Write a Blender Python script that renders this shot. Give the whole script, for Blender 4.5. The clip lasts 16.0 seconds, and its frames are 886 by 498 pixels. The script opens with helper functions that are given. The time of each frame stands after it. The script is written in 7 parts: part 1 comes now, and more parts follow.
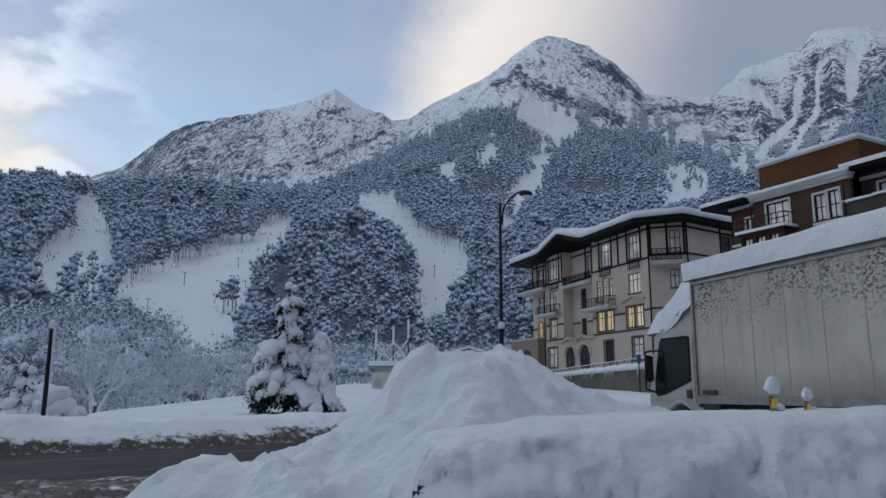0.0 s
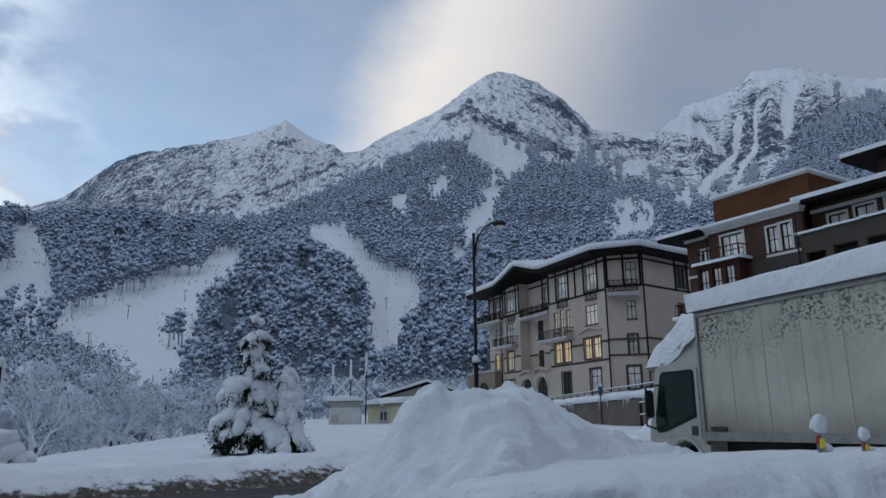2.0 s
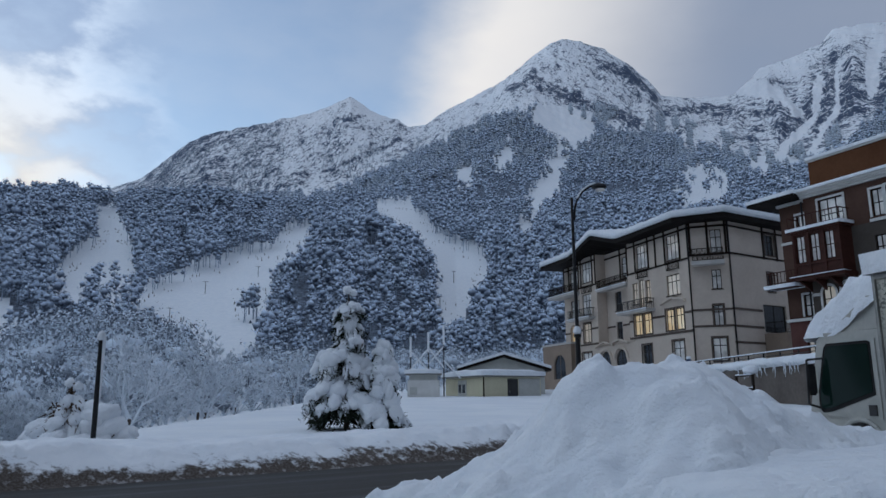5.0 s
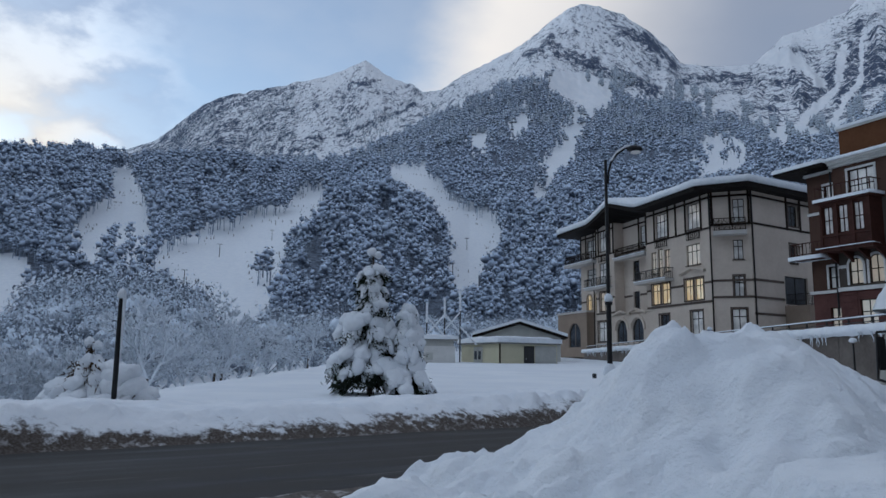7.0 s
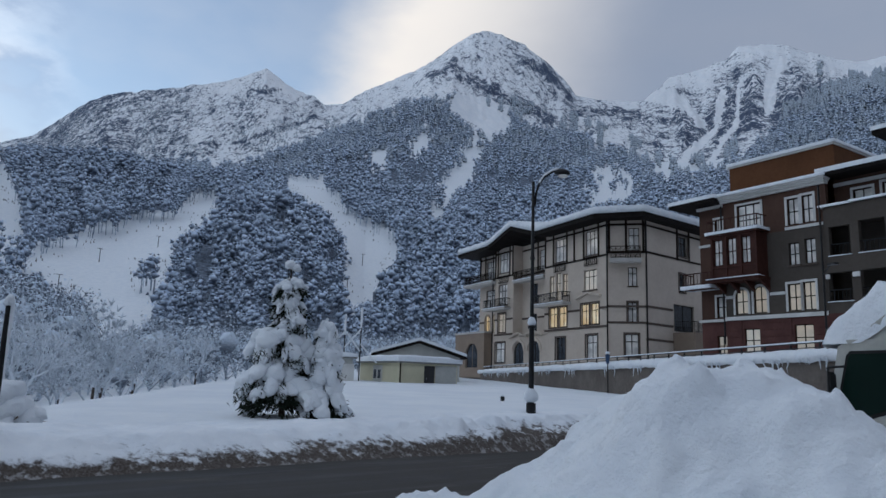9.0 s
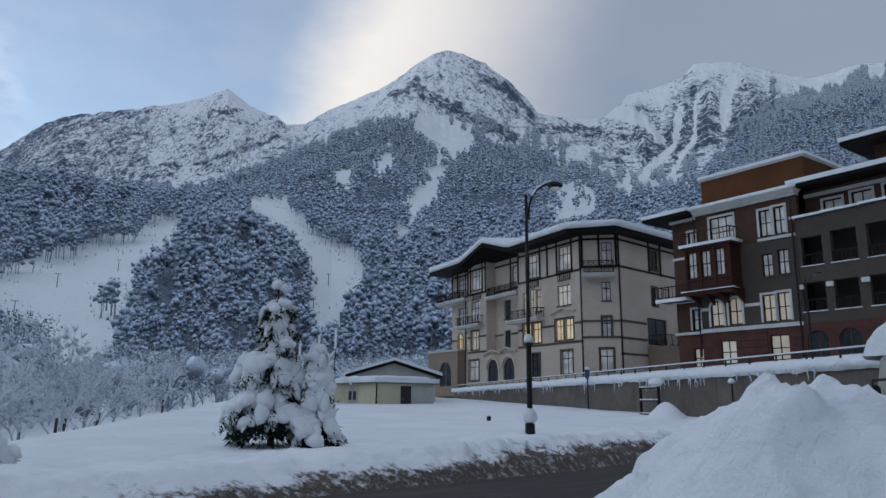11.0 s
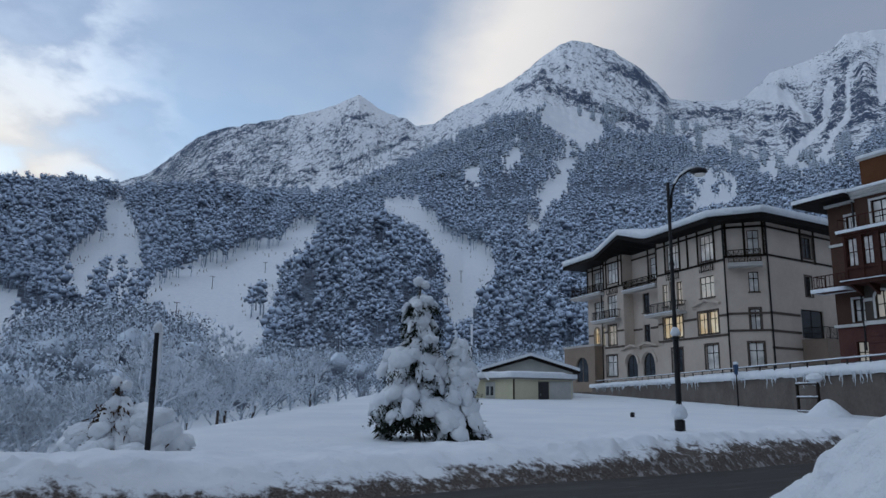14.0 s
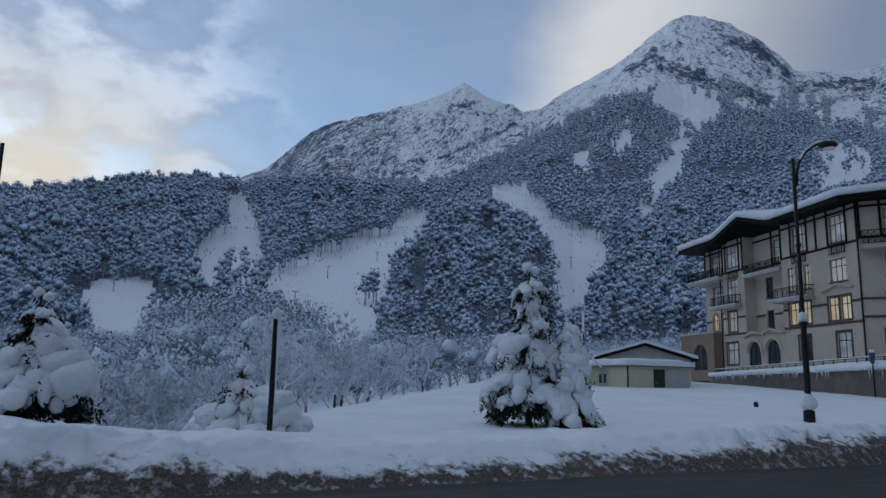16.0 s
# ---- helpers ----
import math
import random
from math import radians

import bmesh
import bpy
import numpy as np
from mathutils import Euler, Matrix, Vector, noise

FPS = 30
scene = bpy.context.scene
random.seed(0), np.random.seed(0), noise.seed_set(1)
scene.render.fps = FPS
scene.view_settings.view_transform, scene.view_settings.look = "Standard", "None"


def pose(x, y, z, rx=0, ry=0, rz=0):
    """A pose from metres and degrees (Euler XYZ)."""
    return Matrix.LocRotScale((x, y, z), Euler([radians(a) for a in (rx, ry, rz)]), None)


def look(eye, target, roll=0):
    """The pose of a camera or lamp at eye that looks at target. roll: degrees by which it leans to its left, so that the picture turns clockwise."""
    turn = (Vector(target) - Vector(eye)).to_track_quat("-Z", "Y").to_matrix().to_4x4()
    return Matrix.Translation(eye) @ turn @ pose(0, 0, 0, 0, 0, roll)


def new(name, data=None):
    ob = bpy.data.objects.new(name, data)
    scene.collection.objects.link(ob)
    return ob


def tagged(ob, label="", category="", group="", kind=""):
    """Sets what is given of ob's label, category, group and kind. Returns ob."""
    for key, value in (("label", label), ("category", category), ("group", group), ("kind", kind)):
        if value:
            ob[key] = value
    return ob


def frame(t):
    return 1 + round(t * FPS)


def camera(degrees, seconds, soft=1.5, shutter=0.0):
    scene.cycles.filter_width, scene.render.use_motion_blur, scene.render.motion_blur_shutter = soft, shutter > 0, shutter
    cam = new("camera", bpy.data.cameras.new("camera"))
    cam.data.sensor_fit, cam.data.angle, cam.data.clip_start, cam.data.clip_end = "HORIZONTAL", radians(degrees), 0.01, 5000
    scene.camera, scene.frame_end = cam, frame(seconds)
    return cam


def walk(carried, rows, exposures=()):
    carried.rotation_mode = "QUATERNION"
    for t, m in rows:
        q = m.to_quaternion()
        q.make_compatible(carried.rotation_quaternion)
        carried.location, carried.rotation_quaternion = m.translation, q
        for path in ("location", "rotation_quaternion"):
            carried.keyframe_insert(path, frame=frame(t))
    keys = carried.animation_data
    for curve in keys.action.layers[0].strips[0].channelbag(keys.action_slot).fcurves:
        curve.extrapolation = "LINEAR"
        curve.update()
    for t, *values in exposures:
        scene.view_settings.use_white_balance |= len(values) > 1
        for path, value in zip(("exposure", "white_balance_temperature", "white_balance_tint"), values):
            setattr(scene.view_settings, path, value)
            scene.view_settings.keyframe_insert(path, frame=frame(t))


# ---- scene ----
cam = camera(62.2, 16.0)
PATH = [
    (0, (-4.265, -3.42, 1.141), (-4.254, -1.457, 1.523), 0.2),
    (0.5, (-4.471, -3.282, 1.171), (-4.392, -1.324, 1.57), -0.2),
    (1, (-4.634, -3.166, 1.203), (-4.513, -1.216, 1.63), -0.8),
    (1.5, (-4.772, -2.955, 1.231), (-4.637, -1.011, 1.683), -0.8),
    (2, (-4.922, -2.786, 1.238), (-4.779, -0.846, 1.705), -0.6),
    (2.5, (-5.128, -2.668, 1.274), (-4.977, -0.729, 1.737), -0.6),
    (3, (-5.298, -2.489, 1.257), (-5.166, -0.546, 1.712), -0.6),
    (3.5, (-5.423, -2.277, 1.285), (-5.33, -0.331, 1.734), -0.4),
    (4, (-5.573, -2.08, 1.284), (-5.493, -0.131, 1.722), -0.2),
    (4.5, (-5.702, -1.886, 1.31), (-5.659, 0.069, 1.727), -0.4),
    (5, (-5.756, -1.606, 1.324), (-5.792, 0.354, 1.721), -0.4),
    (7.5, (-6.358, -0.695, 1.35), (-6.427, 1.281, 1.651), 0.8),
    (8, (-6.544, -0.437, 1.403), (-6.534, 1.539, 1.711), 1.3),
    (8.5, (-6.729, -0.23, 1.416), (-6.618, 1.739, 1.75), 1.7),
    (9, (-6.962, -0.123, 1.442), (-6.75, 1.833, 1.802), 1.9),
    (11.5, (-7.689, 0.73, 1.514), (-7.386, 2.662, 1.934), 0.3),
    (12, (-7.756, 0.672, 1.474), (-7.536, 2.614, 1.901), 0.2),
    (12.5, (-7.761, 0.678, 1.486), (-7.63, 2.628, 1.907), 0.1),
    (13, (-7.77, 0.696, 1.484), (-7.712, 2.651, 1.901), 0.4),
    (13.5, (-7.778, 0.714, 1.483), (-7.78, 2.672, 1.891), 0.6),
    (14, (-7.769, 0.715, 1.487), (-7.82, 2.675, 1.883), 0.7),
    (14.5, (-7.762, 0.704, 1.473), (-7.875, 2.663, 1.86), 0.8),
    (15, (-7.761, 0.745, 1.479), (-7.962, 2.698, 1.856), 1.0),
    (15.5, (-7.758, 0.809, 1.486), (-8.038, 2.755, 1.856), 1.2),
    (16, (-7.761, 0.795, 1.465), (-8.106, 2.733, 1.822), 1.3),
]
EXPOSE = [(0.0, -0.25, 4880, 4), (2.5, -0.32, 4730, 4), (5.0, -0.29, 4680, 4), (9.0, -0.19, 4810, 4), (12.5, -0.22, 4760, 4), (14.5, -0.38, 4660, 4), (16.0, -0.64, 4510, 4)]
walk(cam, [(t, look(e, g, r)) for t, e, g, r in PATH], EXPOSE)

# ---- daylight: the sun stands low behind the wooded hill, the place lies in its shade ----
SUN_AZ, SUN_EL = radians(-47), radians(9)
world = bpy.data.worlds.new("world")
scene.world = world
world.use_nodes = True


def sky_world():
    nt = world.node_tree
    nt.nodes.clear()
    N = nt.nodes.new
    L = nt.links.new
    out = N("ShaderNodeOutputWorld")
    sky = N("ShaderNodeTexSky")
    sky.sky_type, sky.sun_disc = "NISHITA", False
    sky.sun_elevation, sky.sun_rotation = SUN_EL, SUN_AZ
    sky.air_density, sky.dust_density, sky.ozone_density = 1.0, 0.6, 1.2
    bg_sky = N("ShaderNodeBackground")
    bg_sky.inputs["Strength"].default_value = SKY_STRENGTH
    L(sky.outputs[0], bg_sky.inputs["Color"])
    co = N("ShaderNodeTexCoord")

    def math_node(op, a, b=None, clamp=False):
        n = N("ShaderNodeMath")
        n.operation, n.use_clamp = op, clamp
        for k, v in ((0, a), (1, b)):
            if v is None:
                continue
            if isinstance(v, (int, float)):
                n.inputs[k].default_value = v
            else:
                L(v, n.inputs[k])
        return n.outputs[0]

    sep = N("ShaderNodeSeparateXYZ")
    L(co.outputs["Generated"], sep.inputs[0])
    x, y, z = sep.outputs
    az = math_node("ARCTAN2", x, y)
    el = math_node("ARCSINE", z)

    def ramp(v, lo, hi):
        m = N("ShaderNodeMapRange")
        m.interpolation_type = "SMOOTHSTEP"
        m.inputs[1].default_value, m.inputs[2].default_value = lo, hi
        L(v, m.inputs[0])
        return m.outputs[0]

    def noise_of(scale, detail, stretch=(1, 1, 1), rough=0.55, turn=0.0):
        mp = N("ShaderNodeMapping")
        mp.inputs["Scale"].default_value = stretch
        mp.inputs["Rotation"].default_value = (0, turn, 0)
        L(co.outputs["Generated"], mp.inputs[0])
        n = N("ShaderNodeTexNoise")
        n.inputs["Scale"].default_value, n.inputs["Detail"].default_value = scale, detail
        n.inputs["Roughness"].default_value = rough
        L(mp.outputs[0], n.inputs["Vector"])
        return n.outputs["Fac"]

    soft = noise_of(5.0, 6, (1, 1, 2.0))
    fine = noise_of(10.0, 6, (1.0, 1.0, 1.7), 0.52, 0.5)
    # the big veil of cloud over the peaks: its edge leans to the right going up
    edge = math_node("SUBTRACT", az, math_node("MULTIPLY", math_node("SUBTRACT", el, radians(21)), 0.42))
    edge = math_node("ADD", edge, math_node("MULTIPLY", math_node("SUBTRACT", soft, 0.5), 0.10))
    veil = math_node("ADD", math_node("MULTIPLY", ramp(edge, radians(-6.5), radians(1.5)), 0.72), math_node("ADD", math_node("MULTIPLY", ramp(soft, 0.3, 0.75), 0.10), 0.18))
    # the torn cloud over the wooded hill
    left = math_node("ADD", az, math_node("MULTIPLY", math_node("SUBTRACT", fine, 0.5), 0.30))
    left = math_node("ADD", left, math_node("MULTIPLY", math_node("SUBTRACT", soft, 0.5), 0.25))
    torn = ramp(left, radians(-21), radians(-30))
    holes = ramp(math_node("ADD", fine, math_node("MULTIPLY", soft, 0.4)), 0.48, 0.74)
    torn = math_node("MULTIPLY", torn, math_node("ADD", math_node("MULTIPLY", holes, 0.75), 0.25))
    # cloud colours: cream where the light breaks through, grey away from it
    warm = N("ShaderNodeMixRGB")
    warm.inputs[1].default_value = (1.30, 0.98, 0.69, 1)
    warm.inputs[2].default_value = (0.42, 0.378, 0.367, 1)
    L(ramp(math_node("ADD", edge, math_node("MULTIPLY", math_node("SUBTRACT", fine, 0.5), 0.05)), radians(0.5), radians(22)), warm.inputs[0])
    tone = N("ShaderNodeMixRGB")
    tone.inputs[1].default_value = (0.54, 0.53, 0.56, 1)
    tone.inputs[2].default_value = (1.16, 1.02, 0.88, 1)
    L(ramp(fine, 0.40, 0.62), tone.inputs[0])
    # the glow of the hidden sun low over the hill
    glow_far = N("ShaderNodeVectorMath")
    glow_far.operation = "DOT_PRODUCT"
    L(co.outputs["Generated"], glow_far.inputs[0])
    glow_far.inputs[1].default_value = (math.sin(SUN_AZ) * math.cos(radians(12)), math.cos(SUN_AZ) * math.cos(radians(12)), math.sin(radians(12)))
    glow = ramp(glow_far.outputs["Value"], math.cos(radians(24)), math.cos(radians(4)))
    tone2 = N("ShaderNodeMixRGB")
    tone2.inputs[2].default_value = (1.45, 1.02, 0.60, 1)
    L(tone.outputs[0], tone2.inputs[1])
    L(math_node("MULTIPLY", glow, ramp(el, radians(27), radians(12))), tone2.inputs[0])
    bg_veil, bg_torn = N("ShaderNodeBackground"), N("ShaderNodeBackground")
    L(warm.outputs[0], bg_veil.inputs["Color"])
    L(tone2.outputs[0], bg_torn.inputs["Color"])
    m1, m2 = N("ShaderNodeMixShader"), N("ShaderNodeMixShader")
    L(veil, m1.inputs[0]), L(bg_sky.outputs[0], m1.inputs[1]), L(bg_veil.outputs[0], m1.inputs[2])
    L(torn, m2.inputs[0]), L(m1.outputs[0], m2.inputs[1]), L(bg_torn.outputs[0], m2.inputs[2])
    L(m2.outputs[0], out.inputs["Surface"])


SKY_STRENGTH = 0.15
sky_world()

sun_data = bpy.data.lights.new("sun", "SUN")
sun_data.energy, sun_data.angle, sun_data.color = 0.6, radians(12), (1.0, 0.9, 0.78)
sun_lamp = new("sun", sun_data)
sun_lamp.matrix_world = look((math.sin(SUN_AZ) * 50, math.cos(SUN_AZ) * 50, 50 * math.tan(SUN_EL)), (0, 0, 0))


# ---- materials ----
class Nodes:
    """A small builder for node materials."""

    def __init__(self, name):
        self.mat = bpy.data.materials.new(name)
        self.mat.use_nodes = True
        self.nt = self.mat.node_tree
        self.bsdf = self.nt.nodes["Principled BSDF"]
        self.co = self.node("ShaderNodeTexCoord")

    def node(self, kind):
        return self.nt.nodes.new(kind)

    def link(self, a, b):
        self.nt.links.new(a, b)

    def put(self, socket, v):
        if isinstance(v, (int, float)):
            socket.default_value = v
        elif isinstance(v, tuple):
            socket.default_value = (*v, 1) if len(v) == 3 and socket.type == "RGBA" else v
        else:
            self.link(v, socket)

    def noise(self, scale, detail=4, rough=0.55, stretch=(1, 1, 1), space="Object", turn=0.0):
        mp, n = self.node("ShaderNodeMapping"), self.node("ShaderNodeTexNoise")
        mp.vector_type = "TEXTURE"
        mp.inputs["Scale"].default_value = tuple(1 / v for v in stretch)
        mp.inputs["Rotation"].default_value = (0, 0, turn)
        self.link(self.co.outputs[space], mp.inputs[0])
        n.inputs["Scale"].default_value, n.inputs["Detail"].default_value, n.inputs["Roughness"].default_value = scale, detail, rough
        self.link(mp.outputs[0], n.inputs["Vector"])
        return n.outputs["Fac"]

    def ramp(self, v, lo, hi, a=0.0, b=1.0):
        m = self.node("ShaderNodeMapRange")
        m.interpolation_type = "SMOOTHSTEP"
        for k, w in ((1, lo), (2, hi), (3, a), (4, b)):
            m.inputs[k].default_value = w
        self.put(m.inputs[0], v)
        return m.outputs[0]

    def mix(self, f, a, b):
        m = self.node("ShaderNodeMixRGB")
        for k, v in enumerate((f, a, b)):
            self.put(m.inputs[k], v)
        return m.outputs[0]

    def calc(self, op, a, b=0.0):
        m = self.node("ShaderNodeMath")
        m.operation = op
        self.put(m.inputs[0], a), self.put(m.inputs[1], b)
        return m.outputs[0]

    def up(self):
        g, s = self.node("ShaderNodeNewGeometry"), self.node("ShaderNodeSeparateXYZ")
        self.link(g.outputs["Normal"], s.inputs[0])
        return s.outputs[2]

    def island(self):
        return self.node("ShaderNodeNewGeometry").outputs["Random Per Island"]

    def rand(self):
        return self.node("ShaderNodeObjectInfo").outputs["Random"]

    def done(self, color, rough=0.6, metal=0.0, bump=None, strength=0.3, dist=0.02, spec=0.5):
        self.put(self.bsdf.inputs["Base Color"], color)
        self.put(self.bsdf.inputs["Roughness"], rough)
        self.bsdf.inputs["Metallic"].default_value = metal
        self.bsdf.inputs["Specular IOR Level"].default_value = spec
        if bump is not None:
            b = self.node("ShaderNodeBump")
            b.inputs["Strength"].default_value, b.inputs["Distance"].default_value = strength, dist
            self.link(bump, b.inputs["Height"])
            self.link(b.outputs[0], self.bsdf.inputs["Normal"])
        return self.mat


def mat_snow(name="snow", scale=1.0, dirt=0.0):
    n = Nodes(name)
    big, fine = n.noise(1.3 * scale, 6, 0.6), n.noise(9 * scale, 8, 0.65)
    c = n.mix(n.ramp(big, 0.3, 0.7), (0.75, 0.78, 0.82), (0.83, 0.85, 0.87))
    if dirt:
        d = n.ramp(n.noise(2.2, 8, 0.7), 0.5 - dirt * 0.4, 0.75)
        c = n.mix(n.calc("MULTIPLY", d, dirt), c, (0.11, 0.09, 0.075))
    mid = n.noise(3.6 * scale, 6, 0.6)
    h = n.calc("ADD", n.calc("MULTIPLY", big, 1.0), n.calc("MULTIPLY", fine, 0.13))
    h = n.calc("ADD", h, n.calc("MULTIPLY", mid, 0.5))
    return n.done(c, 0.7, bump=h, strength=0.72, dist=0.22 / scale, spec=0.25)


SNOW = mat_snow()


def mat_plain(name, c1, c2, scale=3.0, rough=0.7, metal=0.0, bump=0.15, dist=0.01, stretch=(1, 1, 1)):
    n = Nodes(name)
    a, b = n.noise(scale, 5, 0.6, stretch), n.noise(scale * 9, 6, 0.65, stretch)
    f = n.calc("ADD", n.calc("MULTIPLY", a, 0.65), n.calc("MULTIPLY", b, 0.35))
    return n.done(n.mix(n.ramp(f, 0.32, 0.68), c1, c2), rough, metal, b, bump, dist, 0.5 if rough < 0.6 else 0.15)


def mat_ground():
    """Snow on the ground; it lies on the open field and the slopes."""
    n = Nodes("ground_snow")
    big, mid, fine = n.noise(0.35, 5, 0.6), n.noise(1.7, 6, 0.6), n.noise(7, 8, 0.7)
    c = n.mix(n.ramp(big, 0.3, 0.7), (0.75, 0.78, 0.82), (0.83, 0.85, 0.87))
    h = n.calc("ADD", n.calc("MULTIPLY", mid, 1.0), n.calc("MULTIPLY", fine, 0.3))
    return n.done(c, 0.7, bump=h, strength=0.75, dist=0.16, spec=0.25)


def mat_mountain():
    """Snow on rock: rock and scrub break through in short streaks down the fall line."""
    n = Nodes("mountain_snow")
    at = n.node("ShaderNodeAttribute")
    at.attribute_name = "bare_rock"
    a, b = n.noise(0.011, 6, 0.6, (1, 0.22, 0.35)), n.noise(0.045, 6, 0.66, (1, 0.26, 0.4))
    c = n.noise(0.17, 4, 0.6, (1, 0.30, 0.45))
    s = n.calc("ADD", n.calc("MULTIPLY", a, 0.32), n.calc("MULTIPLY", b, 0.64))
    s = n.calc("ADD", s, n.calc("MULTIPLY", c, 0.68))
    s = n.calc("ADD", s, n.calc("MULTIPLY", at.outputs["Fac"], 0.46))
    s = n.calc("ADD", s, n.calc("MULTIPLY", n.up(), -0.12))
    rock = n.ramp(s, 0.985, 1.04)
    # stone tinted blue, the air and skylight of the distance mixed into its colour
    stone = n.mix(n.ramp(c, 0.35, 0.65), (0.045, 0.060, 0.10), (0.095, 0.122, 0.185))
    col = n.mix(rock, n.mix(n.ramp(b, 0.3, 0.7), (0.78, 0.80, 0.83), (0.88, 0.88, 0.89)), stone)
    h = n.calc("ADD", n.calc("MULTIPLY", b, 1.0), n.calc("MULTIPLY", c, 0.35))
    return n.done(col, 0.85, bump=h, strength=0.5, dist=12.0, spec=0.1)


def mat_frost_tree(name, dark, snow, lo=-0.25, hi=0.45, scale=0.5):
    """Bare wood under hoar frost: the upper sides of every twig clump carry snow."""
    n = Nodes(name)
    up, fine = n.up(), n.noise(scale * 3, 3, 0.7)
    f = n.calc("ADD", up, n.calc("MULTIPLY", n.calc("SUBTRACT", fine, 0.5), 1.1))
    f = n.calc("ADD", f, n.calc("MULTIPLY", n.calc("SUBTRACT", n.island(), 0.5), 0.30))
    return n.done(n.mix(n.ramp(f, lo, hi), dark, snow), 0.85, bump=fine, strength=0.4, dist=0.3, spec=0.1)


GROUND, MOUNTAIN = mat_ground(), mat_mountain()
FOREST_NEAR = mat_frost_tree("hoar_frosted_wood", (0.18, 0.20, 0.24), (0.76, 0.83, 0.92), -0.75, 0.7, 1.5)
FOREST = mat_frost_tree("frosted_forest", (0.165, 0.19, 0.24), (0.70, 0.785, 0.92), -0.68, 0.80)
CONIFER_FAR = mat_frost_tree("frosted_conifers", (0.065, 0.076, 0.088), (0.58, 0.64, 0.72), -0.05, 0.95)
# undergrowth tone darkened to hold the shade between the trees
FLOOR_SHADED = mat_plain("shaded_undergrowth", (0.075, 0.088, 0.115), (0.36, 0.41, 0.50), 0.25, 0.95, bump=1.0, dist=1.5)
# dark tone for the unseen slope added behind, which cuts the fill light
REAR_SLOPE = mat_plain("dark_rear_slope", (0.14, 0.143, 0.15), (0.46, 0.47, 0.49), 0.12, 0.95, bump=1.0, dist=2.0)
BARK = mat_plain("bark", (0.05, 0.042, 0.036), (0.12, 0.10, 0.085), 6, 0.9, bump=0.5)


# ---- mesh helpers ----
def part(name, bm, material, parent=None, label="", smooth=False):
    me = bpy.data.meshes.new(name)
    bm.to_mesh(me)
    bm.free()
    me.materials.append(material)
    if smooth:
        me.polygons.foreach_set("use_smooth", [True] * len(me.polygons))
    ob = new(name, me)
    if parent is not None:
        ob.parent = parent
    return tagged(ob, label)


def mesh_of(name, verts, faces, material, smooth=False):
    """A mesh object from arrays of corners and of triangles or quads."""
    verts, faces = np.asarray(verts, np.float32), np.asarray(faces, np.int32)
    me = bpy.data.meshes.new(name)
    k = faces.shape[1]
    me.vertices.add(len(verts)), me.loops.add(faces.size), me.polygons.add(len(faces))
    me.vertices.foreach_set("co", verts.ravel())
    me.loops.foreach_set("vertex_index", faces.ravel())
    me.polygons.foreach_set("loop_start", np.arange(0, faces.size, k, dtype=np.int32))
    me.polygons.foreach_set("loop_total", np.full(len(faces), k, np.int32))
    if smooth:
        me.polygons.foreach_set("use_smooth", np.ones(len(faces), bool))
    me.update(calc_edges=True)
    me.materials.append(material)
    return new(name, me)


def box(bm, x0, x1, y0, y1, z0, z1):
    vs = [bm.verts.new((x, y, z)) for x in (x0, x1) for y in (y0, y1) for z in (z0, z1)]
    for f in ((0, 1, 3, 2), (4, 6, 7, 5), (0, 4, 5, 1), (2, 3, 7, 6), (0, 2, 6, 4), (1, 5, 7, 3)):
        bm.faces.new([vs[i] for i in f])
    return vs


def boxed(*spans):
    bm = bmesh.new()
    for s in spans:
        box(bm, *s)
    return bm


def tube(bm, a, b, ra, rb=None, n=8, caps=True):
    a, b = Vector(a), Vector(b)
    rb = ra if rb is None else rb
    q = (b - a).to_track_quat("Z", "Y")
    rings = []
    for p, r in ((a, ra), (b, rb)):
        rings.append([bm.verts.new(p + q @ Vector((r * math.cos(6.28319 * i / n), r * math.sin(6.28319 * i / n), 0))) for i in range(n)])
    for i in range(n):
        bm.faces.new((rings[0][i], rings[0][(i + 1) % n], rings[1][(i + 1) % n], rings[1][i]))
    if caps:
        bm.faces.new(rings[0][::-1]), bm.faces.new(rings[1])


def value_noise(x, y, seed):
    """Smooth noise of two arrays, in -1 to 1."""
    rng = np.random.RandomState(seed)
    tab = rng.rand(256, 256) * 2 - 1
    xi, yi = np.floor(x).astype(int), np.floor(y).astype(int)
    fx, fy = x - xi, y - yi
    fx, fy = fx * fx * fx * (fx * (fx * 6 - 15) + 10), fy * fy * fy * (fy * (fy * 6 - 15) + 10)
    g = lambda i, j: tab[i % 256, j % 256]  # noqa: E731
    return (g(xi, yi) * (1 - fx) + g(xi + 1, yi) * fx) * (1 - fy) + (g(xi, yi + 1) * (1 - fx) + g(xi + 1, yi + 1) * fx) * fy


def fbm(x, y, seed, octaves=5, gain=0.5):
    s, a, t = 0, 1.0, 0
    for k in range(octaves):
        s, t = s + a * value_noise(x * 2.03**k + 17.3 * k, y * 2.03**k + 9.1 * k, seed + k), t + a
        a *= gain
    return s / t


def ridged(x, y, seed, octaves=5):
    s, a, t = 0, 1.0, 0
    for k in range(octaves):
        s, t = s + a * (1 - 2 * np.abs(value_noise(x * 2.1**k + 5.7 * k, y * 2.1**k + 3.3 * k, seed + k))), t + a
        a *= 0.52
    return s / t


def smooth(v, lo, hi):
    t = np.clip((v - lo) / (hi - lo), 0, 1)
    return t * t * (3 - 2 * t)


# ---- the land: a valley floor, wooded slopes and the snow peaks, one sheet ----
CX, CY, EYE = -6.0, 0.0, 1.4
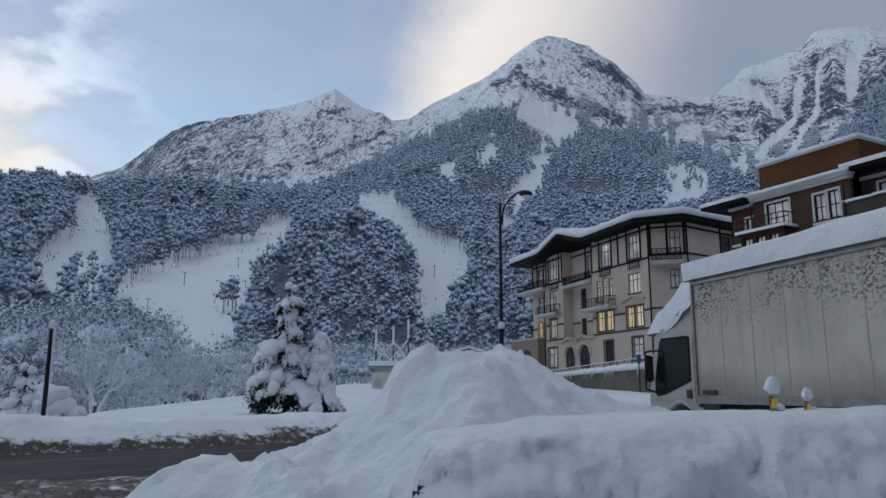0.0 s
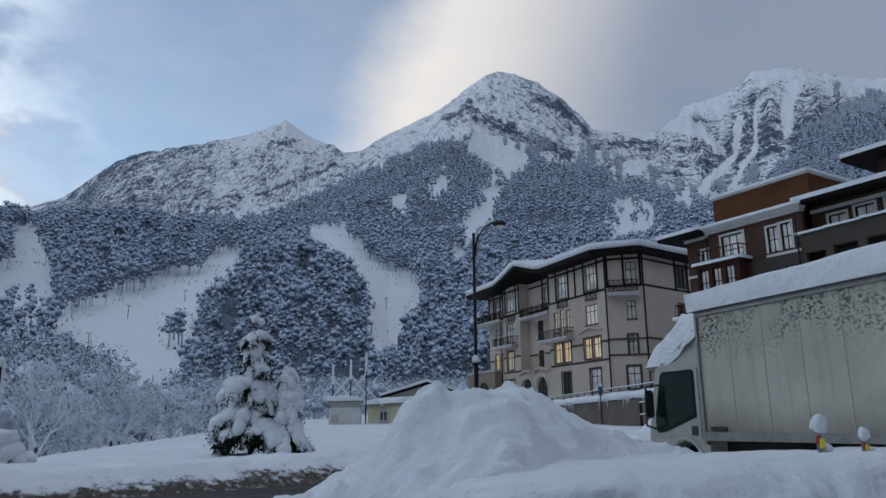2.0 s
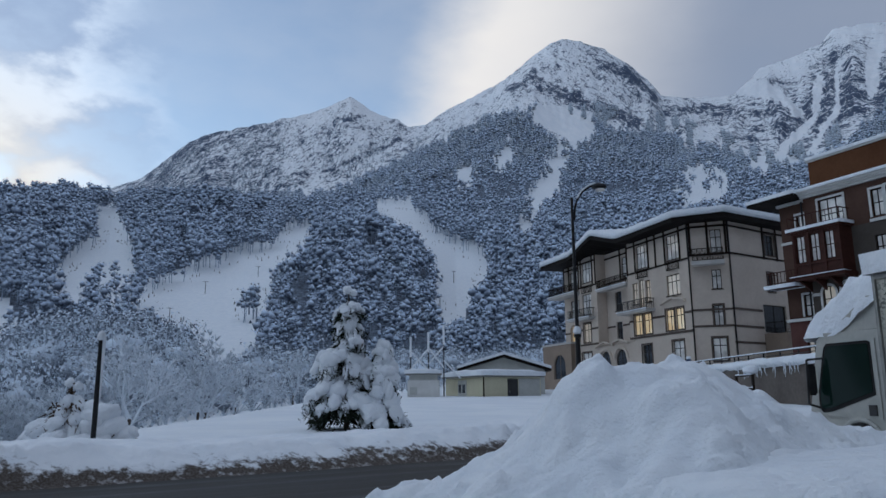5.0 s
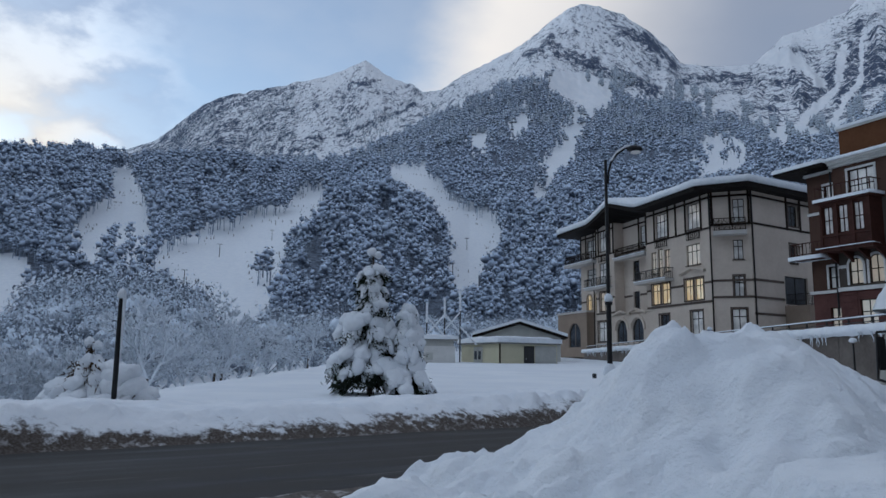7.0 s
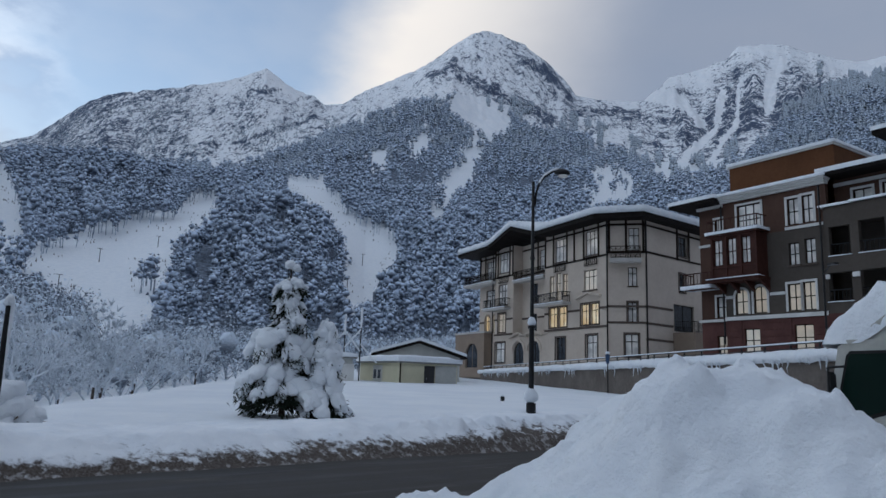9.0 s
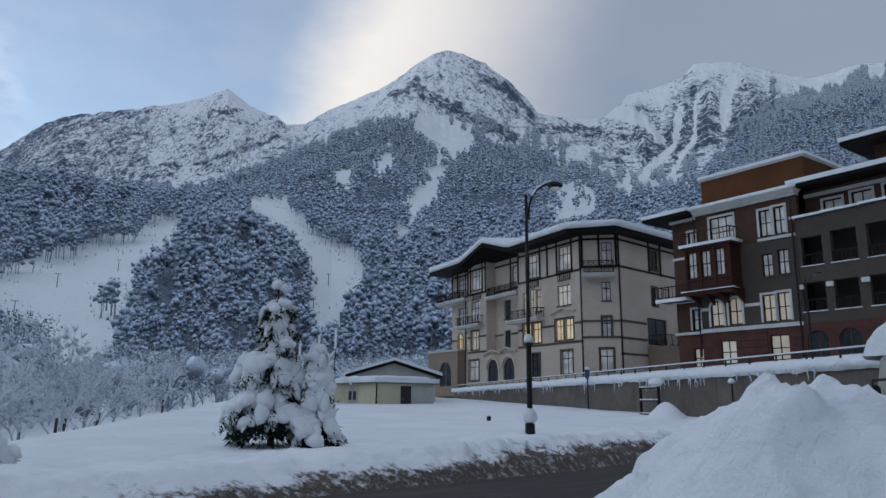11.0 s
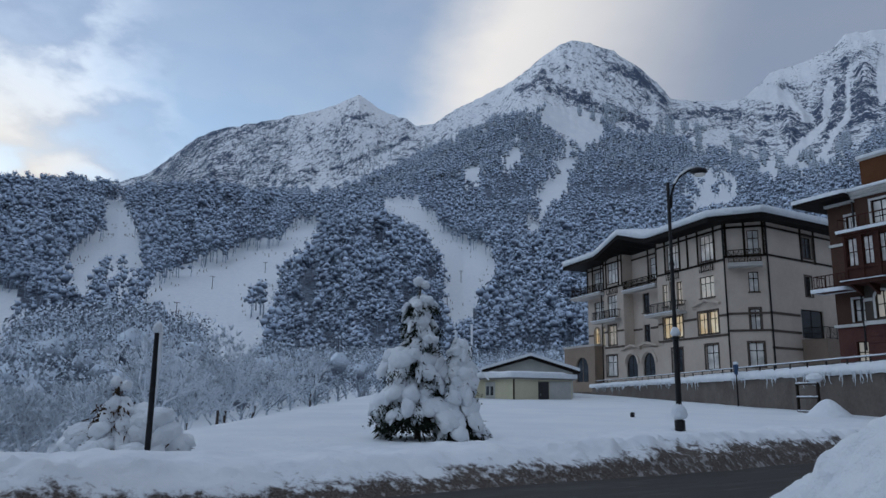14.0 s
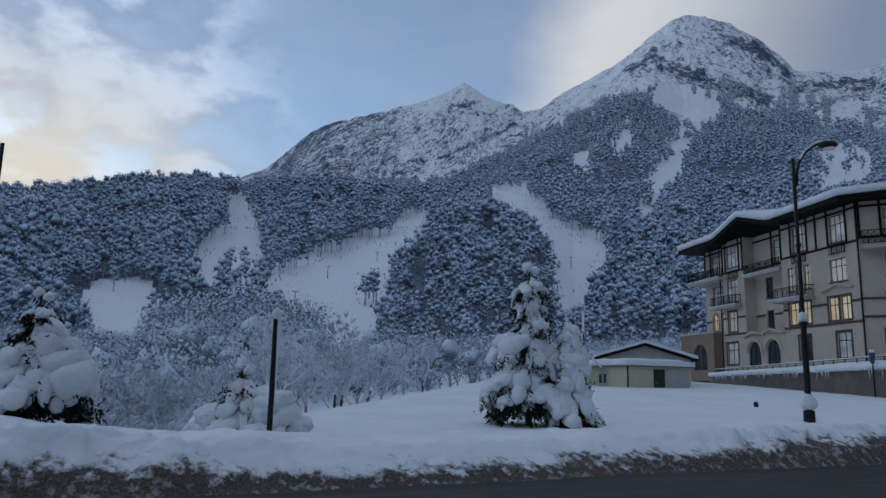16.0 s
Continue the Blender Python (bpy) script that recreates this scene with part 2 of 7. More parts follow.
RISE = 3.0  # the whole valley climbs by this many degrees towards the peaks
U, V = (0.80, 0.60), (-0.60, 0.80)


def along(x, y):
    return U[0] * x + U[1] * y, V[0] * x + V[1] * y


def near_ground(x, y):
    """Height near the road: the parking place, the road, the bank beyond it, the snow field and its edge."""
    u, n = along(x, y)
    field = 0.52 + 0.022 * (y - 20)
    z = field * smooth(n, 15.4, 18.0)
    z = z + 0.05 * fbm(x * 0.3, y * 0.3, 5) * smooth(n, 18, 24)
    edge = -13.6 - 0.02 * (y - 15)
    z = z - 9.0 * smooth(edge - x, 0.0, 26.0) * smooth(n, 20, 24)
    # the terrace of the houses behind its wall
    back = x - wall_x(y)
    z = z + (2.95 - z) * smooth(back, 0.7, 3.2) * smooth(y, 9, 12) + 1.0 * smooth(back, 3.0, 6.5) * smooth(y, 14, 24)
    return z


def wall_x(y):
    """The line of the terrace wall."""
    return 11.5 - 0.052 * (y - 26)


AZ = [-80, -41, -35, -31, -26, -24.8, -22.5, -18, -13, -9, -5, 0, 5, 10, 20, 30, 40, 80]
E700 = [5, 6.0, 6.4, 6.6, 6.4, 6.6, 6.8, 6.9, 8.0, 8.9, 8.8, 6.6, 6.6, 7.0, 7.2, 7.0, 6.5, 5]
E1100 = [8, 9.0, 10.2, 10.9, 10.7, 11.2, 11.6, 11.6, 10.8, 10.9, 11.2, 11.0, 10.8, 10.8, 10.7, 10.5, 10.5, 9]
E1500 = [6, 7.5, 8.5, 9.0, 9.0, 9.4, 9.6, 9.8, 11.0, 12.0, 12.8, 13.4, 13.5, 13.2, 12.8, 12.6, 12.6, 10]
AZ2 = [-80, -30, -22, -13, -10, -6, -2, 2, 4, 6.6, 8.6, 12, 16, 22, 26, 32, 36, 41, 80]
E2200 = [7, 8.5, 10.8, 12.6, 13.0, 14.2, 16.1, 17.8, 19.1, 19.2, 18.0, 17.3, 16.0, 15.0, 14.9, 16.2, 17.5, 18, 12]
AZ3 = [-80, -32, -25.6, -24.2, -22.5, -21, -18.9, -15.7, -12.3, -10.6, -8.6, -7.2, -5.9, -4.7, -3.9, -2.4, -0.1, 1.8, 4.1, 6.5, 7.9, 9.1, 10.5, 12.4, 14.4, 15.7, 16.6, 18.3, 20.5, 22, 23.8, 26.1, 28.2, 29, 30.4, 32.1, 33.7, 35.8, 37.5, 41, 80]
E3700 = [8, 9.5, 12.2, 12.9, 14.4, 15.75, 16.7, 17.45, 18.35, 18.95, 19.85, 19.05, 18.45, 18.25, 17.55, 17.85, 19.2, 19.95, 20.95, 22.65, 23.5, 23.8, 23.5, 22.8, 21.4, 20.2, 18.95, 18.7, 18.5, 18.5, 20.0, 20.4, 21.0, 21.75, 21.7, 21.55, 20.8, 20.1, 19.7, 20.2, 14]
RINGS = [60, 120, 220, 360, 700, 1100, 1500, 2200, 3700, 4700]


def land_slope(az, r):
    """The rise over the eye, in degrees, of the land at an azimuth and a distance."""
    lo = np.interp(az, [-80, -30, -10, 0, 15, 80], [-6.5, -6.5, -4.5, -2.6, -1.8, -1.8])
    e = [lo, np.interp(az, [-80, -20, -5, 5, 80], [-4.0, -4.0, -3.0, -1.5, -1.5]), -1.9 + 0 * az, -0.1 + 0 * az, np.interp(az, AZ, E700), np.interp(az, AZ, E1100), np.interp(az, AZ, E1500), np.interp(az, AZ2, E2200), np.interp(az, AZ3, E3700) + 0.22, np.interp(az, AZ3, E3700) - 5]
    q, lr, out = np.log(RINGS), np.log(r), 0 * az
    for k in range(len(q) - 1):
        t = np.clip((lr - q[k]) / (q[k + 1] - q[k]), 0, 1)
        s = t if k > 1 else t * t * (3 - 2 * t)
        out = np.where((lr >= q[k]) & (lr <= q[k + 1]), e[k] * (1 - s) + e[k + 1] * s, out)
    return np.where(lr < q[0], e[0], out) + RISE * np.cos(np.radians(az))


def land(x, y):
    dx, dy = x - CX, y - CY
    r, az = np.hypot(dx, dy), np.degrees(np.arctan2(dx, dy))
    rr = np.maximum(r, 60)
    far = EYE + rr * np.tan(np.radians(land_slope(np.clip(az, -80, 80), rr)))
    far = far + 6 * fbm(x / 90, y / 90, 11) * smooth(r, 250, 500)
    rough = smooth(r, 1900, 2700)
    # spurs and gullies run down the fall line, towards the valley
    bend = az + 0.7 * fbm(az / 2.5, r / 500, 23)
    deep = np.interp(az, [-30, -18, -6, 4, 16, 20, 40], [16, 22, 26, 34, 34, 46, 50]) * (1 - 0.7 * smooth(r, 3250, 3650))
    relief = deep * ridged(bend / 2.6, r / 1500, 21, 5) + 15 * (1 - 0.5 * smooth(r, 3300, 3650)) * fbm(bend / 0.55, r / 300, 31, 4)
    far = far + rough * (relief - 10 * (1 - smooth(r, 3300, 3650))) + (1 - rough) * smooth(r, 900, 1600) * 22 * fbm(x / 200, y / 200, 41)
    # an unseen rise added behind the eye to hold back light from there
    behind = smooth(np.abs(az), 70, 100)
    far = far * (1 - behind) + behind * (EYE + r * np.tan(np.radians(17 * smooth(r, 40, 420))) + 4 * fbm(x / 40, y / 40, 51))
    # the flat of the valley reaches further on the side of the houses
    reach = np.interp(az, [-180, -60, -25, -12, 0, 12, 40, 90, 180], [60, 45, 40, 75, 105, 140, 150, 100, 60])
    t = smooth(r, reach, reach * 1.35)
    return near_ground(x, y) * (1 - t) + far * t


# snow chutes and rock bands on the peaks: azimuth, rise, half width in degrees, end to end
CHUTES = [
    [(31.8, 20.5, 0.4), (31.2, 19.2, 0.36), (30.8, 17.3, 0.15)],
    [(29.0, 19.5, 0.12), (28.7, 16.8, 0.16), (27.2, 14.7, 0.16), (26.3, 13.4, 0.1)],
    [(27.8, 19.0, 0.2), (27.1, 16.3, 0.22), (24.9, 14.5, 0.25), (23.8, 13.4, 0.2), (24.2, 11.9, 0.2)],
    [(22.7, 19.0, 0.35), (24.7, 18.6, 0.4), (26.2, 16.8, 0.2)],
]
BANDS = [
    [(7.0, 20.9, 0.35), (9.5, 19.6, 0.5), (12.0, 18.9, 0.45), (14.3, 17.7, 0.4)],
    [(12.6, 21.9, 0.3), (14.4, 20.9, 0.35), (16.1, 19.0, 0.3)],
    [(17.0, 18.0, 0.25), (18.8, 18.1, 0.3), (21.3, 17.7, 0.3)],
    [(4.6, 20.6, 0.25), (6.6, 21.6, 0.3)],
    [(-9.8, 18.4, 0.12), (-7.6, 18.5, 0.15)],
    [(-10.6, 14.4, 0.12), (-7.4, 15.6, 0.16), (-4.6, 16.9, 0.2)],
]


def near_line(line, az, e):
    """1 on a line given in azimuth and rise, falling to 0 outside its width."""
    out = np.zeros(np.shape(az))
    for (a0, e0, w0), (a1, e1, w1) in zip(line, line[1:]):
        t = np.clip(((az - a0) * (a1 - a0) + (e - e0) * (e1 - e0)) / ((a1 - a0) ** 2 + (e1 - e0) ** 2), 0, 1)
        d = np.hypot(az - a0 - t * (a1 - a0), e - e0 - t * (e1 - e0))
        out = np.maximum(out, 1 - smooth(d / (w0 + t * (w1 - w0)), 0.5, 1.6))
    return out


def bare_rock(az, e, r):
    """How much rock and scrub shows through the snow, 0 to 1."""
    sky = np.interp(az, AZ3, E3700)
    b = np.interp(az, [-30, -19, -14, -9, -4, 2, 8, 14, 18, 23, 30, 40], [0.68, 0.66, 0.56, 0.50, 0.54, 0.42, 0.46, 0.50, 0.50, 0.52, 0.50, 0.55])
    b = b - 0.17 * smooth(e, sky - 1.2, sky - 0.2) * smooth(az, -14, -11) * smooth(-az, 4, 6)
    b = b - 0.22 * smooth(e, sky - 1.3, sky - 0.3) * smooth(az, 20, 26)
    b = b + 0.10 * smooth(az, 20, 24) * smooth(sky - e, 1.5, 3.5)
    b = b + 0.10 * ridged((az + 0.5 * fbm(az / 2, e / 3, 26)) / 1.1, e / 7, 27, 4) * np.interp(az, [-30, 0, 18, 24], [0.5, 0.7, 1.0, 2.2])
    for k in BANDS:
        b = b + 0.24 * near_line(k, az + 0.5 * fbm(az * 1.5, e * 1.5, 33), e + 0.4 * fbm(az * 1.5, e * 1.5, 34))
    for k in CHUTES:
        b = b - 0.5 * near_line(k, az + 0.35 * fbm(az * 2.2, e * 1.2, 28, 4), e)
    b = np.where(inside(PISTE_PEAK, az, e) | inside(SNOWFIELD, az, e), 0.1, b)
    return np.clip(b, 0, 1)


def build_land():
    radii = np.concatenate([[0], np.geomspace(2.0, 40, 80), np.geomspace(41, 1900, 100), np.linspace(1918, 3720, 130), np.linspace(3760, 4750, 8)])
    az = np.concatenate([np.linspace(-180, -46, 40)[:-1], np.linspace(-46, 46, 820), np.linspace(46, 180, 40)[1:-1]])
    A, R = np.meshgrid(np.radians(az), radii)
    X, Y = CX + R * np.sin(A), CY + R * np.cos(A)
    Z = land(X, Y)
    nr, na = X.shape
    i, j = np.meshgrid(np.arange(nr - 1), np.arange(na), indexing="ij")
    a, b = i * na + j, i * na + (j + 1) % na
    faces = np.stack([a, b, b + na, a + na], -1).reshape(-1, 4)
    verts = np.stack([X, Y, Z], -1).reshape(-1, 3)
    ob = mesh_of("ground", verts, faces, GROUND, True)
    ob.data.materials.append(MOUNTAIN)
    ob.data.materials.append(REAR_SLOPE)
    ob.data.materials.append(FLOOR_SHADED)
    bare = ob.data.attributes.new("bare_rock", "FLOAT", "POINT")
    E = np.degrees(np.arctan2(Z - EYE, np.maximum(R, 1))) - RISE * np.cos(A)
    bare.data.foreach_set("value", bare_rock(np.degrees(A), E, R).astype(np.float32).ravel())
    rear = (np.abs(az[j.ravel()]) > 64) & (radii[i.ravel()] > 70)
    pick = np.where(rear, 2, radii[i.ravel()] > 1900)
    # undergrowth with the shade between crowns painted into the floor, away from the pistes
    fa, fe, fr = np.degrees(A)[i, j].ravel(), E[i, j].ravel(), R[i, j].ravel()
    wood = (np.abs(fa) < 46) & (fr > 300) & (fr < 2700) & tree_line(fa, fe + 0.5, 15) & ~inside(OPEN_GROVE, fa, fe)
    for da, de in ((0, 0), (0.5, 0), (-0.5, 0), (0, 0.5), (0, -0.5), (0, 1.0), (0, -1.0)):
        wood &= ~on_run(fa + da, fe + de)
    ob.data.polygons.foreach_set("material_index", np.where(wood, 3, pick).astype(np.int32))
    return tagged(ob, "snow-covered valley floor, slopes and rocky snow peaks", "ground", kind="structure")


# the pistes as seen from the road: corners in azimuth and rise, in degrees
PISTE_WEST = [(-27.3, 10.5), (-25.7, 10.8), (-25.2, 9.3), (-24.4, 7.9), (-23.9, 6.3), (-25.9, 6.0), (-27.3, 5.1), (-29.6, 4.6), (-28.9, 5.8), (-27.9, 7.0), (-27.0, 8.3), (-26.9, 9.4)]
CLEARING = [(-36.1, 2.8), (-34.8, 3.2), (-33.2, 3.3), (-31.7, 3.2), (-31.8, 1.7), (-33.5, 0.6), (-35.3, 0.9), (-36.0, 1.8)]
PISTE_MAIN = [(-11.0, 10.1), (-13.3, 9.8), (-13.7, 8.9), (-14.3, 8.0), (-16.5, 7.7), (-19.1, 6.5), (-21.2, 5.6), (-22.9, 4.8), (-24.3, 3.8), (-22.4, 3.8), (-21.3, 3.0), (-20.2, 2.6), (-19.1, 1.6), (-19.2, -0.7), (-17.9, -0.2), (-15.8, 0.7), (-15.6, 1.8), (-16.3, 2.6), (-16.8, 4.6), (-16.3, 6.3), (-14.3, 6.9), (-13.4, 7.7), (-12.2, 8.9)]
PISTE_EAST = [(-6.7, 11.9), (-3.6, 11.9), (-3.1, 11.1), (-2.0, 10.4), (-1.4, 9.4), (1.2, 8.0), (2.4, 7.8), (2.3, 6.7), (1.2, 5.4), (0.5, 3.5), (-1.2, 2.8), (-1.8, 3.9), (-1.6, 6.1), (-1.9, 8.3), (-3.4, 10.2), (-4.9, 10.7), (-6.3, 11.3)]
PISTE_PEAK = [(6.6, 19.3), (8.0, 19.3), (9.8, 18.9), (10.9, 18.3), (11.5, 17.5), (10.8, 16.9), (9.9, 16.7), (9.3, 15.7), (8.8, 14.7), (8.0, 13.5), (7.7, 12.7), (6.6, 11.5), (6.0, 10.0), (5.1, 9.4), (4.9, 10.3), (6.0, 11.9), (6.7, 13.2), (7.6, 14.4), (8.4, 15.5), (8.7, 17.0), (7.5, 17.5), (6.4, 18.4)]
SNOWFIELD = [(17.8, 13.9), (19.8, 14.0), (20.8, 12.9), (20.7, 11.7), (18.8, 11.4), (17.3, 10.9), (17.4, 12.0), (18.0, 13.0)]
GROVE_GAP = [(-15.7, 5.9), (-14.9, 6.5), (-14.7, 5.0), (-15.1, 2.8), (-15.6, 2.0), (-15.3, 4.0)]
GLADE = [(0.0, 14.5), (1.6, 14.9), (1.3, 14.2), (0.2, 13.9)]
GLADE_HIGH = [(3.3, 15.1), (4.2, 16.2), (4.6, 15.9), (3.8, 14.9)]
OPEN_GROVE = [(-27.3, 5.1), (-25.5, 5.9), (-23.3, 5.2), (-24.3, 3.8), (-25.3, 3.1), (-27.1, 3.4)]


def inside(poly, az, e):
    hit = np.zeros(np.shape(az), bool)
    for (a0, e0), (a1, e1) in zip(poly, poly[1:] + poly[:1]):
        cross = (e0 > e) != (e1 > e)
        hit ^= cross & (az < a0 + (a1 - a0) * (e - e0) / ((e1 - e0) or 1e-9))
    return hit


def on_run(az, e):
    a = az + 0.25 * value_noise(az * 1.3, e * 1.3, 3) + 0.15 * value_noise(az * 5, e * 5, 4)
    hit = np.zeros(np.shape(az), bool)
    for poly in (PISTE_WEST, CLEARING, PISTE_MAIN, PISTE_EAST, PISTE_PEAK, SNOWFIELD, GROVE_GAP, GLADE, GLADE_HIGH):
        hit |= inside(poly, a, e)
    return hit


# the upper edge of the woods: rise over azimuth
LINE_AZ = [-27, -23, -20.4, -16.8, -12.2, -9.9, -6.3, -3.1, -0.4, 2.3, 4.9, 6.9, 9.5, 11.5, 13.8, 16.4, 19.0, 21.5, 22.7, 24.0, 25.9, 27.5, 29.6, 31.2, 32.5, 33.7, 35.2, 36.9, 46]
LINE_E = [14, 12.9, 13.1, 12.9, 12.2, 12.5, 14.3, 15.8, 17.0, 18.1, 18.9, 19.2, 18.4, 17.5, 16.7, 16.3, 15.2, 14.3, 13.5, 12.6, 12.8, 13.3, 14.7, 15.8, 17.5, 18.4, 18.8, 19.1, 19.4]


def tree_line(az, e, seed, ragged=0.6):
    return e < np.interp(az, LINE_AZ, LINE_E) + ragged * fbm(az * 1.6, e * 0.8, seed, 3)


build_land()


# ---- the forest ----
OCTA_F = np.array([(0, 2, 4), (2, 1, 4), (1, 3, 4), (3, 0, 4), (2, 0, 5), (1, 2, 5), (3, 1, 5), (0, 3, 5)])


def clump(rng, p, r, flat=0.8):
    v = np.array([(1, 0, 0), (-1, 0, 0), (0, 1, 0), (0, -1, 0), (0, 0, 1), (0, 0, -1)], float)
    v = v * (0.8 + 0.5 * rng.rand(6, 1)) * r
    q = np.linalg.qr(rng.normal(size=(3, 3)))[0]
    return (v @ q) * (1, 1, flat) + p


def tree_form(rng, lobes, tufts, slim=1.0, bare=0.30, grain=0.06, twigs=0, core=0.5, solid=0):
    """A frosted broadleaf tree of unit height: a leaning trunk, limbs, and a lobed crown of many twig tufts round a small core."""
    lean = (rng.rand(2) - 0.5) * 0.16
    ring = np.array([(math.cos(a), math.sin(a), 0) for a in (0, 2.09, 4.19)])
    V = [ring * 0.015, ring * 0.006 + (lean[0], lean[1], 0.9)]
    F = [(0, 1, 4), (0, 4, 3), (1, 2, 5), (1, 5, 4), (2, 0, 3), (2, 3, 5)]
    n = 6
    mid, half = (1 + bare) / 2, (1 - bare) / 2
    wide = 0.23 * slim
    V.append(clump(rng, np.array((lean[0] * mid, lean[1] * mid, mid)), wide * core, half / wide * 0.85))
    F += [tuple(f + n) for f in OCTA_F]
    n += 6
    cores = []
    for k in range(lobes):
        g = (k + rng.rand()) / lobes
        h = bare + (1 - bare) * (0.12 + 0.70 * g)
        spread = wide * math.sqrt(max(0.05, 1 - (abs(g - 0.38) / 0.68) ** 2))
        a, d = k * 2.4 + rng.rand(), spread * (0.35 + 0.55 * rng.rand())
        size = 0.62 * wide * (6 / lobes) ** 0.35 * (0.75 + 0.5 * rng.rand())
        cores.append((np.array((d * math.cos(a) + lean[0] * h, d * math.sin(a) + lean[1] * h, min(h, 1 - size * 0.9))), size))
    for o, size in cores[:solid]:
        V.append(clump(rng, o, size * 0.62, 1.05))
        F += [tuple(f + n) for f in OCTA_F]
        n += 6
    for k in range(tufts):
        o, size = cores[k % lobes]
        q = rng.normal(size=3)
        q[2] = q[2] * 0.8 + 0.45
        q /= np.linalg.norm(q)
        p = o + q * size * (0.6 + 0.5 * rng.rand()) * (1, 1, 1.05)
        m = q + rng.normal(size=3) * 0.28
        m /= np.linalg.norm(m)
        u = np.cross(m, rng.normal(size=3))
        u /= np.linalg.norm(u)
        w = np.cross(m, u)
        s = grain * (0.6 + 0.8 * rng.rand())
        V.append(np.stack([p - u * s * 0.6 - w * s * 0.4, p + u * s * 0.6 - w * s * 0.4, p + w * s]))
        F.append((n, n + 1, n + 2))
        n += 3
    for k in range(twigs):
        o, size = cores[k % lobes]
        p = np.array((lean[0] * 0.4, lean[1] * 0.4, bare * 0.5 + 0.55 * rng.rand() * (o[2] - bare * 0.5)))
        t = o + rng.normal(size=3) * size * 0.7
        w = np.cross(t - p, rng.normal(size=3))
        w *= 0.006 / np.linalg.norm(w)
        V.append(np.stack([p - w, p + w, t]))
        F.append((n, n + 1, n + 2))
        n += 3
    return np.concatenate(V), np.array(F)


def conifer_form(rng, tiers):
    V, F, n = [], [], 0
    for k in range(tiers):
        z0, z1 = 0.12 + 0.80 * k / tiers, 0.12 + 0.80 * k / tiers + 1.35 / tiers
        r = 0.17 * (1 - k / tiers) + 0.025
        m = 6
        ring = [(r * (0.7 + 0.6 * rng.rand()) * math.cos(6.283 * i / m), r * (0.7 + 0.6 * rng.rand()) * math.sin(6.283 * i / m), z0 + 0.03 * rng.rand()) for i in range(m)]
        V.append(np.array(ring + [(0, 0, min(z1, 1.0))]))
        F += [(n + i, n + (i + 1) % m, n + m) for i in range(m)]
        n += m + 1
    return np.concatenate(V), np.array(F)


def plant(name, xyz, h, forms, rng, material, label):
    """Many trees joined into one mesh."""
    VV, FF, n = [], [], 0
    pick = rng.randint(len(forms), size=len(xyz))
    turn = rng.rand(len(xyz)) * 6.283
    for k, (v, f) in enumerate(forms):
        ids = np.nonzero(pick == k)[0]
        if not len(ids):
            continue
        c, s = np.cos(turn[ids])[:, None], np.sin(turn[ids])[:, None]
        hh = h[ids][:, None]
        P = np.stack([(v[:, 0] * c - v[:, 1] * s) * hh + xyz[ids, 0:1], (v[:, 0] * s + v[:, 1] * c) * hh + xyz[ids, 1:2], v[:, 2] * hh + xyz[ids, 2:3]], -1)
        VV.append(P.reshape(-1, 3))
        FF.append((f[None] + (n + len(v) * np.arange(len(ids)))[:, None, None]).reshape(-1, 3))
        n += len(v) * len(ids)
    ob = mesh_of(name, np.concatenate(VV), np.concatenate(FF), material, True)
    return tagged(ob, label, "forest", kind="stuff")


def scatter(rng, r0, r1, a0, a1, spacing):
    """Places on the land in a ring sector, in even random rows."""
    area = radians(a1 - a0) * (r1 * r1 - r0 * r0) / 2
    k = int(area / spacing**2)
    r = np.sqrt(r0 * r0 + rng.rand(k) * (r1 * r1 - r0 * r0))
    az = a0 + rng.rand(k) * (a1 - a0)
    x, y = CX + r * np.sin(np.radians(az)), CY + r * np.cos(np.radians(az))
    z = land(x, y)
    e = np.degrees(np.arctan2(z - EYE, r)) - RISE * np.cos(np.radians(az))
    return x, y, z, r, az, e


def keep_wood(x, y, z, r, az, e, h):
    """A tree stands where neither its foot nor its crown covers a piste."""
    tall = np.degrees(h / r)
    ok = ~on_run(az, e)
    for k in (0.3, 0.6, 0.85):
        ok &= ~on_run(az, e + k * tall)
    front = np.interp(az, [-50, -25, -14, -8, 0, 8, 14, 50], [56, 52, 75, 108, 120, 150, 170, 170])
    ok &= (r > front) & tree_line(az, e, 15)
    # the steep run below the peak and the snowfield are half grown over
    ok |= ((inside(PISTE_PEAK, az, e) & (e < 16.6)) | inside(SNOWFIELD, az, e)) & (value_noise(x / 16, y / 40, 44) > 0.42)
    grove = inside(OPEN_GROVE, az, e + 0.4)
    ok = np.where(grove, value_noise(x / 7, y / 7, 8) < 0.1, ok)
    return ok


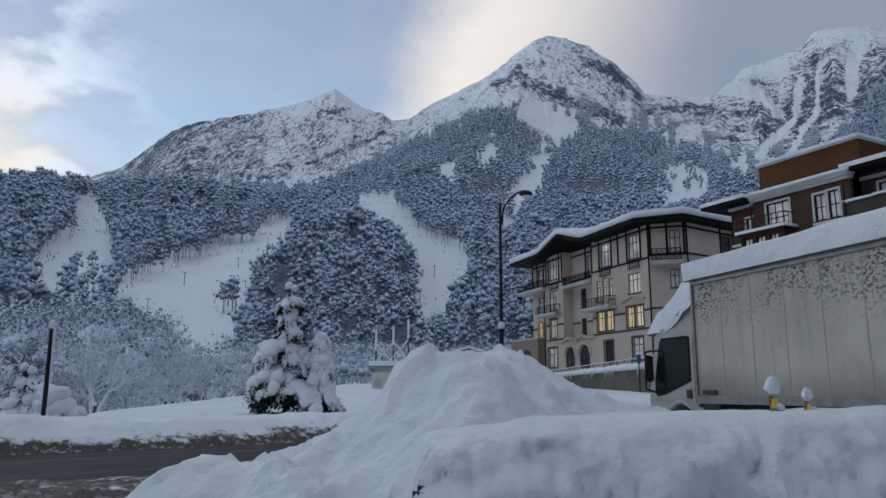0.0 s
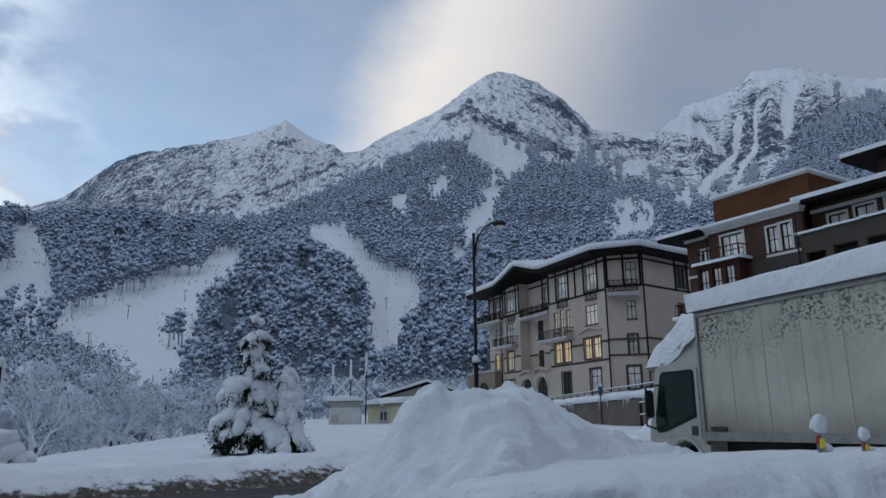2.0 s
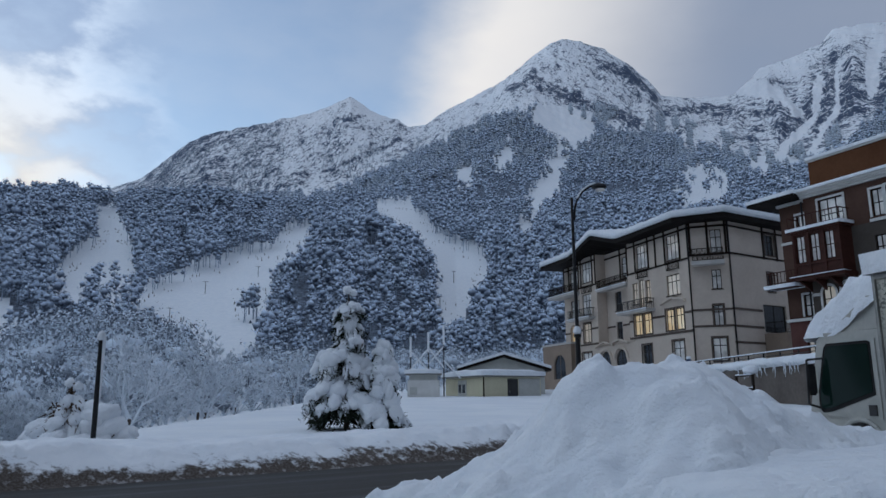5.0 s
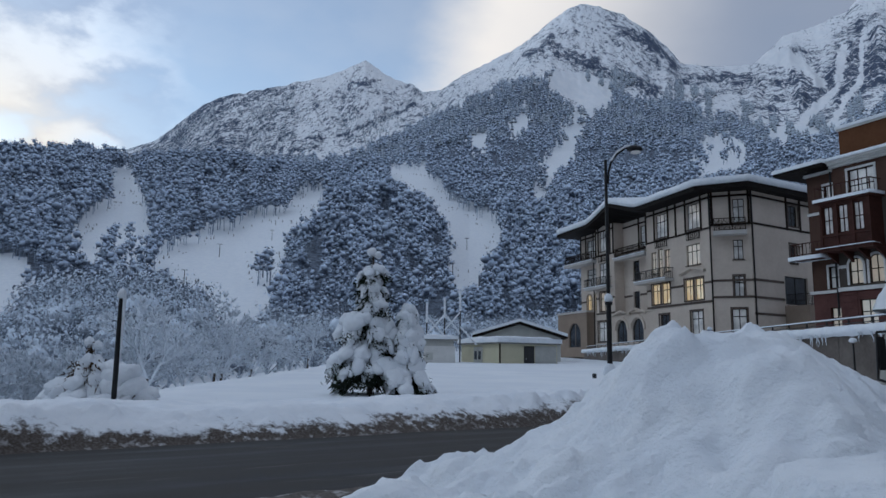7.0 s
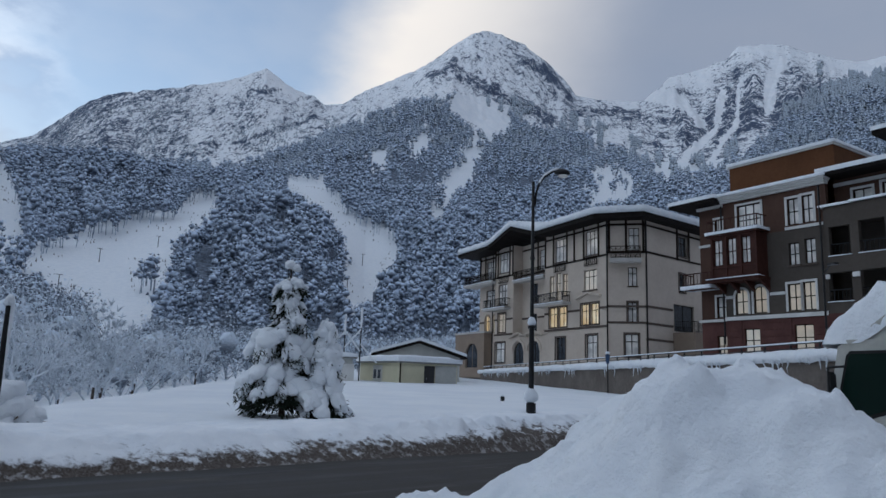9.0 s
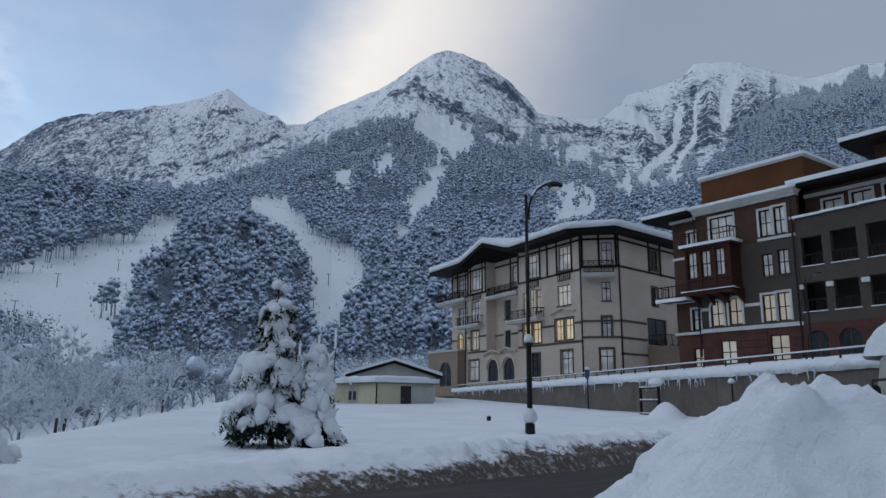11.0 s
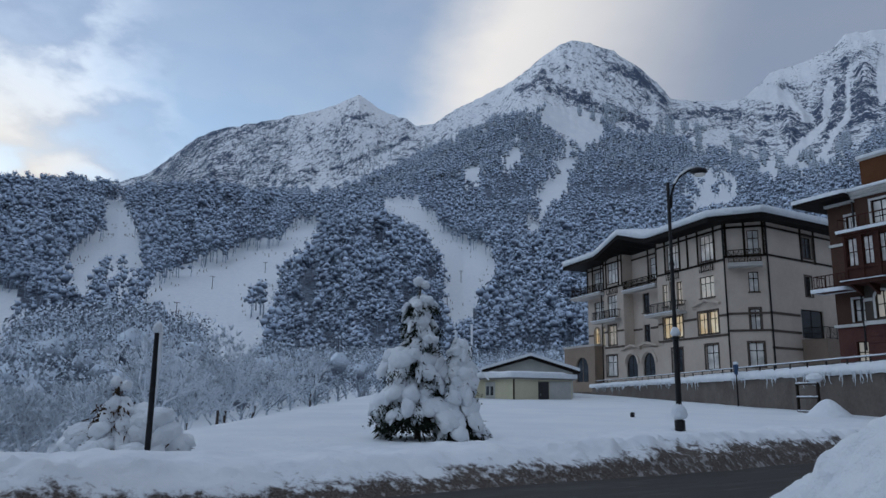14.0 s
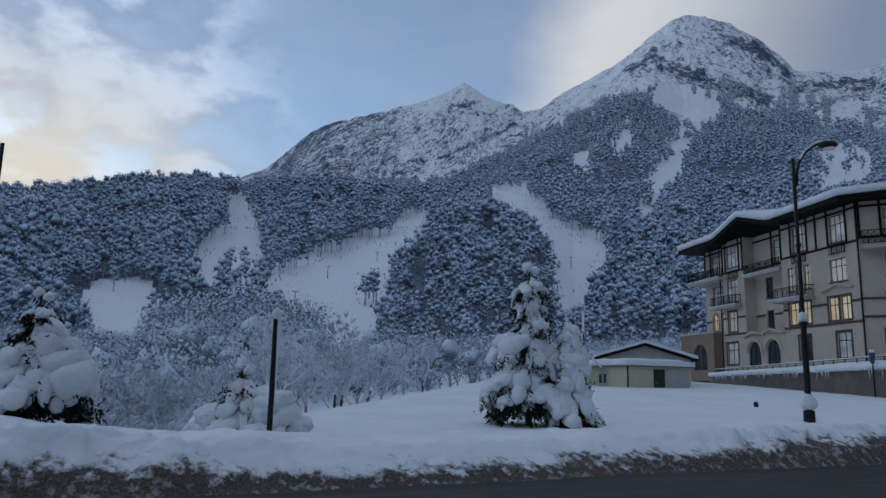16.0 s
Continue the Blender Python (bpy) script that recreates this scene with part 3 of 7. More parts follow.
def build_forest():
    rng = np.random.RandomState(7)
    near_forms = [tree_form(rng, 14, 220, 1.35, 0.12, 0.028, 32) for _ in range(10)]
    grove_forms = [tree_form(rng, 16, 560, 1.45, 0.14, 0.019, 40) for _ in range(6)]
    mid_forms = [tree_form(rng, 6, 90, 0.9 + 0.3 * rng.rand(), 0.18 + 0.14 * rng.rand(), 0.048, 0, 0.5, 6) for _ in range(16)]
    tall_forms = [tree_form(rng, 5, 56, 0.65 + 0.25 * rng.rand(), 0.25 + 0.22 * rng.rand(), 0.042, 4, 0.4, 5) for _ in range(10)]
    far_forms = [tree_form(rng, 3, 16, 0.95, 0.22, 0.085, 0, 0.4, 3) for _ in range(12)]
    cone = [conifer_form(rng, 3) for _ in range(5)]
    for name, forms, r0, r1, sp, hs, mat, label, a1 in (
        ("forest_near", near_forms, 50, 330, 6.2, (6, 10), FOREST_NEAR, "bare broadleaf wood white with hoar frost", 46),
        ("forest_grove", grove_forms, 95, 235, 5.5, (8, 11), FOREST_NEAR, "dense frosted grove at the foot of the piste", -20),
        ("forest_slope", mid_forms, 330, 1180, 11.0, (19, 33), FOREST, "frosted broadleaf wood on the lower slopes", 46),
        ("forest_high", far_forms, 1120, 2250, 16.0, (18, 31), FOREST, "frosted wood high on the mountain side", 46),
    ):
        g = scatter(rng, r0, r1, -47, a1, sp)
        x, y, z, r, az, e = g
        h = hs[0] + (hs[1] - hs[0]) * rng.rand(len(x)) ** 1.3
        h *= (1 + 0.25 * value_noise(x / 40, y / 40, 9)) * (np.interp(r, [300, 700], [0.55, 1.0]) if r0 == 330 else 1.0)
        if r0 < 100:
            h *= 1 + (0.8 if a1 < 0 else 0.1) * smooth(-az, 18.5, 21.5) * smooth(az, -33.5, -30) * smooth(r, 85, 130) * smooth(r, 260, 200)
        ok = keep_wood(*g, h) & (az > (-32 if a1 < 0 else -50))
        # stems stand bare along the lower edge of a wood, above a piste
        edge = on_run(az, e - 0.45) | on_run(az, e - 0.9) | inside(OPEN_GROVE, az, e + 0.4) | (inside(PISTE_MAIN, az - 1.0, e) & (e < 6.2))
        spot = np.stack([x, y, z - 0.3], -1)
        if r0 == 330:
            plant("forest_edge", spot[ok & edge], h[ok & edge] * 1.05, tall_forms, rng, mat, "tall bare-stemmed frosted trees along the pistes")
            ok &= ~edge
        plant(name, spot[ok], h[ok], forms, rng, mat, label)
    # brush and stumps poking out of the snow along the pistes
    g = scatter(rng, 330, 1180, -30, 4, 9.0)
    x, y, z, r, az, e = g
    rim = on_run(az, e) & ~(on_run(az + 0.7, e) & on_run(az - 0.7, e) & on_run(az, e + 0.5)) & (value_noise(x / 25, y / 25, 29) > 0.1)
    plant("piste_brush", np.stack([x, y, z - 0.1], -1)[rim], 1.2 + 1.8 * rng.rand(int(rim.sum())), cone, rng, BARK, "dark brush and stumps along the piste edges")
    # dark scrub on the stony flank beyond
    g = scatter(rng, 2250, 3450, -27, -2, 19)
    x, y, z, r, az, e = g
    dense = value_noise(az / 1.5, e / 1.2, 17) + 0.5 * value_noise(az * 2, e * 2, 18) + np.interp(az, [-25, -17, -12, -4], [0.75, 0.45, -0.25, -0.45]) - 0.35 * smooth(e, 15.5, 18)
    ok = dense > 0.0
    plant("mountain_scrub", np.stack([x, y, z - 0.5], -1)[ok], 7 + 9 * rng.rand(int(ok.sum())), cone, rng, CONIFER_FAR, "sparse dark scrub on the stony flank")
    # dark conifers towards the tree line
    g = scatter(rng, 1550, 3300, -14, 46, 12.5)
    x, y, z, r, az, e = g
    h = 14 + 12 * rng.rand(len(x))
    ok = keep_wood(*g, h) & (rng.rand(len(x)) < np.interp(r, [1550, 2100], [0.5, 1.0]))
    # a few climb on between the gullies
    g2 = (e > np.interp(az, LINE_AZ, LINE_E)) & (e < np.interp(az, LINE_AZ, LINE_E) + 1.6) & (value_noise(az * 2.0, e * 0.7, 19) > 0.28) & (az > 9)
    ok |= g2
    plant("forest_conifers", np.stack([x, y, z - 0.5], -1)[ok], h[ok], cone, rng, CONIFER_FAR, "snow-dusted dark conifers below the tree line")


build_forest()


# ---- more materials ----
def mat_asphalt():
    """Wet asphalt with wheel tracks along the road and thin smears of slush."""
    n = Nodes("wet_asphalt")
    way = math.atan2(0.60, 0.80)
    a, b = n.noise(0.5, 5, 0.6), n.noise(30, 6, 0.7)
    lane = n.noise(1.1, 5, 0.6, (0.05, 1.6, 1), turn=way)
    smear = n.noise(2.6, 6, 0.7, (0.16, 1.5, 1), turn=way)
    f = n.calc("ADD", n.calc("MULTIPLY", a, 0.35), n.calc("MULTIPLY", lane, 0.65))
    c = n.mix(n.ramp(f, 0.38, 0.60), (0.016, 0.0145, 0.0135), (0.050, 0.046, 0.042))
    c = n.mix(n.ramp(n.calc("ADD", smear, n.calc("MULTIPLY", f, 0.35)), 0.76, 0.88, 0, 0.5), c, (0.17, 0.16, 0.15))
    return n.done(c, n.ramp(f, 0.36, 0.62, 0.55, 0.9), bump=b, strength=0.35, dist=0.01, spec=0.25)


def mat_slush():
    """Ploughed snow: white on the crest, brown with grit at its foot, the dirt lying higher towards the junction."""
    n = Nodes("ploughed_snow")
    s = n.node("ShaderNodeSeparateXYZ")
    n.link(n.co.outputs["Object"], s.inputs[0])
    a, b, fleck = n.noise(1.5, 6, 0.65), n.noise(6.5, 5, 0.6), n.noise(26, 4, 0.7)
    level = n.calc("MAXIMUM", n.ramp(s.outputs[0], -9.5, -1.0, 0.05, 0.34), n.ramp(s.outputs[0], -10.6, -13.6, 0.05, 0.24))
    h = n.calc("SUBTRACT", n.calc("ADD", s.outputs[2], n.calc("MULTIPLY", n.calc("SUBTRACT", a, 0.5), 0.75)), level)
    h = n.calc("ADD", h, n.calc("MULTIPLY", n.calc("SUBTRACT", b, 0.5), 0.55))
    grit = n.mix(n.ramp(fleck, 0.38, 0.62), (0.065, 0.053, 0.044), (0.13, 0.112, 0.096))
    grit = n.mix(n.ramp(b, 0.50, 0.66, 0, 0.75), grit, (0.40, 0.385, 0.37))
    snow = n.mix(n.ramp(a, 0.3, 0.7), (0.75, 0.78, 0.82), (0.84, 0.855, 0.875))
    c = n.mix(n.ramp(h, 0.06, 0.24), grit, snow)
    hh = n.calc("ADD", n.calc("ADD", a, n.calc("MULTIPLY", b, 0.5)), n.calc("MULTIPLY", fleck, 0.04))
    return n.done(c, 0.75, bump=hh, strength=0.6, dist=0.10, spec=0.25)


def mat_truck_box():
    """Grimy white sheet: road film, and frost and mud speckle under the roof edge."""
    n = Nodes("grimy_truck_panel")
    s = n.node("ShaderNodeSeparateXYZ")
    n.link(n.co.outputs["Object"], s.inputs[0])
    a = n.noise(1.1, 5, 0.6)
    run = n.noise(2.2, 5, 0.65, (1, 3.0, 0.35))
    c = n.mix(n.ramp(a, 0.3, 0.7), (0.42, 0.405, 0.335), (0.53, 0.51, 0.425))
    c = n.mix(n.ramp(run, 0.48, 0.78, 0, 0.5), c, (0.25, 0.24, 0.19))
    low = n.ramp(n.calc("ADD", s.outputs[2], n.calc("MULTIPLY", n.calc("SUBTRACT", a, 0.5), 0.5)), 1.6, 0.95, 0, 0.65)
    c = n.mix(low, c, (0.17, 0.155, 0.125))
    band = n.ramp(n.calc("ADD", s.outputs[2], n.calc("MULTIPLY", n.calc("SUBTRACT", a, 0.5), 0.9)), 1.75, 2.6)
    chips = n.ramp(n.calc("ADD", n.noise(19, 5, 0.65, (1, 1, 1.4)), n.calc("MULTIPLY", band, 0.10)), 0.60, 0.63)
    patch = n.ramp(n.noise(2.0, 4, 0.6), 0.36, 0.58)
    c = n.mix(n.calc("MULTIPLY", n.calc("MULTIPLY", chips, band), patch), c, (0.07, 0.075, 0.068))
    return n.done(c, 0.55, bump=a, strength=0.1)


ASPHALT, SLUSH, TRUCK_BOX = mat_asphalt(), mat_slush(), mat_truck_box()
STUCCO = mat_plain("beige_stucco", (0.49, 0.425, 0.35), (0.59, 0.52, 0.435), 0.35, 0.9, bump=0.25)
STUCCO_LOW = mat_plain("tan_stucco", (0.24, 0.19, 0.145), (0.29, 0.235, 0.18), 0.4, 0.9, bump=0.25)
TRIM_PALE = mat_plain("pale_trim", (0.42, 0.40, 0.37), (0.52, 0.50, 0.47), 1.0, 0.8)
TIMBER = mat_plain("dark_timber", (0.008, 0.0055, 0.0045), (0.022, 0.015, 0.011), 2.5, 0.65, bump=0.3, stretch=(1, 1, 4))
BROWN_BAND = mat_plain("brown_band", (0.085, 0.068, 0.055), (0.125, 0.10, 0.085), 1.0, 0.85)
# soffit taken near black: the shade under the eaves is in its colour
SOFFIT = mat_plain("shaded_soffit", (0.005, 0.004, 0.0035), (0.012, 0.0095, 0.008), 2.0, 0.8)
RUST = mat_plain("rust_brown_render", (0.085, 0.038, 0.016), (0.12, 0.055, 0.024), 0.5, 0.85)
UMBER = mat_plain("umber_render", (0.072, 0.062, 0.052), (0.095, 0.082, 0.069), 0.5, 0.9)
BROWN_WALL = mat_plain("brown_render", (0.070, 0.042, 0.031), (0.095, 0.057, 0.042), 0.5, 0.9)
MAROON = mat_plain("maroon_stone", (0.078, 0.038, 0.033), (0.115, 0.056, 0.048), 0.8, 0.85, bump=0.3)
OXBLOOD = mat_plain("red_brown_timber", (0.034, 0.014, 0.010), (0.062, 0.025, 0.018), 2.5, 0.6, bump=0.25)
WHITE_TRIM = mat_plain("white_trim", (0.56, 0.55, 0.52), (0.68, 0.67, 0.64), 1.2, 0.7)
CONCRETE = mat_plain("stained_concrete", (0.105, 0.09, 0.078), (0.175, 0.155, 0.135), 0.6, 0.9, bump=0.4)
IRON = mat_plain("black_iron", (0.012, 0.012, 0.013), (0.028, 0.028, 0.03), 5, 0.45, 0.6)
BLUE_PAINT = mat_plain("blue_paint", (0.02, 0.045, 0.11), (0.035, 0.07, 0.15), 3, 0.5)
CREAM = mat_plain("cream_panel", (0.52, 0.49, 0.335), (0.60, 0.565, 0.40), 0.8, 0.7)
GREY_PANEL = mat_plain("grey_panel", (0.40, 0.40, 0.37), (0.50, 0.50, 0.46), 0.8, 0.7)
CAB_PAINT = mat_plain("dusty_white_paint", (0.36, 0.36, 0.325), (0.47, 0.465, 0.42), 1.5, 0.4, bump=0.05)
RUBBER = mat_plain("black_rubber", (0.012, 0.012, 0.012), (0.03, 0.03, 0.03), 6, 0.8)
PLASTIC = mat_plain("black_plastic", (0.015, 0.015, 0.016), (0.03, 0.03, 0.03), 6, 0.5)
STEEL = mat_plain("dirty_steel", (0.20, 0.20, 0.19), (0.32, 0.32, 0.30), 4, 0.45, 0.7)
NEEDLES = mat_plain("spruce_needles", (0.007, 0.011, 0.007), (0.022, 0.030, 0.019), 8, 0.8, bump=0.6)
DRY_NEEDLES = mat_plain("dry_needles", (0.05, 0.032, 0.02), (0.10, 0.065, 0.04), 8, 0.85, bump=0.6)
YELLOW = mat_plain("yellow_film", (0.75, 0.62, 0.03), (0.85, 0.72, 0.06), 5, 0.4)
RED_FILM = mat_plain("red_film", (0.16, 0.02, 0.015), (0.24, 0.03, 0.02), 5, 0.4)
ICE = mat_plain("ice", (0.66, 0.70, 0.74), (0.76, 0.79, 0.82), 4, 0.15)


def mat_glass(name, tint, warm=None, power=0.0):
    n = Nodes(name)
    a = n.noise(0.9, 3, 0.5)
    b = n.bsdf.inputs
    if warm:
        n.put(b["Emission Color"], n.mix(n.ramp(n.calc("ADD", a, n.calc("MULTIPLY", n.rand(), 0.35)), 0.4, 0.85), warm, (warm[0] * 0.75, warm[1] * 0.6, warm[2] * 0.42)))
        b["Emission Strength"].default_value = power
    return n.done(n.mix(n.ramp(a, 0.35, 0.65), tint, tuple(v * 1.7 for v in tint)), 0.06, bump=a, strength=0.04, spec=1.0)


GLASS = mat_glass("window_glass", (0.02, 0.022, 0.025))
CURTAIN = mat_glass("curtained_glass", (0.55, 0.53, 0.49))
LIT = mat_glass("lit_window_glass", (0.05, 0.04, 0.03), (1.0, 0.76, 0.44), 0.72)
LIT_PALE = mat_glass("dimly_lit_glass", (0.30, 0.28, 0.25), (1.0, 0.82, 0.58), 0.30)
CAB_GLASS = mat_glass("green_cab_glass", (0.008, 0.018, 0.014))
CAB_GLASS.node_tree.nodes["Principled BSDF"].inputs["Specular IOR Level"].default_value = 0.22


def thing(name, m, label, category, group=""):
    ob = new(name)
    ob.matrix_world = m
    return tagged(ob, label, category, group)


# ---- the road and its snow banks ----
def strip(name, u0, u1, n0, n1, step, height, material):
    """A sheet along the road with a height for every (u, n)."""
    us, ns = np.arange(u0, u1 + step, step), np.arange(n0, n1 + step * 0.5, step)
    UU, NN = np.meshgrid(us, ns, indexing="ij")
    X, Y = UU * U[0] + NN * V[0], UU * U[1] + NN * V[1]
    Z = height(UU, NN)
    a, b = UU.shape
    i, j = np.meshgrid(np.arange(a - 1), np.arange(b - 1), indexing="ij")
    k = i * b + j
    faces = np.stack([k, k + b, k + b + 1, k + 1], -1).reshape(-1, 4)
    return mesh_of(name, np.stack([X, Y, Z], -1).reshape(-1, 3), faces, material, True)


road = strip("road", -60, 60, 9.4, 15.6, 0.4, lambda u, n: 0.012 + 0.03 * np.cos((n - 12.5) / 3.1 * 1.5) + 0.006 * fbm(u * 0.8, n * 0.8, 61), ASPHALT)
tagged(road, "wet dark asphalt road cleared of snow", "road", kind="structure")


def far_bank(u, n):
    top = np.interp(u, [-60, -14, -9, -6.5, -4, -1, 2, 6, 9, 12, 18, 24, 60], [0.3, 0.28, 0.56, 0.82, 0.62, 0.50, 0.50, 0.62, 0.72, 0.70, 0.62, 0.5, 0.5])
    foot = 14.95 + 0.25 * fbm(u * 0.35, n * 0.0, 71)
    rise = smooth(n, foot, foot + 1.35) * 0.72 + smooth(n, foot, foot + 0.45) * 0.28
    fall = 1 - smooth(n, 17.3, 19.2)
    field = 0.52 + 0.022 * ((u * U[1] + n * V[1]) - 20)
    z = rise * top * fall + field * (1 - fall)
    face = 1 - smooth(n, 15.7, 16.5)
    clods = np.clip(fbm(u * 3.1, n * 3.1, 84, 3), 0.03, 0.4) * 0.34 + np.clip(fbm(u * 6.3, n * 6.3, 85, 2), 0.05, 0.5) * 0.16
    clods = clods * np.interp(u, [-14, -9, -5, -2.5, 2, 6], [0.5, 1.0, 1.0, 0.35, 0.5, 1.0])
    lump = fbm(u * 1.2, n * 1.2, 81, 5) * 0.12 + (np.abs(fbm(u * 2.6 + 0.6 * n, n * 2.6 - 0.4 * u, 82, 4)) * 0.07 + clods + 0.03 * fbm(u * 13, n * 13, 83, 2)) * face
    lump = lump + 0.06 * fbm(u * 0.7, n * 2.4, 86, 3) * smooth(n, 16.4, 17.2)
    end = smooth(n, 19.8, 19.0)
    return z + lump * rise * end + 0.02 * end - 0.06 * (1 - end) - 0.05 * (1 - rise)


bank = strip("snow_bank", -30, 40, 14.7, 20.0, 0.075, far_bank, SLUSH)
tagged(bank, "ploughed roadside snow bank with a dirty gritty foot", "snow bank")


def near_bank(u, n):
    z = 0.10 + 0.16 * fbm(u * 0.9, n * 0.9, 91, 5)
    return z * smooth(n, 10.4, 9.6) * smooth(n, 8.0, 8.8) - 0.03


slush = strip("road_slush", -34, 8, 8.2, 10.6, 0.10, near_bank, SLUSH)
tagged(slush, "low ridge of dirty slush along the road edge", "slush")


def sheet(name, x0, x1, y0, y1, step, height, material, flute=None):
    xs, ys = np.arange(x0, x1 + step, step), np.arange(y0, y1 + step, step)
    X, Y = np.meshgrid(xs, ys, indexing="ij")
    a, b = X.shape
    i, j = np.meshgrid(np.arange(a - 1), np.arange(b - 1), indexing="ij")
    k = i * b + j
    faces = np.stack([k, k + b, k + b + 1, k + 1], -1).reshape(-1, 4)
    Z = height(X, Y)
    if flute:
        Y = Y + flute(X, Y, Z)
    return mesh_of(name, np.stack([X, Y, Z], -1).reshape(-1, 3), faces, material, True)


def low_lumps(x, y):
    """Clods that rolled down to the foot of the heap."""
    return 0.16 * np.clip(fbm(x * 2.3, y * 2.3, 116, 3) - 0.02, 0, 0.4) + 0.10 * np.clip(fbm(x * 5.2, y * 5.2, 117, 3) - 0.08, 0, 0.4)


def pile_height(x, y):
    """A heaped snow pile with two tops, running out low towards the road."""
    wx, wy = x + 0.25 * fbm(x * 0.9, y * 0.9, 101), y + 0.25 * fbm(x * 0.9 + 7, y * 0.9, 102)

    def cone(px, py, h, left, right, front, back, p=1.15):
        dx, dy = wx - px, wy - py
        d = np.sqrt((dx / np.where(dx < 0, left, right)) ** 2 + (dy / np.where(dy < 0, front, back)) ** 2)
        d = (np.sqrt(d * d + 0.03) - 0.173) / 0.842
        return h * np.clip(1 - d, 0, None) ** p

    z = cone(-4.34, 5.75, 1.42, 2.14, 2.09, 2.85, 3.08, 0.94)
    for c in ((-3.28, 6.28, 1.53, 2.18, 4.5, 3.01, 2.43, 1.17), (-3.94, 5.65, 1.62, 1.26, 1.14, 3.28, 3.37, 0.71), (-5.47, 5.75, 0.57, 1.44, 2.65, 3.6, 2.38, 0.99), (-6.56, 4.73, 0.38, 1.1, 2.49, 0.7, 0.7, 0.61), (-1.26, 6.63, 0.27, 3.46, 2.07, 3.49, 1.74, 0.55), (-6.84, 4.85, 0.40, 0.91, 0.62, 1.31, 1.44, 1.02), (-6.23, 7.43, 0.38, 1.01, 1.26, 1.37, 0.7, 0.81)):
        k = cone(*c)
        z = np.maximum(z, k) + 0.16 * np.minimum(z, k)
    body = smooth(z, 0.0, 0.35)
    chunks = np.clip(fbm(x * 3.1, y * 3.1, 114, 3), 0.12, 0.5) - 0.12
    z = z + body * (0.17 * fbm(x * 1.5, y * 1.5, 111, 5) + 0.07 * ridged(x * 2.4, y * 2.4, 112, 3) + 0.30 * chunks + 0.035 * np.abs(fbm(x * 7, y * 7, 113, 3)) + low_lumps(x, y) * smooth(0.75 - z, 0.0, 0.4))
    return 0.89 * z - 0.05


pile = sheet("snow_drift", -9.6, 2.4, 1.6, 10.4, 0.05, pile_height, SNOW)
tagged(pile, "tall heap of ploughed white snow with two tops", "snow pile")


def front_bank(x, y):
    """The deep snow along the parking place, cut steeply on the side of the camera."""
    top = np.interp(x, [-4.6, -4.2, -3.5, -2.5, 0, 3, 8], [0.78, 0.87, 0.945, 1.00, 1.055, 1.075, 1.075])
    wob = 0.16 * fbm(x * 1.1, y * 0.0, 121, 4) + 0.07 * ridged(x * 3.1, y * 0.0, 124, 3)
    wob2 = 0.10 * ridged(y * 2.5, x * 0.0, 125, 3)
    side = smooth(x, -4.60 + wob2, -4.34 + wob2) ** 0.5
    face = smooth(y, 2.06 + wob, 2.62 + wob) ** 0.42
    back = 1 - smooth(y, 4.4, 6.2)
    z = top * side * face * back
    z = z + side * face * back * (0.05 * fbm(x * 0.8, y * 0.8, 122) + 0.022 * fbm(x * 3, y * 3, 123, 4))
    shoulder = smooth(y, 2.3, 3.1)
    return z * (0.86 + 0.14 * shoulder) - 0.05


bankf = sheet("deep_snow", -5.0, 6.0, 1.7, 6.2, 0.035, front_bank, SNOW, lambda x, y, z: (0.20 * fbm(x * 1.9, z * 3.0, 131, 4) + 0.07 * ridged(x * 3.6, z * 4.6, 132, 3) + 0.05 * ridged(x * 7.5, z * 2.2, 133, 3)) * smooth(y, 1.8, 2.1) * smooth(2.9 - y, 0.0, 0.5) * smooth(z, 0.1, 0.3))
tagged(bankf, "deep untouched snow with a steep cut edge by the car park", "snow bank")
bumper = thing("buried_car", pose(-4.43, 2.42, 0.17), "dark bumper corner of a car buried in deep snow", "car")
bmp = bmesh.new()
box(bmp, -0.03, 0.10, 0.0, 0.22, 0.10, 0.26)
bmesh.ops.bevel(bmp, geom=bmp.edges[:], offset=0.04, segments=2, affect="EDGES")
part("bumper", bmp, PLASTIC, bumper)
part("splash_guard", boxed((0.0, 0.07, 0.04, 0.2, -0.18, 0.12)), RUBBER, bumper)


# ---- snow shapes ----
def blob(bm, p, r, flat=(1, 1, 1), sub=2, rough=0.18, seed=0):
    """A soft lump of snow."""
    geo = bmesh.ops.create_icosphere(bm, subdivisions=sub, radius=1.0)
    for v in geo["verts"]:
        d = v.co.normalized()
        k = 1 + rough * noise.noise(d * 1.7 + Vector((seed * 3.1, seed * 1.7, seed)))
        v.co = Vector(p) + Vector((d.x * r * flat[0] * k, d.y * r * flat[1] * k, d.z * r * flat[2] * k * (1 if d.z > 0 else 0.55)))


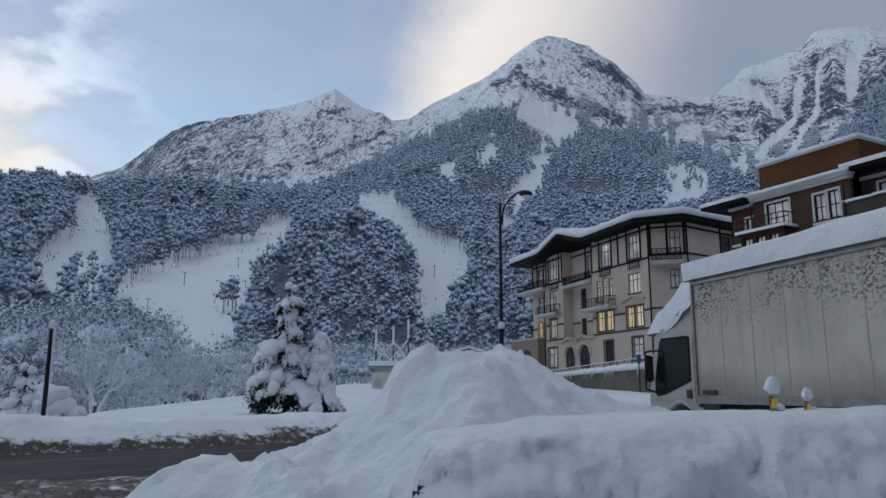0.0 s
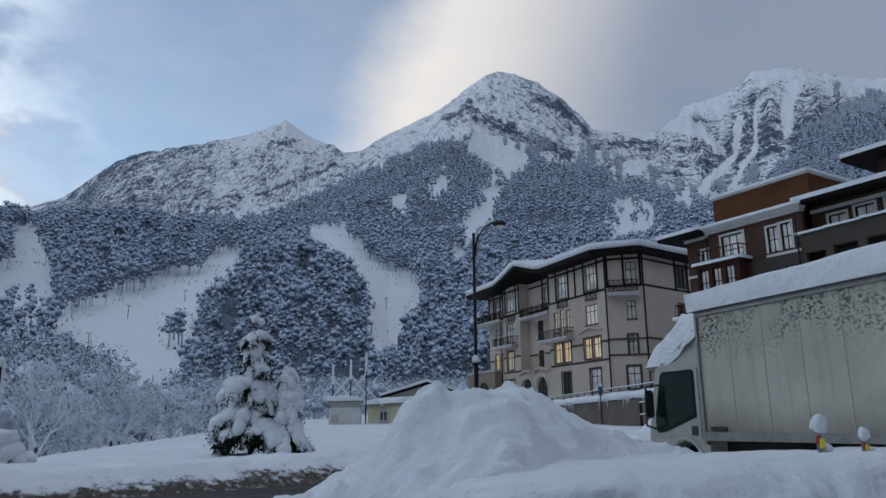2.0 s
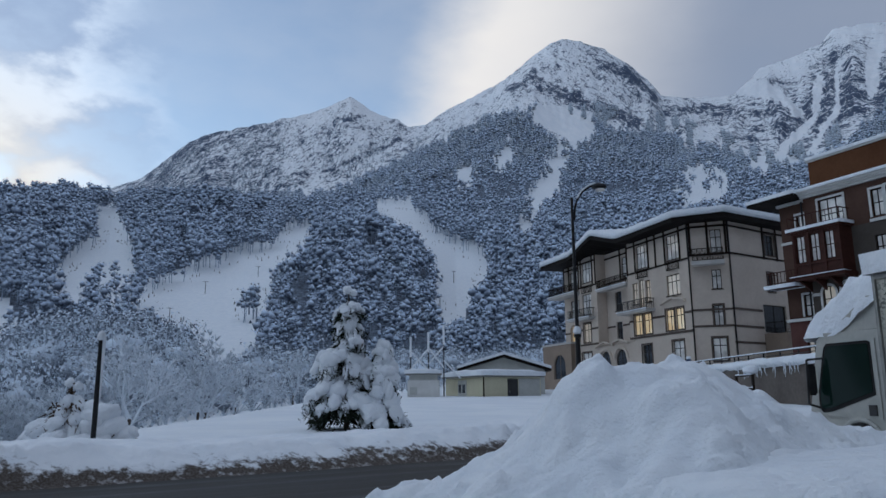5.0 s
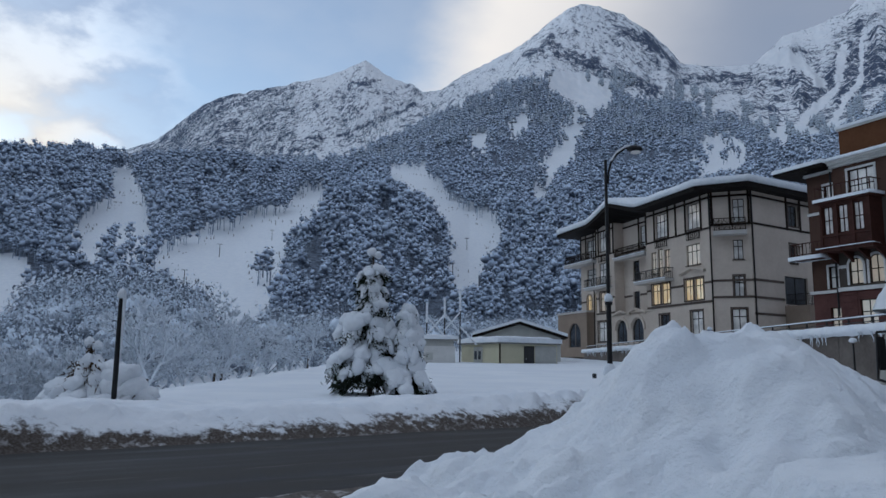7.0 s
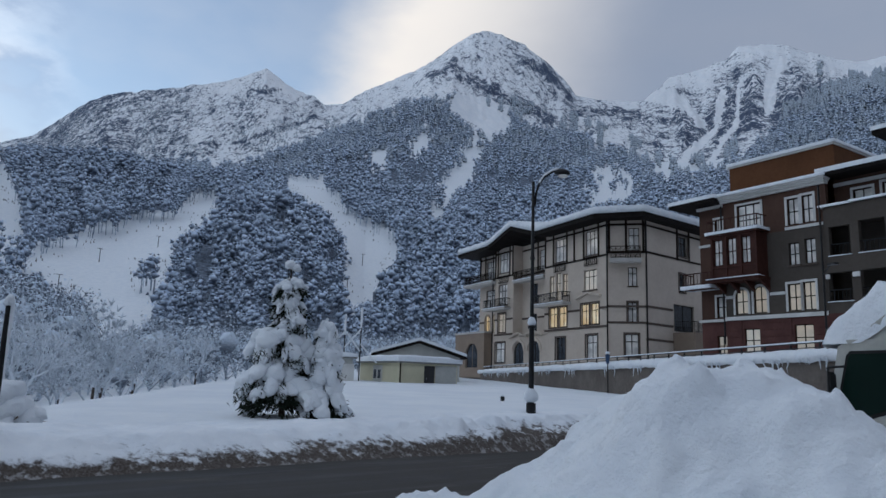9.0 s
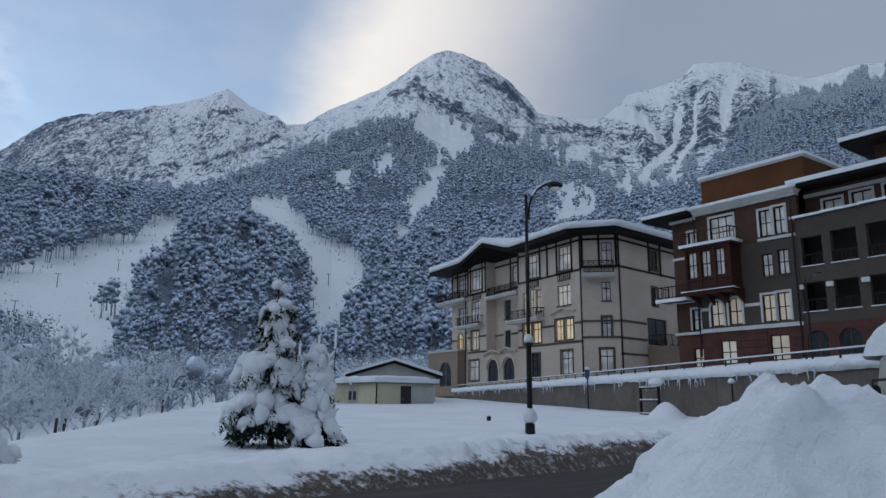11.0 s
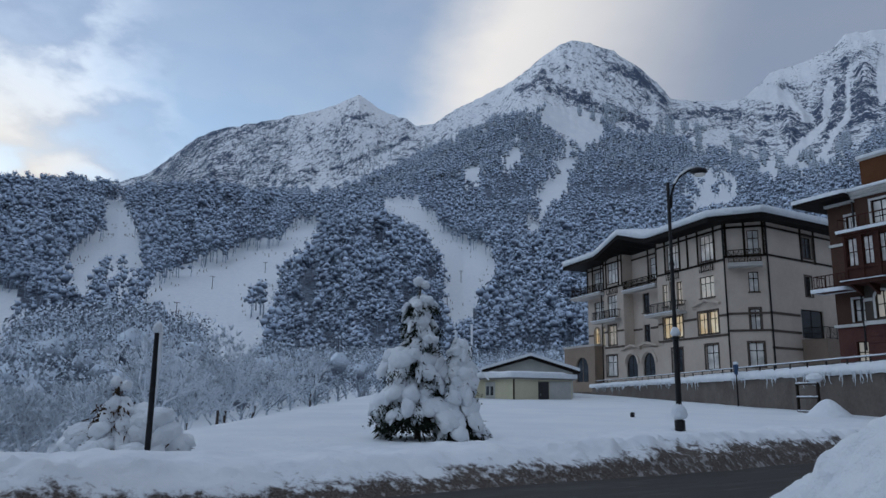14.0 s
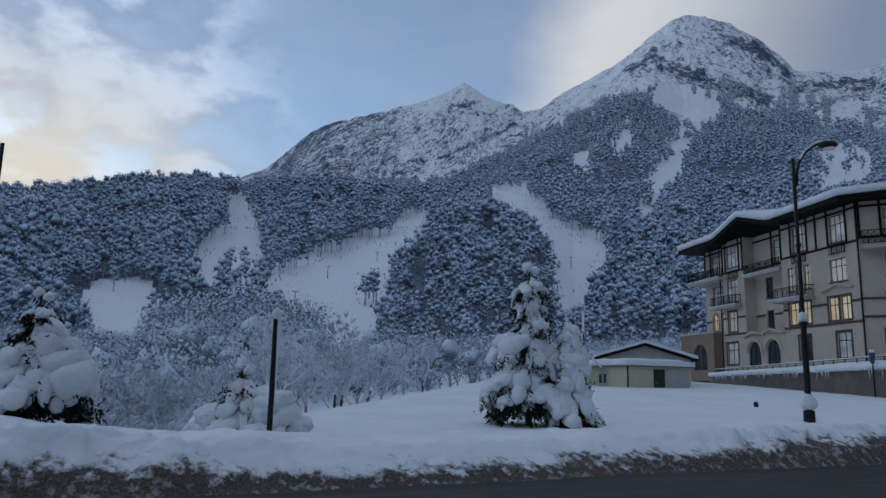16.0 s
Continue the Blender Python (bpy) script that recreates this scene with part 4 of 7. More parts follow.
def snow_slab(bm, x0, x1, y0, y1, z, h, step=0.5, seed=1, over=0.06):
    """Snow lying on a flat top: rounded shoulders and an uneven crest, bulging a little over the edge."""
    nx, ny = max(2, int((x1 - x0) / step)), max(2, int((y1 - y0) / step))
    nx, ny = min(nx, 60), min(ny, 24)
    grid = []
    for i in range(nx + 1):
        row = []
        for j in range(ny + 1):
            fx, fy = i / nx, j / ny
            x, y = x0 - over + (x1 - x0 + 2 * over) * fx, y0 - over + (y1 - y0 + 2 * over) * fy
            e = 0.0 if i in (0, nx) or j in (0, ny) else 1.0
            row.append(bm.verts.new((x, y, z + (h * (0.92 + 0.16 * noise.noise(Vector((x * 0.9, y * 0.9, seed)))) if e else -0.02))))
        grid.append(row)
    for i in range(nx):
        for j in range(ny):
            bm.faces.new((grid[i][j], grid[i + 1][j], grid[i + 1][j + 1], grid[i][j + 1]))
    # pull the first rows in towards the rim for a round shoulder
    for i in range(1, nx):
        for j in range(1, ny):
            if i == 1:
                grid[i][j].co.x = x0 - over * 1.2
            if i == nx - 1:
                grid[i][j].co.x = x1 + over * 1.2
            if j == 1:
                grid[i][j].co.y = y0 - over * 1.2
            if j == ny - 1:
                grid[i][j].co.y = y1 + over * 1.2
            if i in (1, nx - 1) or j in (1, ny - 1):
                grid[i][j].co.z = z + h * 0.62 + 0.06 * noise.noise(Vector((i, j, seed)))
    return bm


# ---- house fronts ----
def face_frame(x, y, degrees):
    """The frame of a house front: origin at its right-hand end, x to the left along it, y out of it, z up."""
    return pose(x, y, 0, 0, 0, degrees)


def wall_with_holes(s0, s1, z0, z1, holes, y0, depth=0.35):
    """A wall from s0 to s1 with openings (s0, s1, z0, z1) through it; y0 is its outer face."""
    bm = bmesh.new()
    ss = sorted({s0, s1, *[v for h in holes for v in h[:2] if s0 < v < s1]})
    zs = sorted({z0, z1, *[v for h in holes for v in h[2:4] if z0 < v < z1]})
    for a, b in zip(ss, ss[1:]):
        for c, d in zip(zs, zs[1:]):
            ms, mz = (a + b) / 2, (c + d) / 2
            if any(h[0] < ms < h[1] and h[2] < mz < h[3] for h in holes):
                continue
            for y in (y0, y0 - depth):
                bm.faces.new([bm.verts.new((s, y, z)) for s, z in ((a, c), (b, c), (b, d), (a, d))][:: 1 if y != y0 else -1])
    rims = [(s0, s1, z0, z1)] + [h[:4] for h in holes]
    for a, b, c, d in rims:
        for (p, q), (r, t) in (((a, c), (b, c)), ((b, c), (b, d)), ((b, d), (a, d)), ((a, d), (a, c))):
            bm.faces.new([bm.verts.new(v) for v in ((p, y0, q), (r, y0, t), (r, y0 - depth, t), (p, y0 - depth, q))])
    bmesh.ops.remove_doubles(bm, verts=bm.verts[:], dist=0.001)
    return bm


def make_window(house, m, s0, s1, z0, z1, y=0.0, cols=2, rows=3, frame_mat=None, pane=None, trim=None, arch=False, sill=True, around=None):
    """A window set into its opening: sash frame with bars, glass, and a trim round it where there is one."""
    w = 0.07
    yf = y - 0.16
    xs = [s0 + (s1 - s0) * k / cols for k in range(cols + 1)]
    zs = [z0] + [z0 + (z1 - z0) * k / rows for k in range(1, rows) if not (rows == 3 and k == 1)] + [z1]
    lights = []
    for a, b in zip(xs, xs[1:]):
        for c, d in zip(zs, zs[1:]):
            lights.append((a + (w if a == s0 else 0.04), b - (w if b == s1 else 0.04), c + (w if c == z0 else 0.035), d - (w if d == z1 else 0.035)))
    bm = wall_with_holes(s0, s1, z0, z1, lights, yf, 0.06)
    win = part("window", bm, frame_mat or TIMBER, house)
    win.matrix_basis = m
    r, cx, n = (s1 - s0) / 2, (s0 + s1) / 2, 8
    turn = [math.pi / 2 * i / n for i in range(n + 1)]
    if arch:
        # the wall closes the corners above the arch
        bm = bmesh.new()
        for sgn in (-1, 1):
            pts = [(cx + sgn * r * math.cos(t), z1 - r + r * math.sin(t)) for t in turn]
            for p, q in zip(pts, pts[1:]):
                bm.faces.new([bm.verts.new(v) for v in ((p[0], y - 0.01, p[1]), (q[0], y - 0.01, q[1]), (q[0], y - 0.01, z1), (p[0], y - 0.01, z1))])
                bm.faces.new([bm.verts.new(v) for v in ((p[0], y - 0.01, p[1]), (q[0], y - 0.01, q[1]), (q[0], y - 0.2, q[1]), (p[0], y - 0.2, p[1]))])
        part("arch_corner", bm, around or frame_mat or TIMBER, win)
    g = boxed((s0 + 0.02, s1 - 0.02, yf - 0.035, yf - 0.025, z0 + 0.02, z1 - 0.02))
    part("pane", g, pane or GLASS, win)
    if trim:
        t = 0.16
        top = z1 - r if arch else z1 + t
        tb = boxed((s0 - t, s0, y - 0.02, y + 0.05, z0 - 0.02, top), (s1, s1 + t, y - 0.02, y + 0.05, z0 - 0.02, top))
        if arch:
            for sgn in (-1, 1):
                for p, q in zip(turn, turn[1:]):
                    v = [tb.verts.new((cx + sgn * (r + o) * math.cos(a), yy, z1 - r + (r + o) * math.sin(a))) for yy in (y - 0.02, y + 0.05) for a in (p, q) for o in (0, t)]
                    for f in ((4, 5, 7, 6), (1, 3, 7, 5), (0, 4, 6, 2)):
                        tb.faces.new([v[k] for k in f])
        else:
            box(tb, s0, s1, y - 0.02, y + 0.05, z1, z1 + t)
        part("window_trim", tb, trim, win)
    if sill:
        part("window_sill", boxed((s0 - 0.12, s1 + 0.12, y - 0.1, y + 0.10, z0 - 0.10, z0)), trim or BROWN_BAND, win)
    return win


def railing(house, m, s0, s1, y, z0, z1, material, returns=0.0, step=0.22, panel=False):
    bm = bmesh.new()
    box(bm, s0, s1, y - 0.04, y + 0.04, z1 - 0.07, z1)
    box(bm, s0, s1, y - 0.03, y + 0.03, z0 + 0.06, z0 + 0.12)
    k = int((s1 - s0) / step)
    for i in range(k + 1):
        s = s0 + (s1 - s0) * i / k
        r = 0.035 if i % 5 == 0 else 0.016
        box(bm, s - r, s + r, y - r, y + r, z0, z1 - 0.07)
    if panel:
        for i in range(0, k - 1, 2):
            a, b = s0 + (s1 - s0) * i / k, s0 + (s1 - s0) * (i + 2) / k
            tube(bm, (a, y, z0 + 0.12), (b, y, z1 - 0.1), 0.02, n=4, caps=False), tube(bm, (b, y, z0 + 0.12), (a, y, z1 - 0.1), 0.02, n=4, caps=False)
    if returns:
        for s in (s0, s1):
            box(bm, s - 0.04, s + 0.04, y - returns, y, z1 - 0.07, z1)
            for i in range(1, int(returns / step) + 1):
                box(bm, s - 0.016, s + 0.016, y - i * step - 0.016, y - i * step + 0.016, z0, z1 - 0.07)
    ob = part("railing", bm, material, house)
    ob.matrix_basis = m
    return ob


def placed(ob, m):
    ob.matrix_basis = m
    return ob


def beige_hotel():
    house = thing("hotel", pose(0, 0, 0), "beige stuccoed hotel of four storeys under a snowy hipped roof", "hotel")
    F = face_frame(16.72, 68.45, 110)
    base, top = 2.9, 17.95
    H = []
    wins = []

    def w(s0, s1, z0, z1, y=0.0, **k):
        wins.append((s0, s1, z0, z1, y, k))

    # main front, right part, flush
    right = [(1.6, 3.6, 14.7, 17.2), (1.75, 3.85, 11.15, 13.2), (1.45, 2.75, 7.7, 9.8), (3.0, 4.3, 7.7, 9.8), (1.7, 3.5, 4.35, 6.65), (6.9, 8.95, 14.7, 17.2), (6.55, 7.5, 11.0, 13.3), (7.75, 8.7, 10.3, 13.5), (8.95, 9.9, 11.0, 13.3), (6.75, 8.2, 7.7, 9.85), (8.45, 9.9, 7.7, 9.85), (7.0, 8.7, 4.3, 6.6)]
    panes = [CURTAIN, LIT_PALE, LIT, LIT, CURTAIN, CURTAIN, LIT_PALE, LIT_PALE, LIT_PALE, LIT, LIT, GLASS]
    placed(part("wall", wall_with_holes(0, 10.8, base, top, right, 0.0), STUCCO, house), F)
    for k, (h, p) in enumerate(zip(right, panes)):
        make_window(house, F, *h, cols=3 if h[1] - h[0] > 1.9 else 2, pane=p, trim=BROWN_BAND if h[2] < 10 and h[2] > 5 or h[2] < 5 else None)
    # recessed middle part over the entrance arches
    mid = [(11.6, 13.9, 14.6, 17.0), (11.8, 12.7, 11.2, 13.0), (14.2, 15.5, 11.0, 13.2), (11.8, 12.6, 7.75, 9.8), (14.3, 15.5, 7.7, 9.7)]
    placed(part("wall", wall_with_holes(10.8, 17.4, 7.2, top, mid, -1.3), STUCCO, house), F)
    for h, p in zip(mid, (CURTAIN, GLASS, GLASS, LIT_PALE, GLASS)):
        make_window(house, F, *h, y=-1.3, pane=p)
    arches = [(11.75, 13.95, 3.9, 6.45), (15.0, 17.2, 3.9, 6.4)]
    placed(part("wall", wall_with_holes(10.8, 17.4, base, 7.2, arches, 0.0), STUCCO, house), F)
    for a in arches:
        make_window(house, F, *a, arch=True, around=STUCCO, rows=1, sill=False)
        bm = bmesh.new()
        r, cx = (a[1] - a[0]) / 2 + 0.12, (a[0] + a[1]) / 2
        for i in range(12):
            p, q = math.pi * i / 12, math.pi * (i + 1) / 12
            zc = a[3] - r + 0.12
            ring = [(cx + (r + o) * math.cos(t), yy, zc + (r + o) * math.sin(t)) for yy in (0.0, 0.14) for t in (p, q) for o in (0, 0.28)]
            v = [bm.verts.new(c) for c in ring]
            for f in ((4, 5, 7, 6), (1, 3, 7, 5), (0, 4, 6, 2)):
                bm.faces.new([v[j] for j in f])
        placed(part("arch_moulding", bm, STUCCO, house), F)
    placed(part("floor_slab", boxed((10.8, 17.4, -1.35, 0.0, 7.0, 7.2)), STUCCO, house), F)
    for s in (10.8, 17.4):
        placed(part("side_wall", boxed((s - 0.02, s + 0.02, -1.35, -0.01, 7.2, top)), STUCCO, house), F)
    # flush bay
    bay = [(18.4, 20.7, 14.9, 17.4), (18.75, 20.85, 11.0, 13.5), (19.05, 20.75, 7.7, 9.95), (19.1, 21.3, 4.1, 6.5)]
    placed(part("wall", wall_with_holes(17.4, 21.6, base, top, bay, 0.0), STUCCO, house), F)
    for h, p in zip(bay, (CURTAIN, CURTAIN, LIT_PALE, CURTAIN)):
        make_window(house, F, *h, cols=3 if h[2] > 10 else 2, pane=p, trim=BROWN_BAND if h[2] < 10 else None)
    # end bay, set back a little
    end = [(22.5, 25.4, 14.7, 17.0), (22.6, 25.4, 11.1, 13.3), (22.5, 23.6, 7.9, 10.05), (24.3, 25.5, 7.9, 10.1)]
    placed(part("wall", wall_with_holes(21.6, 27.0, base, top, end, -0.9), STUCCO, house), F)
    for h, p in zip(end, (CURTAIN, CURTAIN, LIT, LIT)):
        make_window(house, F, *h, y=-0.9, cols=3 if h[1] - h[0] > 2 else 2, pane=p, arch=p is LIT, around=STUCCO, trim=None if p is not LIT else STUCCO_LOW)
    placed(part("side_wall", boxed((21.57, 21.6, -0.95, -0.01, base, top)), STUCCO, house), F)
    # low terrace at the end
    ta = [(25.2, 28.4, 3.5, 6.6)]
    placed(part("terrace_wall", wall_with_holes(23.6, 31.3, base - 0.6, 7.8, ta, 0.3), STUCCO_LOW, house), F)
    make_window(house, F, *ta[0], y=0.3, arch=True, frame_mat=STUCCO_LOW, rows=1, sill=False)
    placed(part("terrace_floor", boxed((23.5, 31.4, -3.0, 0.4, 7.8, 8.05)), TRIM_PALE, house), F)
    placed(part("terrace_side", boxed((23.6, 23.63, -0.9, 0.28, base, 7.8)), STUCCO_LOW, house), F)
    placed(part("terrace_end", boxed((31.27, 31.3, -3, 0.28, base - 0.6, 7.8)), STUCCO_LOW, house), F)
    placed(part("end_wall", boxed((26.98, 27.0, -11, -0.92, base, top)), STUCCO, house), F)
    # bands: brown string courses and dark timbering of the top storey
    for z in (9.24, 7.72):
        for s0, s1, y in ((0.0, 1.2, 0), (4.55, 6.55, 0), (10.1, 10.8, 0), (17.4, 18.8, 0), (21.0, 21.6, 0), (25.7, 27.0, -0.9), (10.8, 11.6, -1.3), (12.8, 14.1, -1.3), (15.7, 17.4, -1.3)):
            if z < 9:
                s0, s1 = {0.0: (0.0, 10.8), 17.4: (17.4, 21.6)}.get(s0, (s0, s1))
                if s0 not in (0.0, 17.4, 25.7):
                    continue
                zz = 7.42
            else:
                zz = z
            placed(part("string_course", boxed((s0, s1, y, y + 0.06, zz - 0.11, zz + 0.11)), BROWN_BAND, house), F)
    placed(part("string_course", boxed((10.0, 21.6, 0.0, 0.10, 7.12, 7.26)), STUCCO, house), F)
    for z in (14.4, 17.35):
        for s0, s1, y in ((0.0, 10.8, 0), (17.4, 21.6, 0), (21.6, 27.0, -0.9), (10.8, 17.4, -1.3)):
            placed(part("timber_rail", boxed((s0, s1, y, y + 0.09, z - 0.09, z + 0.09)), TIMBER, house), F)
    for s, y in ((0.1, 0), (1.4, 0), (3.8, 0), (5.4, 0), (6.7, 0), (9.15, 0), (10.7, 0), (11.4, -1.3), (14.1, -1.3), (17.5, 0), (18.2, 0), (20.9, 0), (21.5, 0), (22.3, -0.9), (25.6, -0.9), (26.9, -0.9)):
        placed(part("timber_post", boxed((s - 0.09, s + 0.09, y + 0.003, y + 0.10, 14.3, top)), TIMBER, house), F)
    # lattice panels under the top windows
    for s0, s1 in ((1.6, 3.6), (6.9, 8.95), (18.4, 20.7)):
        railing(house, F, s0, s1, 0.14, 13.6, 14.5, TIMBER, step=0.3, panel=True)
    # balconies
    for s0, s1, y, z, d, mat in ((6.0, 11.6, 0.0, 9.95, 1.1, IRON), (17.9, 23.2, 0.0, 10.35, 0.9, IRON), (10.9, 17.3, -0.4, 13.35, 0.6, TIMBER), (21.4, 28.6, -0.9, 13.8, 1.6, TIMBER)):
        placed(part("balcony_slab", boxed((s0, s1, y - 0.3, y + d, z, z + 0.28)), TRIM_PALE, house, "pale balcony slab"), F)
        railing(house, F, s0 + 0.1, s1 - 0.1, y + d - 0.08, z + 0.28, z + 1.35, mat, d - 0.1, panel=mat is TIMBER)
        sn = bmesh.new()
        snow_slab(sn, s0, s1, y + d - 0.35, y + d, z + 0.28, 0.10, 0.4, 5)
        placed(part("balcony_snow", sn, SNOW, house, "", True), F)
    # low pediments
    for cx, z, hw in ((3.0, 10.35, 2.0), (16.0, 6.9, 1.9), (13.0, 7.0, 1.9)):
        bm = bmesh.new()
        for a, b in (((cx - hw, z), (cx, z + 0.45)), ((cx, z + 0.45), (cx + hw, z))):
            v = [bm.verts.new(c) for c in ((a[0], 0, a[1]), (b[0], 0, b[1]), (b[0], 0, b[1] + 0.2), (a[0], 0, a[1] + 0.2), (a[0], 0.3, a[1]), (b[0], 0.3, b[1]), (b[0], 0.3, b[1] + 0.2), (a[0], 0.3, a[1] + 0.2))]
            for f in ((4, 5, 6, 7), (0, 4, 7, 3), (3, 7, 6, 2), (0, 1, 5, 4), (1, 2, 6, 5)):
                bm.faces.new([v[j] for j in f])
        placed(part("pediment", bm, STUCCO, house), F)
    # rain pipes
    for s, y in ((0.0, 0.12), (22.0, 0.1)):
        bm = bmesh.new()
        tube(bm, (s, y, base + 0.4), (s, y, top - 0.3), 0.075, n=8)
        placed(part("rain_pipe", bm, IRON, house), F)

    # the narrow front at the corner
    G = face_frame(20.0, 67.27, 160.2)
    L = 3.49
    hol = [(0.5, 1.5, 14.75, 17.0), (0.75, 1.6, 11.25, 13.1), (0.8, 1.65, 7.8, 9.7), (0.7, 1.95, 4.5, 6.65)]
    placed(part("wall", wall_with_holes(0, L, base, top, hol, 0.0), STUCCO, house), G)
    for h, p in zip(hol, (CURTAIN, CURTAIN, CURTAIN, CURTAIN)):
        make_window(house, G, *h, pane=p, trim=BROWN_BAND if h[2] < 10 else None)
    for z in (9.3, 7.75, 14.6, 17.35):
        placed(part("string_course", boxed((0, L, 0.0, 0.07, z - 0.1, z + 0.1)), TIMBER if z > 10 else BROWN_BAND, house), G)
    for s in (0.12, 1.75, 3.37):
        placed(part("timber_post", boxed((s - 0.11, s + 0.11, 0.003, 0.11, 14.5, top)), TIMBER, house), G)
    placed(part("balcony_slab", boxed((0.35, 3.3, 0, 1.1, 13.5, 13.85)), TRIM_PALE, house), G)
    railing(house, G, 0.45, 3.2, 1.0, 13.85, 15.05, TIMBER, 0.9, panel=True)

    # the flank
    K = face_frame(20.0 + 13 * math.cos(radians(34)), 67.27 + 13 * math.sin(radians(34)), 214)
    hol = [(5.5, 7.1, 15.0, 17.1), (6.05, 7.1, 11.3, 13.2), (4.5, 8.2, 7.3, 10.0)]
    placed(part("wall", wall_with_holes(0, 13, base, top, hol, 0.0), STUCCO, house), K)
    for h in hol[:2]:
        make_window(house, K, *h, trim=BROWN_BAND)
    make_window(house, K, *hol[2], rows=1, sill=False, frame_mat=SOFFIT)
    for z in (9.35, 7.72, 6.2):
        placed(part("string_course", boxed((8.4, 13, 0.0, 0.06, z - 0.11, z + 0.11)), BROWN_BAND, house), K)
    for z in (14.65, 17.3):
        placed(part("timber_rail", boxed((0, 13, 0.0, 0.08, z - 0.09, z + 0.09)), TIMBER, house), K)
    for s in (12.88, 7.4, 5.2):
        placed(part("timber_post", boxed((s - 0.1, s + 0.1, 0.003, 0.10, 14.5, top)), TIMBER, house), K)
    placed(part("porch", boxed((2.0, 8.4, 0.0, 2.4, base, 7.1)), STUCCO_LOW, house), K)
    railing(house, K, 2.1, 8.3, 2.3, 7.1, 8.2, IRON, 2.1)
    bm = bmesh.new()
    tube(bm, (12.9, 0.1, base + 0.4), (12.9, 0.1, top - 0.3), 0.075, n=8)
    placed(part("rain_pipe", bm, IRON, house), K)

    # roof: wide eaves, a low cross gable over the recess, deep snow on top
    def corner(m, s, y):
        return (m @ Vector((s, y, 0))).to_2d()

    a, b, c = corner(F, 28.6, 1.7), corner(F, -0.2, 1.9), corner(G, 0.1, 2.0)
    e, f = corner(K, 0, 1.6), corner(F, 28.6, -12.5)
    outline = [a, b, c, e, f]
    ridge1, ridge2 = corner(F, 21, -6), corner(F, 4, -5.5)

    def roof_mesh(z0, z1, grow, ridge_z, mat, name, smooth_it=False, drop=0.0):
        bm = bmesh.new()
        mid = sum(outline, Vector((0, 0))) / len(outline)
        lo, hi = [], []
        for i, p in enumerate(outline):
            q = outline[(i + 1) % len(outline)]
            steps = 26 if (q - p).length > 20 else 10
            for k in range(steps):
                r = p.lerp(q, k / steps)
                out = (r - mid).normalized() * grow
                bump_z = 0.0
                if i == 0:
                    s = 28.6 - 28.8 * k / steps
                    bump_z = max(0.0, 1 - abs(s - 15.4) / 5.2) * 1.55
                wob = 0.07 * noise.noise(Vector((r.x * 0.8, r.y * 0.8, 3))) if smooth_it else 0
                lo.append(bm.verts.new((r.x + out.x, r.y + out.y, z0 + bump_z - drop)))
                hi.append(bm.verts.new((r.x + out.x * (0.6 if smooth_it else 1), r.y + out.y * (0.6 if smooth_it else 1), z1 + bump_z + wob)))
        n = len(lo)
        tops = []
        for i in range(n):
            p = hi[i].co
            t = ridge1.lerp(ridge2, min(1, max(0, (p.to_2d() - ridge1).dot(ridge2 - ridge1) / (ridge2 - ridge1).length_squared)))
            tops.append(bm.verts.new((t.x * 0.55 + p.x * 0.45, t.y * 0.55 + p.y * 0.45, (z1 * 0.5 + ridge_z * 0.5) + (p.z - z1) * 0.55)))
        apex = [bm.verts.new((*r, ridge_z)) for r in (ridge1, ridge2)]
        for i in range(n):
            j = (i + 1) % n
            bm.faces.new((lo[i], lo[j], hi[j], hi[i]))
            bm.faces.new((hi[i], hi[j], tops[j], tops[i]))
            near = apex[0] if (tops[i].co.to_2d() - ridge1).length < (tops[i].co.to_2d() - ridge2).length else apex[1]
            near2 = apex[0] if (tops[j].co.to_2d() - ridge1).length < (tops[j].co.to_2d() - ridge2).length else apex[1]
            bm.faces.new((tops[i], tops[j], near)) if near is near2 else bm.faces.new((tops[i], tops[j], near2, near))
        bm.faces.new(lo[::-1])
        bmesh.ops.triangulate(bm, faces=bm.faces[:])
        return part(name, bm, mat, house, "", smooth_it)

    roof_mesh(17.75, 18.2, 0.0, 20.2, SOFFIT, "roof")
    roof_mesh(18.22, 18.86, 0.12, 20.9, SNOW, "roof_snow", True)
    return house


beige_hotel()


